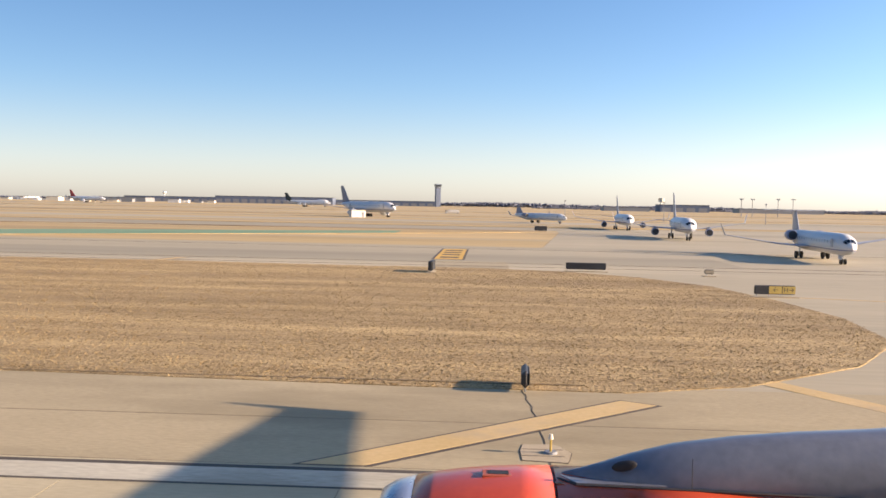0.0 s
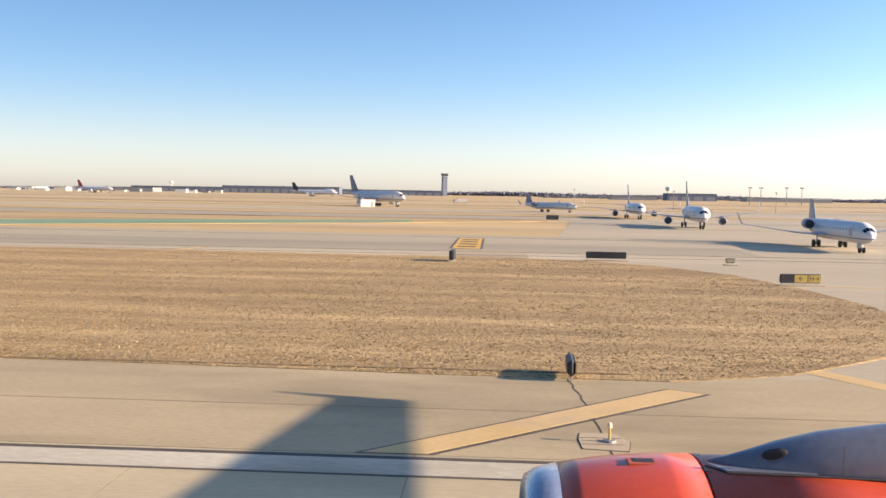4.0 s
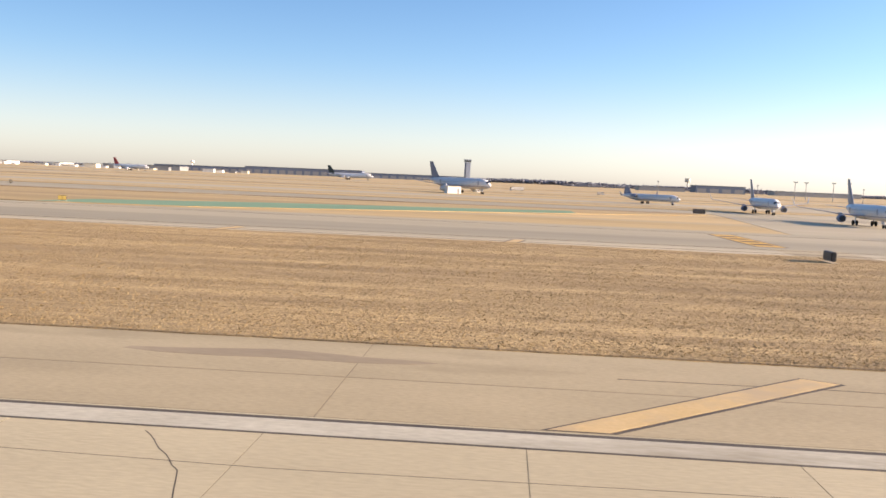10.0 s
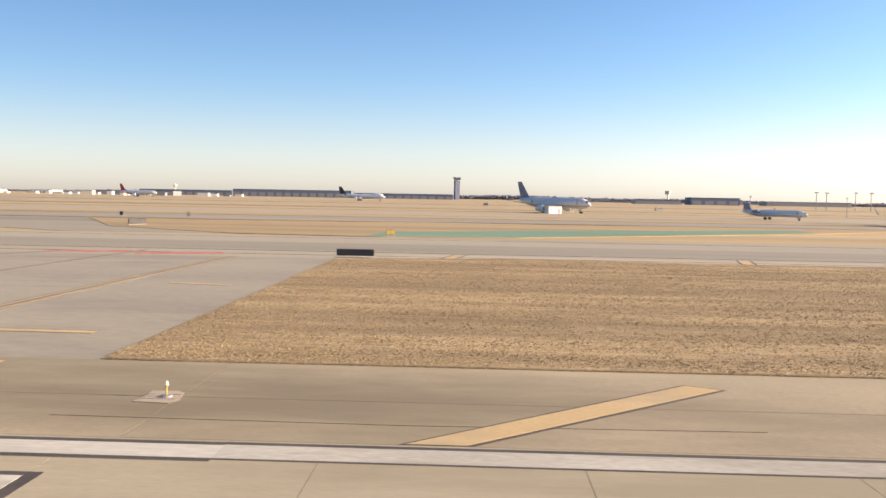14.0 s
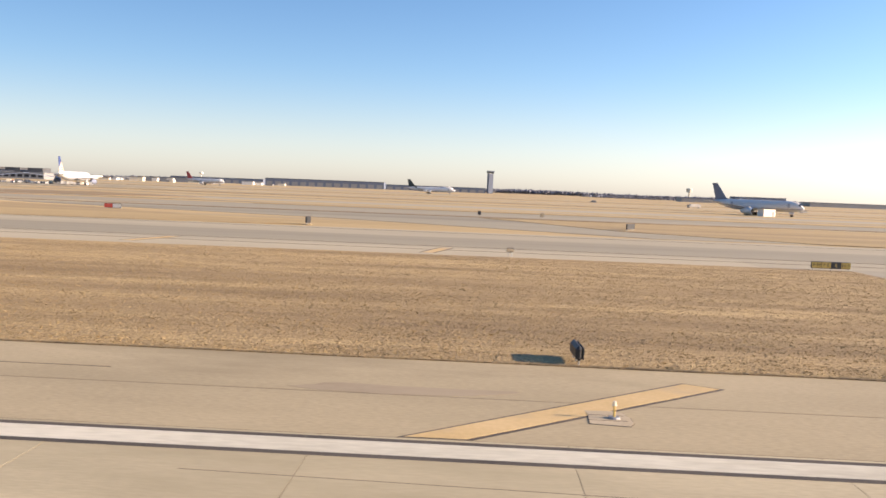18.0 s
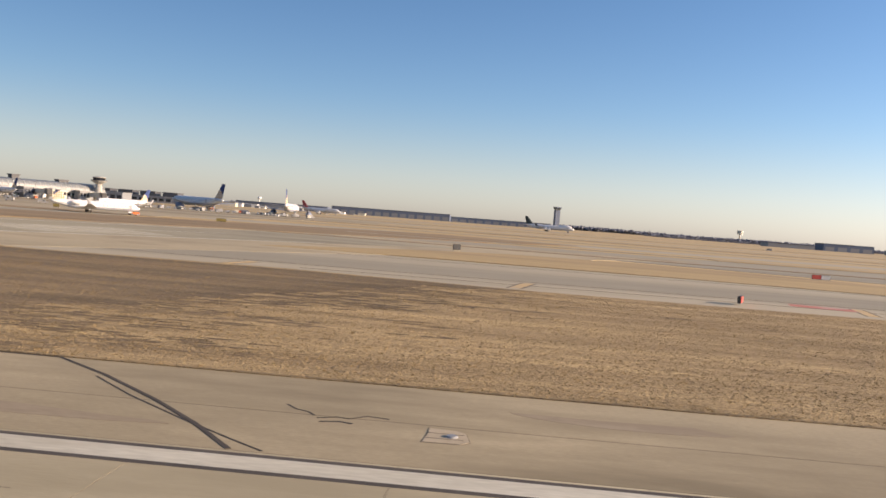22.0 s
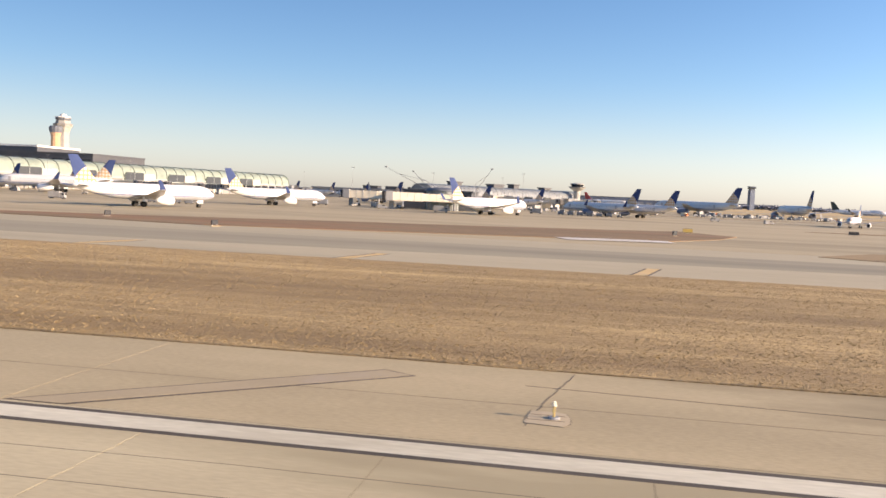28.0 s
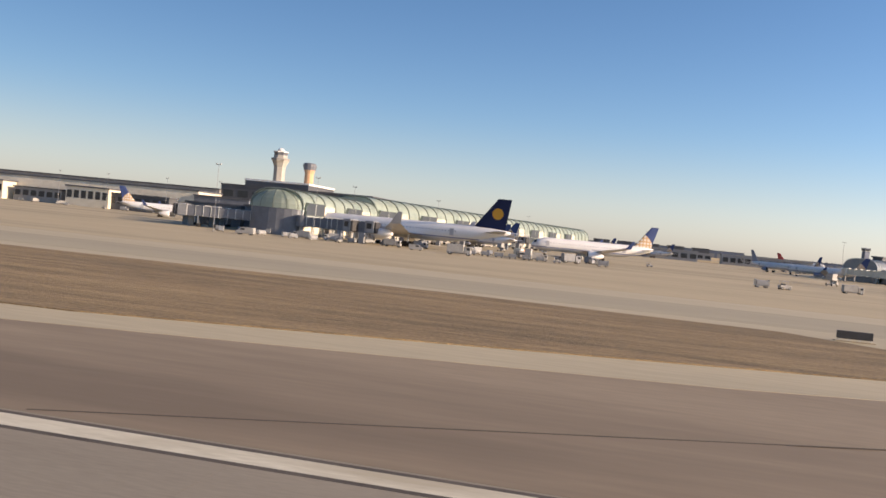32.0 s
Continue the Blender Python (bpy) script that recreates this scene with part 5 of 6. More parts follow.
B, Y, R_, T_ = SIGN_B, SIGN_Y, SIGN_R, SIGN_T
sign(1.0, 22.25, 88, 1.2, 0.4, (T_,), "end-on airfield sign with a black rounded case by the shoulder", 0.2, 0.1, False, edge=0.085)
sign(-3.6, 58.6, 88, 1.7, 0.62, (B,), "dark hold sign seen end-on on a concrete pad", 0.3, 0.12)
sign(-128.8, 23.4, 92, 1.2, 0.4, (B,), "end-on airfield sign beside the shoulder", 0.2, 0.1, False, edge=0.085)
sign(-171.9, 30.4, 92, 0.8, 0.92, (B,), "tall black distance board seen end-on", 0.16, 0.12)
sign(-208.2, 62.8, 70, 1.4, 0.5, (R_,), "red hold sign turned towards the taxiway", 0.26, 0.12, False)
sign(-129.9 + 0.6, 60.8, 5, 0.5, 0.3, (T_,), "small tan marker sign by the taxiway", 0.1, 0.3, False)
sign(6.85, 62.0, 0, 2.75, 0.46, (B,), "long black back of an airfield sign", 0.2, 0.14)
sign(-74.3, 62.8, 0, 2.7, 0.46, (B,), "long black back of an airfield sign", 0.2, 0.14)
sign(-550.0, 57.6, 4, 2.1, 0.48, (B,), "long black back of an airfield sign", 0.2, 0.14, z=0.035)
sign(14.8, 46.8, 4, 2.1, 0.46, (B, Y, Y), "black and yellow direction sign with arrows", 0.2, 0.14, text=((1, "\u2190", B), (2, "H\u2192", B)))
sign(-107.85, 60.0, 0, 2.6, 0.46, (Y, Y, B, Y), "yellow and black direction sign with arrows", 0.2, 0.14, text=((0, "\u2190H", B), (1, "\u2196E", B), (2, "E", Y), (3, "H\u2192", B)))
sign(-538.6, 44.4, 6, 2.8, 0.42, (T_, B, T_, T_), "weathered yellow and black direction sign", 0.2, 0.14, z=0.035, text=((0, "\u2190", B), (3, "\u2192", B)))
sign(-291.2, 48.6, -18, 1.6, 0.62, (B,), "black sign back at the grass corner", 0.2, 0.12)
sign(-302.5, 30.9, -10, 1.22, 0.52, (B,), "black-green sign back beside the crossing runway", 0.22, 0.12)
sign(-343.0, 64.6, -40, 1.7, 0.6, (T_,), "brown sign at the tip of the grass", 0.3, 0.08)
sign(-436.0, 24.5, 92, 1.2, 0.4, (T_,), "end-on airfield sign beside the shoulder", 0.26, 0.1)
sign(-466.9, 41.3, 84, 1.6, 0.5, (B,), "dark hold sign seen end-on in the west grass", 0.28, 0.1)
sign(-75.2, 97.6, 12, 0.95, 0.55, (Y, Y), "small yellow double sign beside the green strip", 0.2, 0.14, z=0.035)
sign(-182.4, 120.6, 0, 2.4, 0.6, (R_, WHITE_W), "red and white sign on the grass island", 0.2, 0.12, z=0.035)
for x, y, d, w, hh, mats, lab in ((9.5, 158.6, 4, 2.2, 0.8, (B,), "dark sign at the tip of the grass island"), (-111.5, 117.5, 60, 2.8, 0.7, (B,), "dark sign back on the grass island"),
                                  (-150.5, 97.2, 80, 1.2, 0.75, (B,), "dark sign seen end-on at the grass tip"), (-231.5, 126.0, 30, 1.2, 0.8, (B,), "dark sign on the grass island"),
                                  (-131.5, 161.2, 0, 0.6, 0.7, (B,), "small dark marker sign"), (-119.9, 164.0, 0, 0.6, 0.7, (T_,), "small tan marker sign"),
                                  (-287.2, 191.0, 0, 2.2, 0.7, (Y,), "yellow sign on the apron grass"), (-328.9, 154.9, 10, 1.7, 0.6, (B,), "black sign on the grass triangle"),
                                  (-336.1, 149.1, 10, 2.6, 0.55, (B,), "long dark sign at the grass edge"), (-366.1, 176.8, 5, 1.9, 0.6, (B,), "dark sign on the apron grass"),
                                  (-338.0, 216.0, 0, 1.6, 0.8, (Y,), "yellow sign on the apron"), (-399.5, 141.8, 8, 1.5, 0.6, (Y,), "yellow sign on the soil island"),
                                  (-402.6, 126.5, 60, 1.2, 0.6, (B,), "dark sign end-on beside a yellow one"), (-489.0, 97.5, 8, 1.7, 0.5, (B,), "dark sign beside the soil island"),
                                  (-471.8, 98.2, 70, 0.9, 0.55, (B,), "dark end-on sign on the soil island"), (-452.8, 87.2, 70, 0.9, 0.5, (B,), "dark end-on sign at the edge of the soil island"), (14.8, 60.2, 0, 0.6, 0.3, (T_,), "small tan marker sign"), (-385.5, 88.5, 10, 1.5, 0.6, (B,), "dark sign on the small grass island")):
    sign(x, y, d, w, hh, mats, lab, 0.2, 0.14, z=-0.02 if y > 160 and x > -200 else 0.03 if y > 80 else 0.012)


def edge_light(x, y, lamp):
    root = thing("runway_light", "small amber-capped runway edge light on a concrete patch", "light", pose(x, y, -0.006), "runway edge lights")
    rim = [(-0.42, -0.52), (0.36, -0.55), (0.46, -0.30), (0.47, 0.05), (0.36, 0.42), (0.2, 0.55), (-0.38, 0.58), (-0.40, 0.1)]
    rim = [(u * (1 + 0.06 * math.sin(5 * x + 3 * i)), v * (1 + 0.08 * math.cos(3 * x + 2 * i))) for i, (u, v) in enumerate(rim)]
    part("patch", slab(rim, 0.001, 0.012), PATCH_C, root, "pale patched concrete")
    part("patch_rim", slab([(px * 1.03, py * 1.03) for px, py in rim], 0.0005, 0.006), BED, root)
    for dy in (-0.2, 0.22):
        part("saw_cut", boxed(-0.4, 0.36, dy - 0.012, dy + 0.012, 0.012, 0.0145), BED, root)
    part("base", tube(bmesh.new(), (0.12, 0, 0.012), (0.12, 0, 0.05), 0.13, 0.11, 12), GREY_M, root)
    if lamp:
        stem = part("stem", tube(bmesh.new(), (0.12, 0, 0.05), (0.12, 0, 0.27), 0.022, 0.02, 8), SIGN_Y, root)
        part("lens", tube(bmesh.new(), (0.12, 0, 0.27), (0.12, 0, 0.36), 0.05, 0.03, 10), CREAM, stem, "pale glass lens")
    return root


for i, (x, y) in enumerate(((1.1, 16.6), (-42.0, 17.7), (-72.4, 18.6), (-78.4, 20.5), (-109.4, 17.7), (-128.8, 17.5), (-171.0, 17.5), (-213.8, 17.6), (-225.9, 17.8), (-309.1, 18.1), (-393.8, 18.2), (-413.3, 17.7), (-455.3, 17.6), (-491.4, 17.5))):
    edge_light(x, y, x not in (-225.9, -109.4, -78.4))


# cracks in the shoulder
def crack(points, label="ragged dark crack in the pavement"):
    rnd = random.Random(int(abs(points[0][0]) * 10))
    pts = []
    for (x0, y0), (x1, y1) in zip(points, points[1:]):
        for i in range(8):
            f = i / 8
            pts.append((x0 + (x1 - x0) * f + rnd.uniform(-0.035, 0.035), y0 + (y1 - y0) * f))
    pts.append(points[-1])
    streak(pts, 0.021, BED, label, 0.0005, "pavement_crack")


crack([(0.9, 22.5), (1.1, 19.5), (1.2, 15.6)])
crack([(-412.9, 22.4), (-413.4, 19.6), (-413.7, 17.0)])
crack([(-484.6, 22.4), (-485.4, 19.0), (-486.2, 16.0)])
crack([(-214.2, 22.4), (-214.0, 16.0)])
crack([(-170.6, 22.0), (-171.2, 18.0)])
for x in (-9.3, -30.5, -149.0, -186.0, -260.0, -345.0, -440.0, -530.0):
    crack([(x, 14.0), (x + 1.2, 12.2), (x + 2.0, 9.5)], "dark skewed crack across the runway slabs")


# long ragged cracks that run with the runway, and dark rubber streaks
wander = random.Random(21)
for x, y, n in ((-20, 12.7, 16), (-75, 11.3, 22), (-118, 12.9, 18), (-160, 11.6, 20), (-232, 12.4, 22), (-285, 11.2, 18), (-330, 13.0, 24), (-405, 12.8, 26), (-410, 11.6, 22), (-425, 10.2, 20), (-12, 19.9, 10), (-60, 17.0, 14), (-140, 20.1, 12), (-205, 16.8, 12), (-255, 19.6, 14), (-398, 20.3, 16), (-432, 17.2, 14), (-470, 19.8, 14), (-300, 20.6, 10), (-352, 17.6, 16)):
    crack([(x, y), (x - n * 0.5, y + wander.uniform(-0.25, 0.25)), (x - n, y + wander.uniform(-0.4, 0.4))], "long ragged crack that runs along the pavement")
for x, y, w, n in ((-30, 20.6, 0.5, 3), (-52, 19.5, 0.3, 2), (-133, 19.2, 0.4, 3), (-150, 21.2, 0.5, 2.5), (-222, 20.4, 0.4, 3), (-236, 17.0, 0.35, 4), (-320, 19.4, 0.6, 4), (-338, 21.0, 0.5, 3), (-365, 18.4, 0.4, 3), (-402, 16.9, 0.25, 3), (-441, 20.9, 0.4, 4), (-462, 16.4, 0.3, 5), (-478, 21.3, 0.5, 3)):
    paint("oil_stain", [(x + n * math.cos(a) * (1 + 0.3 * math.sin(2 * a + x)), y + w * math.sin(a) * (1 + 0.35 * math.cos(3 * a + x))) for a in (2 * math.pi * i / 15 for i in range(15))], STAIN, "dull dark stain on the shoulder", -0.002)


# ---- ground vehicles ----
def wheels(root, xs, half, r):
    for x in xs:
        for s in (-1, 1):
            w = part("wheel", tube(bmesh.new(), (x, s * half - 0.07, r), (x, s * half + 0.07, r), r, r, 12), TYRE, root)
            part("hub", tube(bmesh.new(), (x, s * half - 0.075, r), (x, s * half + 0.075, r), r * 0.5, r * 0.5, 8), STEEL, w)


def van(place, paint=VAN_W, label="white service van on the apron"):
    root = thing("service_van", label, "vehicle", place, "ground vehicles")
    bm = bmesh.new()
    side = [(-1.7, 0.25), (1.75, 0.25), (1.78, 0.7), (1.2, 0.85), (0.85, 1.38), (-1.65, 1.42)]
    loft(bm, [[(x, y, z) for x, z in side] for y in (-0.65, 0.65)], True, False)
    body = part("body", bm, paint, root)
    part("windscreen", slab([(0, 0), (0.52, 0), (0.52, 1.1), (0, 1.1)], 0, 0.015), GLASS_D, body).matrix_local = pose(1.19, -0.55, 0.87, 0, -57 - 90 + 90, 0)
    for s in (-1, 1):
        part("side_window", boxed(0.0, 0.8, s * 0.655 - 0.008, s * 0.655 + 0.008, 0.88, 1.22), GLASS_D, body)
    wheels(root, (-1.05, 1.1), 0.56, 0.27)
    return root


def truck(place, box_paint=VAN_W, cab=VAN_W, label="white box truck on the apron", length=3.6, lift=0.0):
    root = thing("box_truck", label, "vehicle", place, "ground vehicles")
    part("chassis", boxed(-length / 2, length / 2 + 0.9, -0.5, 0.5, 0.32, 0.5), GREY_M, root)
    part("box", boxed(-length / 2, length / 2 - 0.5, -0.8, 0.8, 0.5 + lift, 2.0 + lift, 0.04), box_paint, root)
    c = part("cab", boxed(length / 2 - 0.4, length / 2 + 0.9, -0.75, 0.75, 0.4, 1.7, 0.1), cab, root)
    part("windscreen", boxed(length / 2 + 0.89, length / 2 + 0.915, -0.62, 0.62, 1.05, 1.55), GLASS_D, c)
    for s in (-1, 1):
        part("side_window", boxed(length / 2 + 0.1, length / 2 + 0.7, s * 0.755 - 0.008, s * 0.755 + 0.008, 1.05, 1.5), GLASS_D, c)
    if lift:
        for s in (-1, 1):
            part("lift_arm", tube(bmesh.new(), (-length / 3, s * 0.5, 0.5), (length / 5, s * 0.5, 0.5 + lift), 0.05, 0.05, 6), STEEL, root)
    wheels(root, (-length / 2 + 0.6, length / 2 + 0.4), 0.66, 0.34)
    return root


def tug(place, paint=VAN_W, label="low white baggage tug"):
    root = thing("baggage_tug", label, "vehicle", place, "ground vehicles")
    body = part("body", boxed(-1.0, 1.0, -0.5, 0.5, 0.25, 0.75, 0.06), paint, root)
    part("seat", boxed(-0.5, -0.1, -0.4, 0.4, 0.75, 1.0, 0.03), DARK, body)
    part("canopy", boxed(-0.8, 0.35, -0.48, 0.48, 1.38, 1.44), paint, body)
    for x in (-0.75, 0.3):
        for s in (-0.42, 0.42):
            part("post", tube(bmesh.new(), (x, s, 0.75), (x, s, 1.38), 0.025, 0.025, 6), STEEL, body)
    wheels(root, (-0.65, 0.65), 0.46, 0.24)
    return root


def cart(place, load=WHITE_W, label="loaded baggage cart"):
    root = thing("baggage_cart", label, "cart", place, "ground vehicles")
    part("deck", boxed(-1.1, 1.1, -0.6, 0.6, 0.3, 0.4), GREY_M, root)
    part("load", boxed(-1.0, 1.0, -0.55, 0.55, 0.4, 1.25, 0.1), load, root)
    for s in (-1, 1):
        part("end_rail", boxed(s * 1.08 - 0.02, s * 1.08 + 0.02, -0.55, 0.55, 0.4, 1.35), STEEL, root)
    wheels(root, (-0.7, 0.7), 0.5, 0.18)
    return root


Z_A = -0.019
base = {"van": van(heading(-634.0, 151.0, 185, Z_A)), "truck": truck(heading(-596.0, 160.5, 5, Z_A)), "tug": tug(heading(-539.5, 152.0, 20, Z_A)), "cart": cart(heading(-543.2, 151.4, 10, Z_A), GREY_M, "grey covered baggage cart"),
        "lift": truck(heading(-519.0, 219.0, 60, Z_A), label="white catering truck beside an airliner", lift=0.9), "red": tug(heading(-308.2, 194.0, 40, Z_A), ORANGE_V, "orange-red tow tug before a regional jet")}
base["grey"] = truck(heading(-577.0, 184.0, 30, Z_A), GREY_M, GREY_M, "grey service truck on the apron", 3.0)
base["tan"] = truck(heading(-588.0, 188.0, 80, Z_A), CREAM, ORANGE_V, "cream and orange service truck on the apron", 2.8)
base["dark"] = cart(heading(-570.0, 182.0, 15, Z_A), BRIDGE_D, "baggage cart with a dark load")
rnd = random.Random(4)


def strew(kind, spots):
    for x, y, d in spots:
        copy_thing(base[kind], heading(x, y, d, Z_A) @ Matrix.Scale(0.78, 4))


strew("van", [(-470.0, 226.0, 10), (-380.5, 268.0, 190), (-366.5, 262.0, 20), (-605.0, 165.0, 5), (-578.0, 226.0, 170), (-415.0, 288.0, 30), (-572.0, 196.0, 8), (-640.0, 176.0, 90)])
strew("truck", [(-452.5, 214.0, 10), (-432.0, 262.0, 170), (-394.0, 340.0, 140), (-612.0, 172.0, 0), (-628.5, 166.0, 180), (-583.0, 178.0, 10), (-476.0, 240.0, 90), (-355.0, 372.0, 140), (-526.0, 168.0, 10)])
strew("cart", [(-508.5 + 2.6 * i, 176.0 + 0.5 * i, 12) for i in range(4)] + [(-598.0 + 2.7 * i, 171.5 + 0.3 * i, 4) for i in range(7)] + [(-376.0 + 2.8 * i, 372.0 + 1.2 * i, 22) for i in range(9)] + [(-425.0 + 2.8 * i, 262.0 - 0.6 * i, -10) for i in range(6)]
      + [(-448.0 + 3.0 * i, 316.0 + rnd.uniform(-5, 5), rnd.uniform(0, 180)) for i in range(14)] + [(-350.0 + 3.1 * i, 392.0 + rnd.uniform(-7, 7), rnd.uniform(0, 180)) for i in range(9)] + [(-645.0 + 3.4 * i, 160.0 + rnd.uniform(-4, 4), rnd.uniform(0, 180)) for i in range(7)])
strew("tug", [(-500.5, 180.0, 15), (-578.5, 174.0, 5), (-440.0, 219.0, 40), (-350.5, 383.0, 20), (-408.0, 258.5, -10), (-620.0, 163.0, 80), (-560.0, 232.0, 10), (-457.0, 306.0, 60)])
strew("lift", [(-584.5, 176.0, 90), (-434.0, 285.0, 50), (-375.0, 362.0, 50), (-600.0, 240.0, 80)])
busy = random.Random(77)
for (x0, y0), (x1, y1), n in (((-630, 170), (-566, 196), 16), ((-622, 236), (-598, 400), 16), ((-490, 240), (-440, 252), 9), ((-470, 300), (-400, 372), 16), ((-380, 345), (-330, 395), 8), ((-800, 296), (-735, 312), 8)):
    for i in range(n):
        f = (i + busy.uniform(-0.3, 0.3)) / n
        strew(busy.choice(("cart", "dark", "dark", "grey", "tan", "tug", "van", "truck", "grey")), [(x0 + (x1 - x0) * f + busy.uniform(-3, 3), y0 + (y1 - y0) * f + busy.uniform(-4, 4), busy.uniform(0, 360))])
# out on the field
truck(heading(-18.4, 470, 200, -0.05), label="white box truck far across the field", length=6.5)
for k in range(34):
    f = busy.random()
    strew(busy.choice(("cart", "cart", "tan", "van", "truck", "tug", "grey", "cart")), [(-372.0 + 62.0 * f, 402.0 + busy.uniform(-7, 13), busy.uniform(0, 360))])
van(heading(20.0, 420, 10, -0.05), label="white van far across the field")
van(heading(-60.0, 560, 170, -0.05), label="white van far across the field")
hut = thing("equipment_hut", "small white equipment hut in the grass", "hut", pose(-41.5, 281.0, -0.05, 0, 0, 24))
hw = part("wall", boxed(-2.3, 2.3, -1.4, 1.4, 0, 2.1), WHITE_W, hut)
part("roof", boxed(-2.45, 2.45, -1.55, 1.55, 2.1, 2.3, 0.03), CREAM, hut)
part("door", boxed(1.0, 1.7, -1.42, -1.39, 0.05, 1.6), GREY_M, hw)



# ---- terminal buildings ----
def vaulted(x, y, deg, length, half, eave, ridge, bay, label, glass=VAULT_G, dormers=True, ribs=RIB_G):
    """A concourse with a glazed barrel roof on ribs, dormer windows and pale panels along its wall."""
    root = thing("terminal_concourse", label, "building", pose(x, y, 0, 0, 0, deg), "terminal buildings")
    part("wall", boxed(0, length, -half + 0.3, half, 0, eave), WALL_M, root, "grey lower wall")
    n = int(length / bay)
    steps = 9
    turns = [math.pi * i / (2 * steps - 2) for i in range(2 * steps - 1)]
    arch = [(-half * math.copysign(abs(math.cos(q)) ** 0.7, math.cos(q)), eave + (ridge - eave) * math.sin(q) ** 0.75) for q in turns]
    bm = bmesh.new()
    loft(bm, [[(u, v, z) for v, z in arch] for u in (0.12, bay - 0.12)], True, False)
    panel = part("vault_panel", bm, glass, root)
    bm = bmesh.new()
    for (v0, z0), (v1, z1) in zip(arch, arch[1:]):
        tube(bm, (0, v0 * 1.012, z0 + 0.06), (0, v1 * 1.012, z1 + 0.06), min(0.22, bay * 0.042), min(0.22, bay * 0.042), 6, False)
    rib = part("rib", bm, ribs, root)
    post = part("wall_post", boxed(-0.2, 0.2, -half - 0.15, -half + 0.35, 0, eave), FRAME_W, root)
    sill = part("purlin", boxed(0, length, -half - 0.12, -half + 0.2, eave - 0.25, eave + 0.1), FRAME_W, root)
    strip = part("upper_window", boxed(0.5, bay - 0.5, -half + 0.22, -half + 0.28, eave * 0.55, eave * 0.85), GLASS_D, root)
    pale = part("wall_panel", boxed(0.35, bay - 0.35, -half + 0.2, -half + 0.27, eave * 0.12, eave * 0.48), CREAM, root)
    for i in range(n):
        m = Matrix.Translation((bay * i, 0, 0))
        if i:
            for o in (panel, rib, post, strip):
                share(o.name.split(".")[0], o.data, root, m)
        if i % 3 == 1:
            share("wall_panel", pale.data, root, m)
    share("rib", rib.data, root, Matrix.Translation((bay * n, 0, 0)))
    if dormers:
        w0, w1, top = 0.6, bay * 1.65, eave + 0.42 * (ridge - eave)
        bm = bmesh.new()
        loft(bm, [[(w0 + s, v, z) for s, z in ((0, eave * 0.82), (w1, eave * 0.82), (w1, top - 0.5), (w1 - 0.6, top), (1.3, top), (0, top - 1.2))] for v in (-half - 0.55, -half * 0.45)], True, False)
        dorm = part("dormer", bm, RIB_G, root)
        bm = bmesh.new()
        loft(bm, [[(w0 + s, v, z) for s, z in ((0.12, eave * 0.84), (w1 - 0.12, eave * 0.84), (w1 - 0.12, top - 0.6), (w1 - 0.65, top - 0.12), (1.35, top - 0.12), (0.12, top - 1.22))] for v in (-half - 0.60, -half - 0.5)], True, False)
        pane = part("dormer_window", bm, SHADE_G, dorm, "dark arched gate window")
        mull = part("mullion", boxed(w0 + w1 / 2 - 0.07, w0 + w1 / 2 + 0.07, -half - 0.66, -half - 0.55, eave * 0.84, top - 0.2), FRAME_W, dorm)
        bm = bmesh.new()
        for q in range(5):
            box(bm, w0 + w1 + 0.25 + q * bay * 0.2, w0 + w1 + 0.25 + q * bay * 0.2 + bay * 0.17, -half - 0.5, -half * 0.6, eave * 0.84, top - 0.45)
        pal = part("cream_panel", bm, CREAM, root, "ribbed cream cladding")
        for i in range(4, n - 3, 4):
            d = share("dormer", dorm.data, root, Matrix.Translation((bay * i, 0, 0)))
            share("dormer_window", pane.data, d, Matrix.Identity(4))
            share("mullion", mull.data, d, Matrix.Identity(4))
            share("cream_panel", pal.data, root, Matrix.Translation((bay * i, 0, 0)))
    return root


vaulted(-640.5, 232.0, 80.0, 252.0, 7.0, 5.6, 11.4, 7.2, "long concourse with a pale green glazed barrel roof")
vaulted(-639.5, 177.0, 89.0, 55.0, 6.0, 5.7, 9.8, 6.5, "lower concourse wing with a glazed rounded end")
vaulted(-484.5, 344.4, 58.5, 105.0, 6.0, 4.0, 8.4, 2.6, "pier with white ribbed barrel roof on the apron", PIER_G, False, FRAME_W)
apse = thing("glazed_apse", "rounded glass end of the lower concourse", "building", pose(-639.5, 177.2, 0) @ Matrix.Diagonal((1, 0.4, 1, 1)))
part("wall", tube(bmesh.new(), (0, 0, 0), (0, 0, 5.7), 5.8, 5.8, 20), BRIDGE_D, apse)
part("glass_dome", loft(bmesh.new(), [[(6.0 * c * math.cos(a), 6.0 * c * math.sin(a), 5.7 + 4.0 * h) for a in (2 * math.pi * i / 20 for i in range(20))] for c, h in ((1, 0), (0.98, 0.26), (0.9, 0.5), (0.72, 0.72), (0.5, 0.88), (0.2, 0.98), (0.02, 1.0))], True, False), VAULT_G, apse)
for i in range(12):
    a = 2 * math.pi * i / 12
    bm = bmesh.new()
    for (c0, h0), (c1, h1) in zip(((1, 0), (0.98, 0.26), (0.9, 0.5), (0.72, 0.72), (0.5, 0.88)), ((0.98, 0.26), (0.9, 0.5), (0.72, 0.72), (0.5, 0.88), (0.2, 0.98))):
        tube(bm, (6.08 * c0 * math.cos(a), 6.08 * c0 * math.sin(a), 5.75 + 4.0 * h0), (6.08 * c1 * math.cos(a), 6.08 * c1 * math.sin(a), 5.75 + 4.0 * h1), 0.06, 0.06, 6, False)
    part("rib", bm, RIB_G, apse)


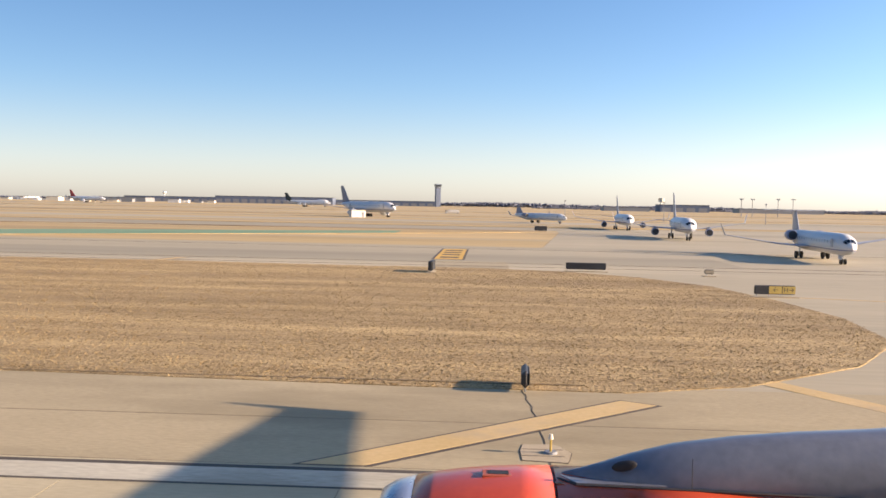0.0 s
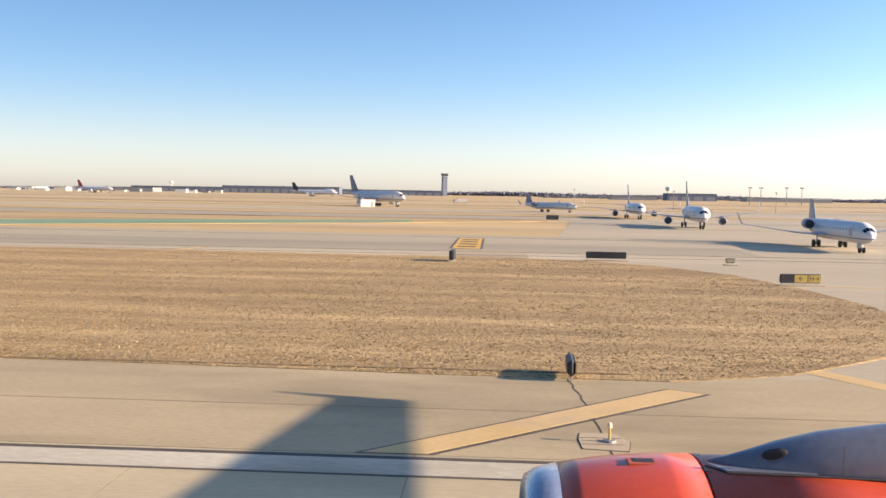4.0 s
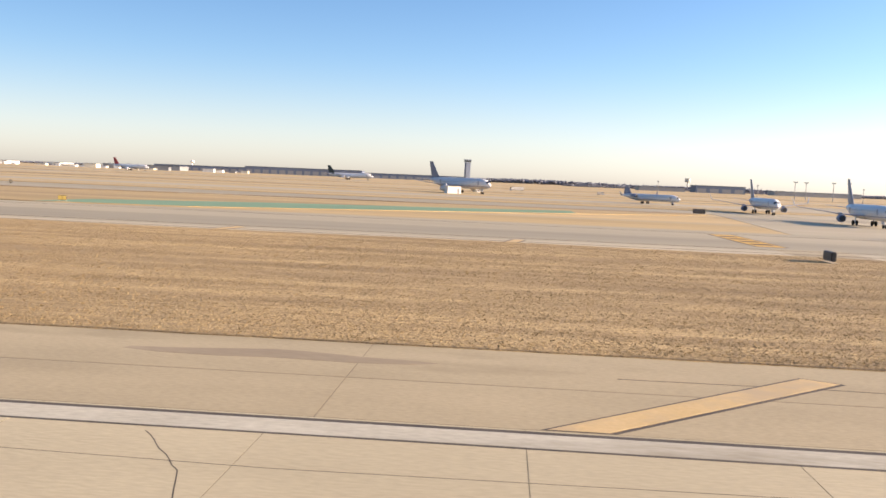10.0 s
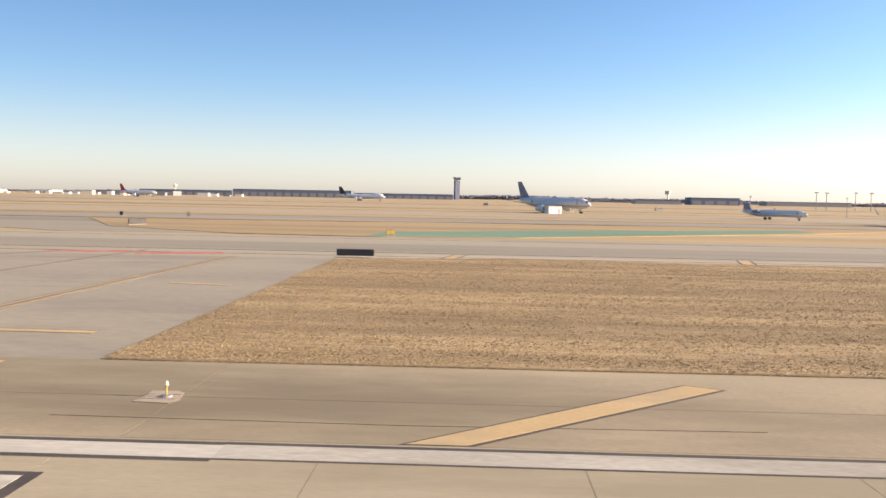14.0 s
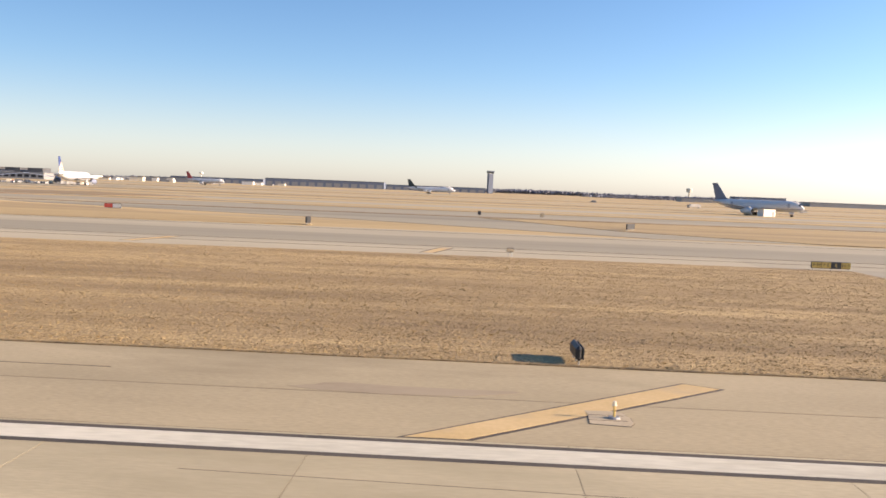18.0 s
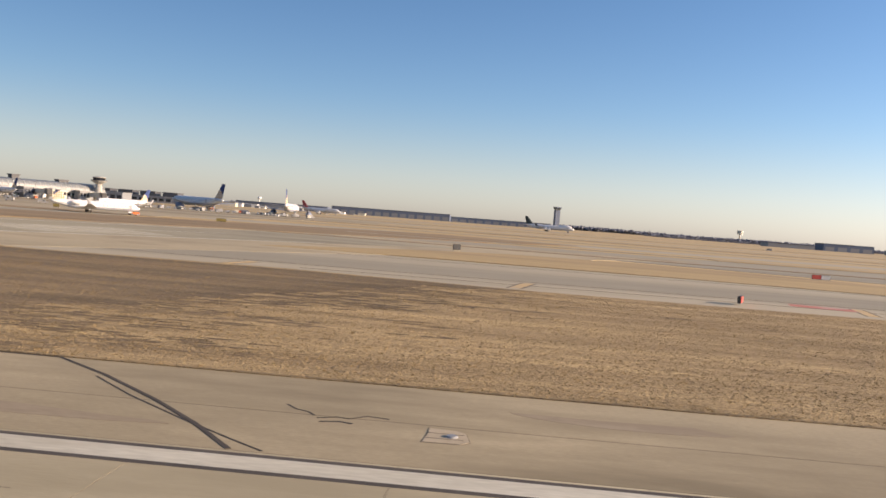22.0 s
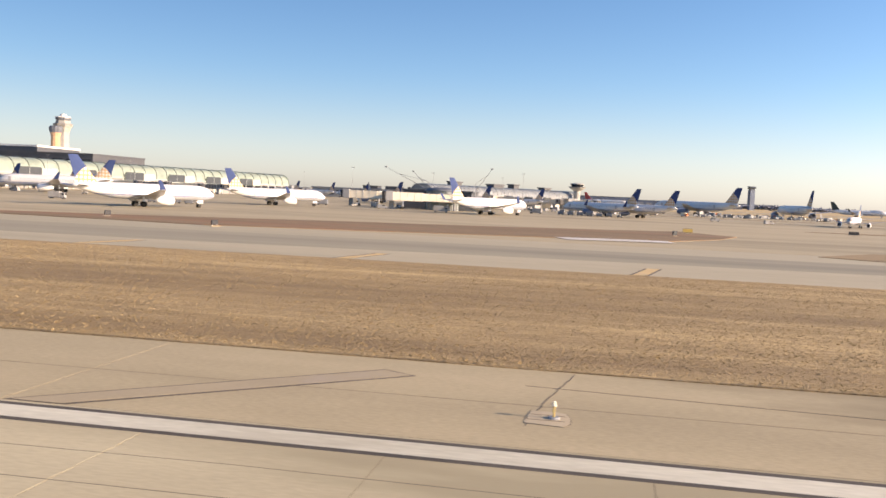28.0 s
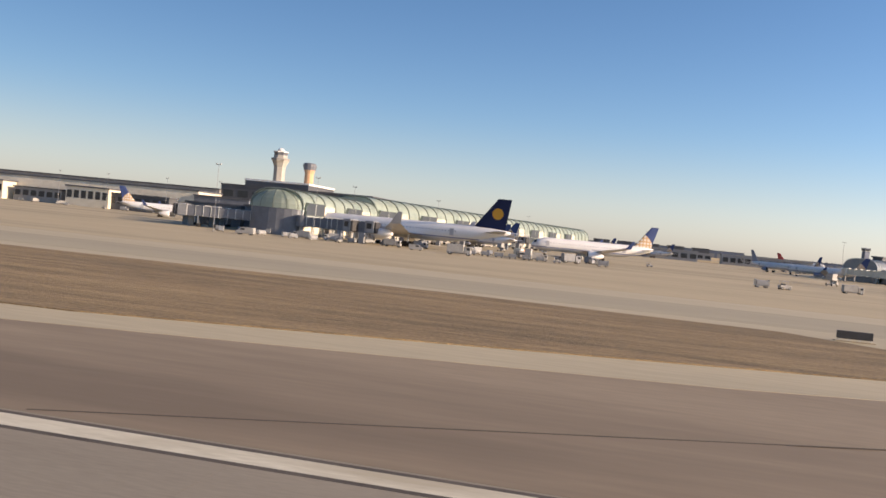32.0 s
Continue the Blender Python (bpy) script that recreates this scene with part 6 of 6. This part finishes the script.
def block(name, x0, x1, y0, y1, z1, wall, label, roof=None, floors=(), bays=0, turn=0.0, pane=None):
    """A plain building: wall body, roof slab, and rows of windows on the side towards the runway."""
    cx, cy = (x0 + x1) / 2, (y0 + y1) / 2
    root = thing(name, label, "building", pose(cx, cy, -0.05, 0, 0, turn), "terminal buildings")
    a, b = (x1 - x0) / 2, (y1 - y0) / 2
    w = part("wall", boxed(-a, a, -b, b, 0, z1), wall, root)
    part("roof", boxed(-a - 0.4, a + 0.4, -b - 0.4, b + 0.4, z1, z1 + max(0.5, z1 * 0.05)), roof or DARK_W, root)
    if bays:
        step = 2 * a / bays
        for z0, z2 in floors:
            win = part("window", boxed(-a + 0.15 * step, -a + 0.85 * step, -b - 0.06, -b + 0.05, z0, z2), pane or GLASS_D, w)
            for i in range(1, bays):
                share("window", win.data, w, Matrix.Translation((step * i, 0, 0)))
    return root


block("terminal_building", -806, -713, 480, 540, 18.6, DARK_W, "dark flat-roofed terminal building behind the concourse", floors=((6, 9), (12, 16)), bays=10)
block("roof_plant_house", -794, -754, 486, 530, 22.6, DARK_W, "dark plant house on the terminal roof", WHITE_W)
block("old_pier", -880, -736, 318, 340, 10.2, CREAM, "long old pier with pale panels and a dark roof", DARK_W, ((1.2, 4.0),), 9, 3.0)
block("gate_link", -737, -714, 321, 337, 8.6, BRIDGE_D, "dull dark gate building at the end of the old pier", floors=((3, 5.4),), bays=4, turn=3.0)
block("gate_house", -470, -450, 250, 262, 5.2, DARK_W, "dark gate house behind the jet bridges", floors=((2.6, 4.4),), bays=8)
block("low_wall_building", -460, -444, 243, 246, 1.8, WALL_M, "low grey blast wall on the apron")
for x, y, w in ((-560, 520, 60), (-490, 540, 50), (-640, 520, 40)):
    block("distant_terminal", x - w / 2, x + w / 2, y, y + 14, 5.6, GREY_M, "grey low terminal wing beyond the apron", GREY_M, ((1.6, 4.2),), 12)

block("distant_pier", -625, -505, 742, 760, 5.2, GREY_M, "long low grey pier far beyond the apron", GREY_M, ((1.4, 3.8),), 20)
for i in range(6):
    block("roof_plant_house", -620 + 20 * i, -607 + 20 * i, 744, 758, 9.0, DARK_W, "dark plant house on the far pier")
# glazed gate pavilion
pav = thing("gate_pavilion", "round glazed gate pavilion with a domed roof", "building", pose(-456.6, 240.0, 0))
part("drum", spun([(0, 4.6), (5.2, 4.6)], 0, 0, 24, False), PIER_G, pav).matrix_local = pose(0, 0, 0, 0, -90, 0)
part("dome", spun([(5.2, 4.9), (5.5, 4.9), (6.0, 4.0), (6.3, 2.0), (6.35, 0.1)], 0, 0, 24), BRIDGE_D, pav).matrix_local = pose(0, 0, 0, 0, -90, 0)
for i in range(16):
    a = 2 * math.pi * i / 16
    part("mullion", tube(bmesh.new(), (4.66 * math.cos(a), 4.66 * math.sin(a), 0), (4.66 * math.cos(a), 4.66 * math.sin(a), 5.2), 0.1, 0.1, 6), RIB_G, pav)
for z in (1.6, 3.2, 5.1):
    part("transom", spun([(z, 4.7), (z + 0.2, 4.7)], 0, 0, 24, False), RIB_G, pav).matrix_local = pose(0, 0, 0, 0, -90, 0)


def jet_bridge(x, y, deg, length, label="white jet bridge on steel legs", wall=None):
    """Rotunda, two telescoping tunnels, cab with canopy, drive column with wheels; runs along +x from the rotunda."""
    wall = wall or WHITE_W
    root = thing("jet_bridge", label, "bridge", pose(x, y, Z_A, 0, 0, deg), "jet bridges")
    part("rotunda", tube(bmesh.new(), (0, 0, 2.2), (0, 0, 4.6), 1.3, 1.3, 14), wall, root)
    part("rotunda_column", tube(bmesh.new(), (0, 0, 0), (0, 0, 2.2), 0.4, 0.4, 10), GREY_M, root)
    t1 = part("tunnel", boxed(1.0, length * 0.58, -0.85, 0.85, 2.4, 4.4), wall, root)
    t2 = part("tunnel", boxed(length * 0.5, length - 0.6, -1.0, 1.0, 2.3, 4.55), wall, root)
    for t, a, b, w in ((t1, 1.4, length * 0.5, 0.87), (t2, length * 0.52, length - 1.0, 1.02)):
        k = max(2, int((b - a) / 1.6))
        for i in range(k):
            u = a + (b - a) * i / k
            part("tunnel_rib", boxed(u, u + 0.12, -w - 0.06, w + 0.06, 2.28, 4.6), FRAME_W, t)
    cab = part("cab", boxed(length - 0.8, length + 1.3, -1.3, 1.3, 2.2, 4.8, 0.1), GREY_M, root)
    part("cab_window", boxed(length - 0.3, length + 0.8, -1.32, -1.29, 3.2, 4.3), GLASS_D, cab)
    part("canopy", boxed(length + 1.3, length + 1.8, -1.2, 1.2, 2.3, 4.6, 0.15), DARK, cab, "black folding canopy")
    col = part("drive_column", boxed(length * 0.8 - 0.15, length * 0.8 + 0.15, -0.9, 0.9, 0.7, 2.4), STEEL, root)
    for s in (-1, 1):
        part("drive_wheel", tube(bmesh.new(), (length * 0.8, s * 0.7 - 0.15, 0.4), (length * 0.8, s * 0.7 + 0.15, 0.4), 0.4, 0.4, 12), TYRE, col)
    st = part("stair", boxed(length - 1.6, length - 0.4, -2.0, -1.35, 0.0, 2.3), GREY_M, root)
    return root


b0 = jet_bridge(-452.5, 236.0, 205, 18.0, wall=CREAM)
for x, y, d in ((-628.0, 252.0, -15), (-621.0, 290.0, -15), (-614.0, 330.0, -15), (-607.0, 372.0, -15), (-495.0, 318.0, -35), (-480.0, 342.0, -35), (-462.0, 372.0, -35), (-447.0, 398.0, -35), (-430.0, 420.0, -40), (-470.0, 256.0, 190)):
    copy_thing(b0, pose(x, y, Z_A, 0, 0, d))

# shaded copy of the jet bridge: the darker wall colour holds the shade
b1 = jet_bridge(-632.5, 200.0, 6, 16.0, "jet bridge with the concourse's shade put into a dull grey wall", BRIDGE_D)
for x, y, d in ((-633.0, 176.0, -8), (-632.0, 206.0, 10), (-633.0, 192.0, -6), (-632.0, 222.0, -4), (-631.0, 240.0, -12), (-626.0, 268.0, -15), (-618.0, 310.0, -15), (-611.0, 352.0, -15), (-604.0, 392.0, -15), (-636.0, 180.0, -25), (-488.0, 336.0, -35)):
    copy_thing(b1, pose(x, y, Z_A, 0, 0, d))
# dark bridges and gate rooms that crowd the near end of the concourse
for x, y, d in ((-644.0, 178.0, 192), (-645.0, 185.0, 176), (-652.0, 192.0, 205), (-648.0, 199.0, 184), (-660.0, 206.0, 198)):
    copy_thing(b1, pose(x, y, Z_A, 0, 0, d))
for x0, x1, y0, y1, z, wall, lab, k in ((-676, -661, 205, 213, 5.2, BRIDGE_D, "dark gate room between jet bridges", 4), (-659, -650, 203, 210, 5.6, BRIDGE_D, "dark gate room between jet bridges", 3), (-786, -767, 309, 317, 7.6, CREAM, "pale gate room in front of the old pier", 6),
                                        (-838, -815, 309, 317, 7.2, CREAM, "pale gate room in front of the old pier", 7), (-776, -742, 311, 317.5, 6.2, DARK_W, "low dark gate room in front of the old pier", 9), (-812, -790, 312, 317.5, 5.4, WALL_M, "low grey gate room in front of the old pier", 6)):
    block("gate_room", x0, x1, y0, y1, z, wall, lab, DARK_W, ((z * 0.42, z * 0.82),), k)
block("elevated_roadway", -960, -806, 478, 492, 15.2, WALL_M, "long elevated roadway with a dark parapet behind the old pier", DARK_W, ((2.0, 11.0),), 22)
# plant houses, posts and gate rooms along the white ribbed pier
PIER_X, PIER_Y = math.cos(radians(58.5)), math.sin(radians(58.5))
for u, w, d, z in ((20, 5, 3.5, 9.6), (47, 7, 4, 9.4), (60, 3.5, 3.5, 9.9), (84, 5, 3.5, 9.2)):
    cx, cy = -484.5 + PIER_X * u, 344.4 + PIER_Y * u
    block("roof_plant_house", cx - w / 2, cx + w / 2, cy - d / 2, cy + d / 2, z, DARK_W, "dark plant house standing on the ribbed pier", turn=58.5)
for u in range(6, 104, 14):
    cx, cy = -484.5 + PIER_X * u + PIER_Y * 9.5, 344.4 + PIER_Y * u - PIER_X * 9.5
    block("gate_room", cx - 3.5, cx + 3.5, cy - 2.5, cy + 2.5, 4.6, (GREY_M, CREAM, BRIDGE_D)[u % 3], "small gate room along the ribbed pier", GREY_M, ((2.2, 3.8),), 4, 58.5)
# slender booms with floodlights that rise from the round pavilion
for a, b in (((-460.8, 240.0, 5.6), (-473.0, 240.4, 11.4)), ((-447.8, 242.0, 5.6), (-443.4, 242.2, 11.9)), ((-461.0, 246.0, 5.2), (-466.5, 246.4, 10.6))):
    root = thing("floodlight_boom", "slanting grey floodlight boom beside the gate pavilion", "light", pose(a[0], a[1], 0), "floodlight booms")
    tip = (b[0] - a[0], b[1] - a[1], b[2])
    part("post", tube(bmesh.new(), (0, 0, -0.02), (0, 0, a[2]), 0.22, 0.16, 8), GREY_M, root)
    part("boom", tube(bmesh.new(), (0, 0, a[2]), tip, 0.09, 0.05, 8), GREY_M, root)
    part("stay", tube(bmesh.new(), (0, 0, a[2] + 2.2), tuple(c * 0.7 + e * 0.3 for c, e in zip(tip, (0, 0, a[2]))), 0.04, 0.04, 6), STEEL, root)
    part("stay_post", tube(bmesh.new(), (0, 0, a[2]), (0, 0, a[2] + 2.2), 0.09, 0.06, 6), GREY_M, root)
    part("floodlight", boxed(tip[0] - 0.35, tip[0] + 0.35, tip[1] - 0.2, tip[1] + 0.2, tip[2] - 0.15, tip[2] + 0.2, 0.04), GREY_M, root)
# control towers
def tower(x, y, top, shaft_r, cab_r, wall, label, mast=True):
    root = thing("control_tower", label, "tower", pose(x, y, -0.05))
    prof = [(0, shaft_r * 1.1), (top * 0.55, shaft_r * 0.95), (top * 0.68, shaft_r), (top * 0.78, cab_r * 0.98), (top * 0.80, cab_r * 1.04), (top * 0.815, cab_r * 1.04)]
    part("shaft", spun(prof, 0, 0, 16, False), wall, root).matrix_local = pose(0, 0, 0, 0, -90, 0)
    part("deck", spun([(top * 0.815, cab_r * 1.12), (top * 0.835, cab_r * 1.12)], 0, 0, 16, False), DARK_W, root).matrix_local = pose(0, 0, 0, 0, -90, 0)
    part("cab", spun([(top * 0.835, cab_r * 0.74), (top * 0.92, cab_r * 0.86)], 0, 0, 12, False), GLASS_D, root, "dark raked cab glazing").matrix_local = pose(0, 0, 0, 0, -90, 0)
    part("cab_roof", spun([(top * 0.92, cab_r * 0.92), (top * 0.945, cab_r * 0.92), (top * 0.97, cab_r * 0.45)], 0, 0, 12, False), wall, root).matrix_local = pose(0, 0, 0, 0, -90, 0)
    if mast:
        part("radome", spun([(top * 0.965, cab_r * 0.3), (top * 0.985, cab_r * 0.33), (top, cab_r * 0.1)], 0, 0, 10), WHITE_W, root).matrix_local = pose(0, 0, 0, 0, -90, 0)
    return root


big = thing("control_tower", "tall flared concrete control tower with white cap", "tower", pose(-838.8, 638.6, -0.05))
UP = pose(0, 0, 0, 0, -90, 0)
part("shaft", spun([(0, 5.2), (38, 4.7), (40.5, 4.9), (43.5, 6.0), (45.6, 7.3)], 0, 0, 8, False), TOWER_C, big).matrix_local = UP
part("deck", spun([(45.6, 7.5), (47.0, 7.6), (47.4, 7.0)], 0, 0, 8, False), WALL_M, big).matrix_local = UP
part("service_floor", spun([(47.4, 5.6), (49.6, 5.6)], 0, 0, 8, False), TOWER_C, big).matrix_local = UP
part("cab", spun([(49.6, 5.2), (51.8, 5.9)], 0, 0, 8, False), BRIDGE_D, big, "dark raked cab glazing").matrix_local = UP
part("cab_roof", spun([(51.8, 6.1), (52.5, 6.1), (52.9, 3.6)], 0, 0, 8, False), WHITE_W, big).matrix_local = UP
part("radome", spun([(52.9, 2.4), (54.0, 2.6), (54.9, 1.6), (55.2, 0.1)], 0, 0, 12), WHITE_W, big).matrix_local = UP
small = thing("control_tower", "shorter terracotta tower with a dark flared top", "tower", pose(-771.5, 530.0, -0.05))
part("shaft", spun([(0, 3.1), (31.5, 2.9), (34.0, 3.5)], 0, 0, 12, False), TOWER_T, small).matrix_local = UP
part("head", spun([(34.0, 3.7), (36.2, 4.3), (37.6, 4.3), (38.4, 3.4), (38.6, 0.2)], 0, 0, 12, False), BRIDGE_D, small, "dark flared head").matrix_local = UP
tower(-425.7, 424.0, 13.0, 1.6, 3.6, TOWER_C, "small round ramp control tower on a pier", False)
ft = thing("distant_control_tower", "dark slender control tower far across the field", "tower", pose(-110.5, 1945, -0.05, 0, 0, 20))
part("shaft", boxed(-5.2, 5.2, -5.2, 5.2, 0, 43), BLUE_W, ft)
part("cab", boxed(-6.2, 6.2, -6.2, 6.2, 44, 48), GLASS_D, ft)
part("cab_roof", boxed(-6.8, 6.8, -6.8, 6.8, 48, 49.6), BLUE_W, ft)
part("neck", boxed(-4.6, 4.6, -4.6, 4.6, 43, 44), WHITE_W, ft)

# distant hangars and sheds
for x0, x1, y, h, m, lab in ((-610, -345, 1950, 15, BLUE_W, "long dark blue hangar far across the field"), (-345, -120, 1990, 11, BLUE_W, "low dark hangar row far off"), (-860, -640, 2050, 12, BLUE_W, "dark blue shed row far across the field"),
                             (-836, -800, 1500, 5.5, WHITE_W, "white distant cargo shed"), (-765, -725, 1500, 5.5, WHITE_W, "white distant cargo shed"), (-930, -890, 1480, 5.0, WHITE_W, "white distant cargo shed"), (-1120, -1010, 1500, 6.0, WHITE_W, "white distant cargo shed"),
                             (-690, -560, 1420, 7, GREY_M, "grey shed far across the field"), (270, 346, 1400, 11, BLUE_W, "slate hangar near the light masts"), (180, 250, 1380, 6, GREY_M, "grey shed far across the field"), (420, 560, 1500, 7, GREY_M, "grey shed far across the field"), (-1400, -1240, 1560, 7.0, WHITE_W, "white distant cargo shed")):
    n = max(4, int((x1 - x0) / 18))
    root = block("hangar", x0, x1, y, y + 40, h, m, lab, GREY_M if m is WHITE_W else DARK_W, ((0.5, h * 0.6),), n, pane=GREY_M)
for i in range(64):
    x, y = -1500 + i * 16.5 + rnd.uniform(-8, 8), 1180 + rnd.uniform(0, 300)
    w, h = rnd.uniform(5, 18), rnd.uniform(2.2, 7.0) * (1.25 if x < -900 else 0.8)
    block("distant_shed", x, x + w, y, y + 10, h, rnd.choice((WHITE_W, GREY_M, CREAM, WHITE_W)), "small pale shed on the skyline", GREY_M)
wt = thing("water_tower", "pale water tower on the skyline", "tower", pose(-930, 2500, -0.05))
part("stem", tube(bmesh.new(), (0, 0, 0), (0, 0, 22), 1.6, 1.3, 10), WHITE_W, wt)
tank = bmesh.new()
bmesh.ops.create_icosphere(tank, subdivisions=2, radius=6.0)
bmesh.ops.transform(tank, matrix=Matrix.Translation((0, 0, 25)) @ Matrix.Diagonal((1, 1, 0.75, 1)), verts=tank.verts)
part("tank", tank, WHITE_W, wt)
g2 = thing("water_tower", "pale water tower over the far trees", "tower", pose(640, 3300, -0.05))
part("stem", tube(bmesh.new(), (0, 0, 0), (0, 0, 30), 3.2, 2.8, 10), CREAM, g2)
part("tank", tube(bmesh.new(), (0, 0, 30), (0, 0, 44), 10, 11, 14), CREAM, g2)


def mast(x, y, h, label="slender apron light mast"):
    root = thing("light_mast", label, "light", pose(x, y, -0.05), "light masts")
    part("pole", tube(bmesh.new(), (0, 0, 0), (0, 0, h), 0.06, 0.04, 8), GREY_M, root)
    part("lamp_frame", boxed(-0.5, 0.5, -0.06, 0.06, h - 0.05, h + 0.05), GREY_M, root)
    for s in (-0.4, 0.4):
        part("floodlight", boxed(s - 0.12, s + 0.12, -0.2, 0.06, h + 0.03, h + 0.22, 0.02), GREY_M, root)
    return root


m0 = mast(-620, 246, 12.5)
for x, y in ((-612, 290), (-605, 335), (-630, 200), (-628, 170), (-640, 150), (-500, 300), (-478, 335), (-455, 370), (-560, 420), (-690, 250), (-715, 262), (-742, 270), (-768, 280), (-440, 300)):
    copy_thing(m0, pose(x, y, -0.05))


def high_mast(x, y, h):
    root = thing("high_mast", "tall steel light mast with a square head, far off", "light", pose(x, y, -0.05), "high masts")
    part("pole", tube(bmesh.new(), (0, 0, 0), (0, 0, h), 0.34, 0.26, 8), GREY_M, root)
    part("head", boxed(-1.5, 1.5, -0.5, 0.5, h - 0.15, h + 0.15), GREY_M, root)
    for s in (-1.0, 0, 1.0):
        part("floodlight", boxed(s - 0.3, s + 0.3, -0.6, -0.1, h - 0.8, h - 0.15), GREY_M, root)
    return root


hm = high_mast(193, 684, 13.4)
for x, y in ((203, 690), (214, 664), (223.5, 660)):
    copy_thing(hm, pose(x, y, -0.05))
for x, y in ((60, 305), (92, 298), (26, 300)):
    root = thing("marker_post", "thin grey post in the far grass", "post", pose(x, y, -0.05), "marker posts")
    part("post", tube(bmesh.new(), (0, 0, 0), (0, 0, 6.5), 0.1, 0.07, 6), GREY_M, root)
    part("head", boxed(-0.25, 0.25, -0.2, 0.2, 6.4, 6.8), GREY_M, root)


# ---- the wooded skyline ----
def woods(name, x0, x1, y0, y1, count, low, high, seed):
    """Far leafless woods: many small ragged crowns on short trunks, joined."""
    g = np.random.default_rng(seed)
    unit = np.array([(0, 0, 1), (1, 0, 0), (0, 1, 0), (-1, 0, 0), (0, -1, 0), (0, 0, -0.6)], float)
    faces = np.array([(0, 1, 2), (0, 2, 3), (0, 3, 4), (0, 4, 1), (5, 2, 1), (5, 3, 2), (5, 4, 3), (5, 1, 4)])
    vs, fs = [], []
    swell = lambda x: 0.72 + 0.28 * np.sin(x * 0.0061 + seed) * np.sin(x * 0.0023 + 2 * seed)
    row = int((x1 - x0) / (0.55 * low))
    for i in range(count + row):
        x, y = (g.uniform(x0, x1), g.uniform(y0, y1)) if i < count else (x0 + (x1 - x0) * (i - count) / row, y0 + g.uniform(-6, 6))
        h = g.uniform(low, high) * swell(x)
        for j in range(5):
            r = h * g.uniform(0.24, 0.36)
            c = np.array((x + g.normal(0, h * 0.3), y + g.normal(0, h * 0.2), h * g.uniform(0.2, 0.62)))
            p = unit * (r * g.uniform(0.7, 1.4), r, r * g.uniform(0.7, 1.2)) * g.uniform(0.7, 1.3, (6, 1)) + c
            p[:, 2] = np.maximum(p[:, 2], -0.05)
            fs.append(faces + 6 * len(vs))
            vs.append(p)
    me = bpy.data.meshes.new(name)
    me.from_pydata(np.concatenate(vs).tolist(), [], np.concatenate(fs).tolist())
    me.polygons.foreach_set("use_smooth", [True] * len(me.polygons))
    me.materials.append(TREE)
    return tagged(new(name, me), "dark band of leafless woods along the horizon", "woods", kind="stuff")


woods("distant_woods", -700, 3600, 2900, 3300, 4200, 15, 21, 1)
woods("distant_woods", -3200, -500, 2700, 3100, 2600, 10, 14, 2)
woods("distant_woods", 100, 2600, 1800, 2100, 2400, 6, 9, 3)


# ---- dry grass standing on the belts ----
def straw(name, outline, z, count, seed, tall=0.03):
    """Many small tufts of dry blades inside an outline."""
    g = np.random.default_rng(seed)
    xs, ys = [p[0] for p in outline], [p[1] for p in outline]
    px, py = g.uniform(min(xs), max(xs), count), min(ys) + (max(ys) - min(ys)) * g.uniform(0, 1, count) ** 1.35
    inside = np.zeros(count, bool)
    for (ax, ay), (bx, by) in zip(outline, outline[1:] + outline[:1]):
        if ay != by:
            hit = ((ay > py) != (by > py)) & (px < (bx - ax) * (py - ay) / (by - ay) + ax)
            inside ^= hit
    clump = np.sin(px * 0.31 + 2.3 * np.sin(py * 0.47 + px * 0.05)) * np.sin(py * 1.37 + 2.1 * np.sin(px * 0.23 + py * 0.61) + px * 0.11) + g.normal(0, 0.7, count)
    keep = inside & (clump > -0.5)
    px, py = px[keep], py[keep]
    k = len(px)
    vs = np.zeros((k, 2, 3, 3))
    for j in range(2):
        a = g.uniform(0, math.pi, k)
        w, h = g.uniform(0.014, 0.036, k), tall * g.uniform(0.4, 1.25, k)
        ox, oy = g.normal(0, 0.05, k), g.normal(0, 0.05, k)
        dx, dy = np.cos(a) * w, np.sin(a) * w
        vs[:, j, 0] = np.stack([px + ox - dx, py + oy - dy, np.full(k, z)], -1)
        vs[:, j, 1] = np.stack([px + ox + dx, py + oy + dy, np.full(k, z)], -1)
        vs[:, j, 2] = np.stack([px + ox + g.normal(0, 0.06, k), py + oy + g.normal(0, 0.06, k), z + h], -1)
    me = bpy.data.meshes.new(name)
    flat = vs.reshape(-1, 3)
    me.vertices.add(len(flat))
    me.vertices.foreach_set("co", flat.ravel())
    me.loops.add(len(flat))
    me.loops.foreach_set("vertex_index", np.arange(len(flat)))
    me.polygons.add(len(flat) // 3)
    me.polygons.foreach_set("loop_start", np.arange(0, len(flat), 3))
    me.update(calc_edges=True)
    me.materials.append(BLADE)
    return tagged(new(name, me), "short tufts of dry straw-coloured grass", "grass", kind="stuff")


straw("dry_grass", BELT_A, 0.011, 170000, 11)
straw("dry_grass", BELT_B, 0.011, 320000, 12)
straw("dry_grass", BELT_C, 0.011, 180000, 13)
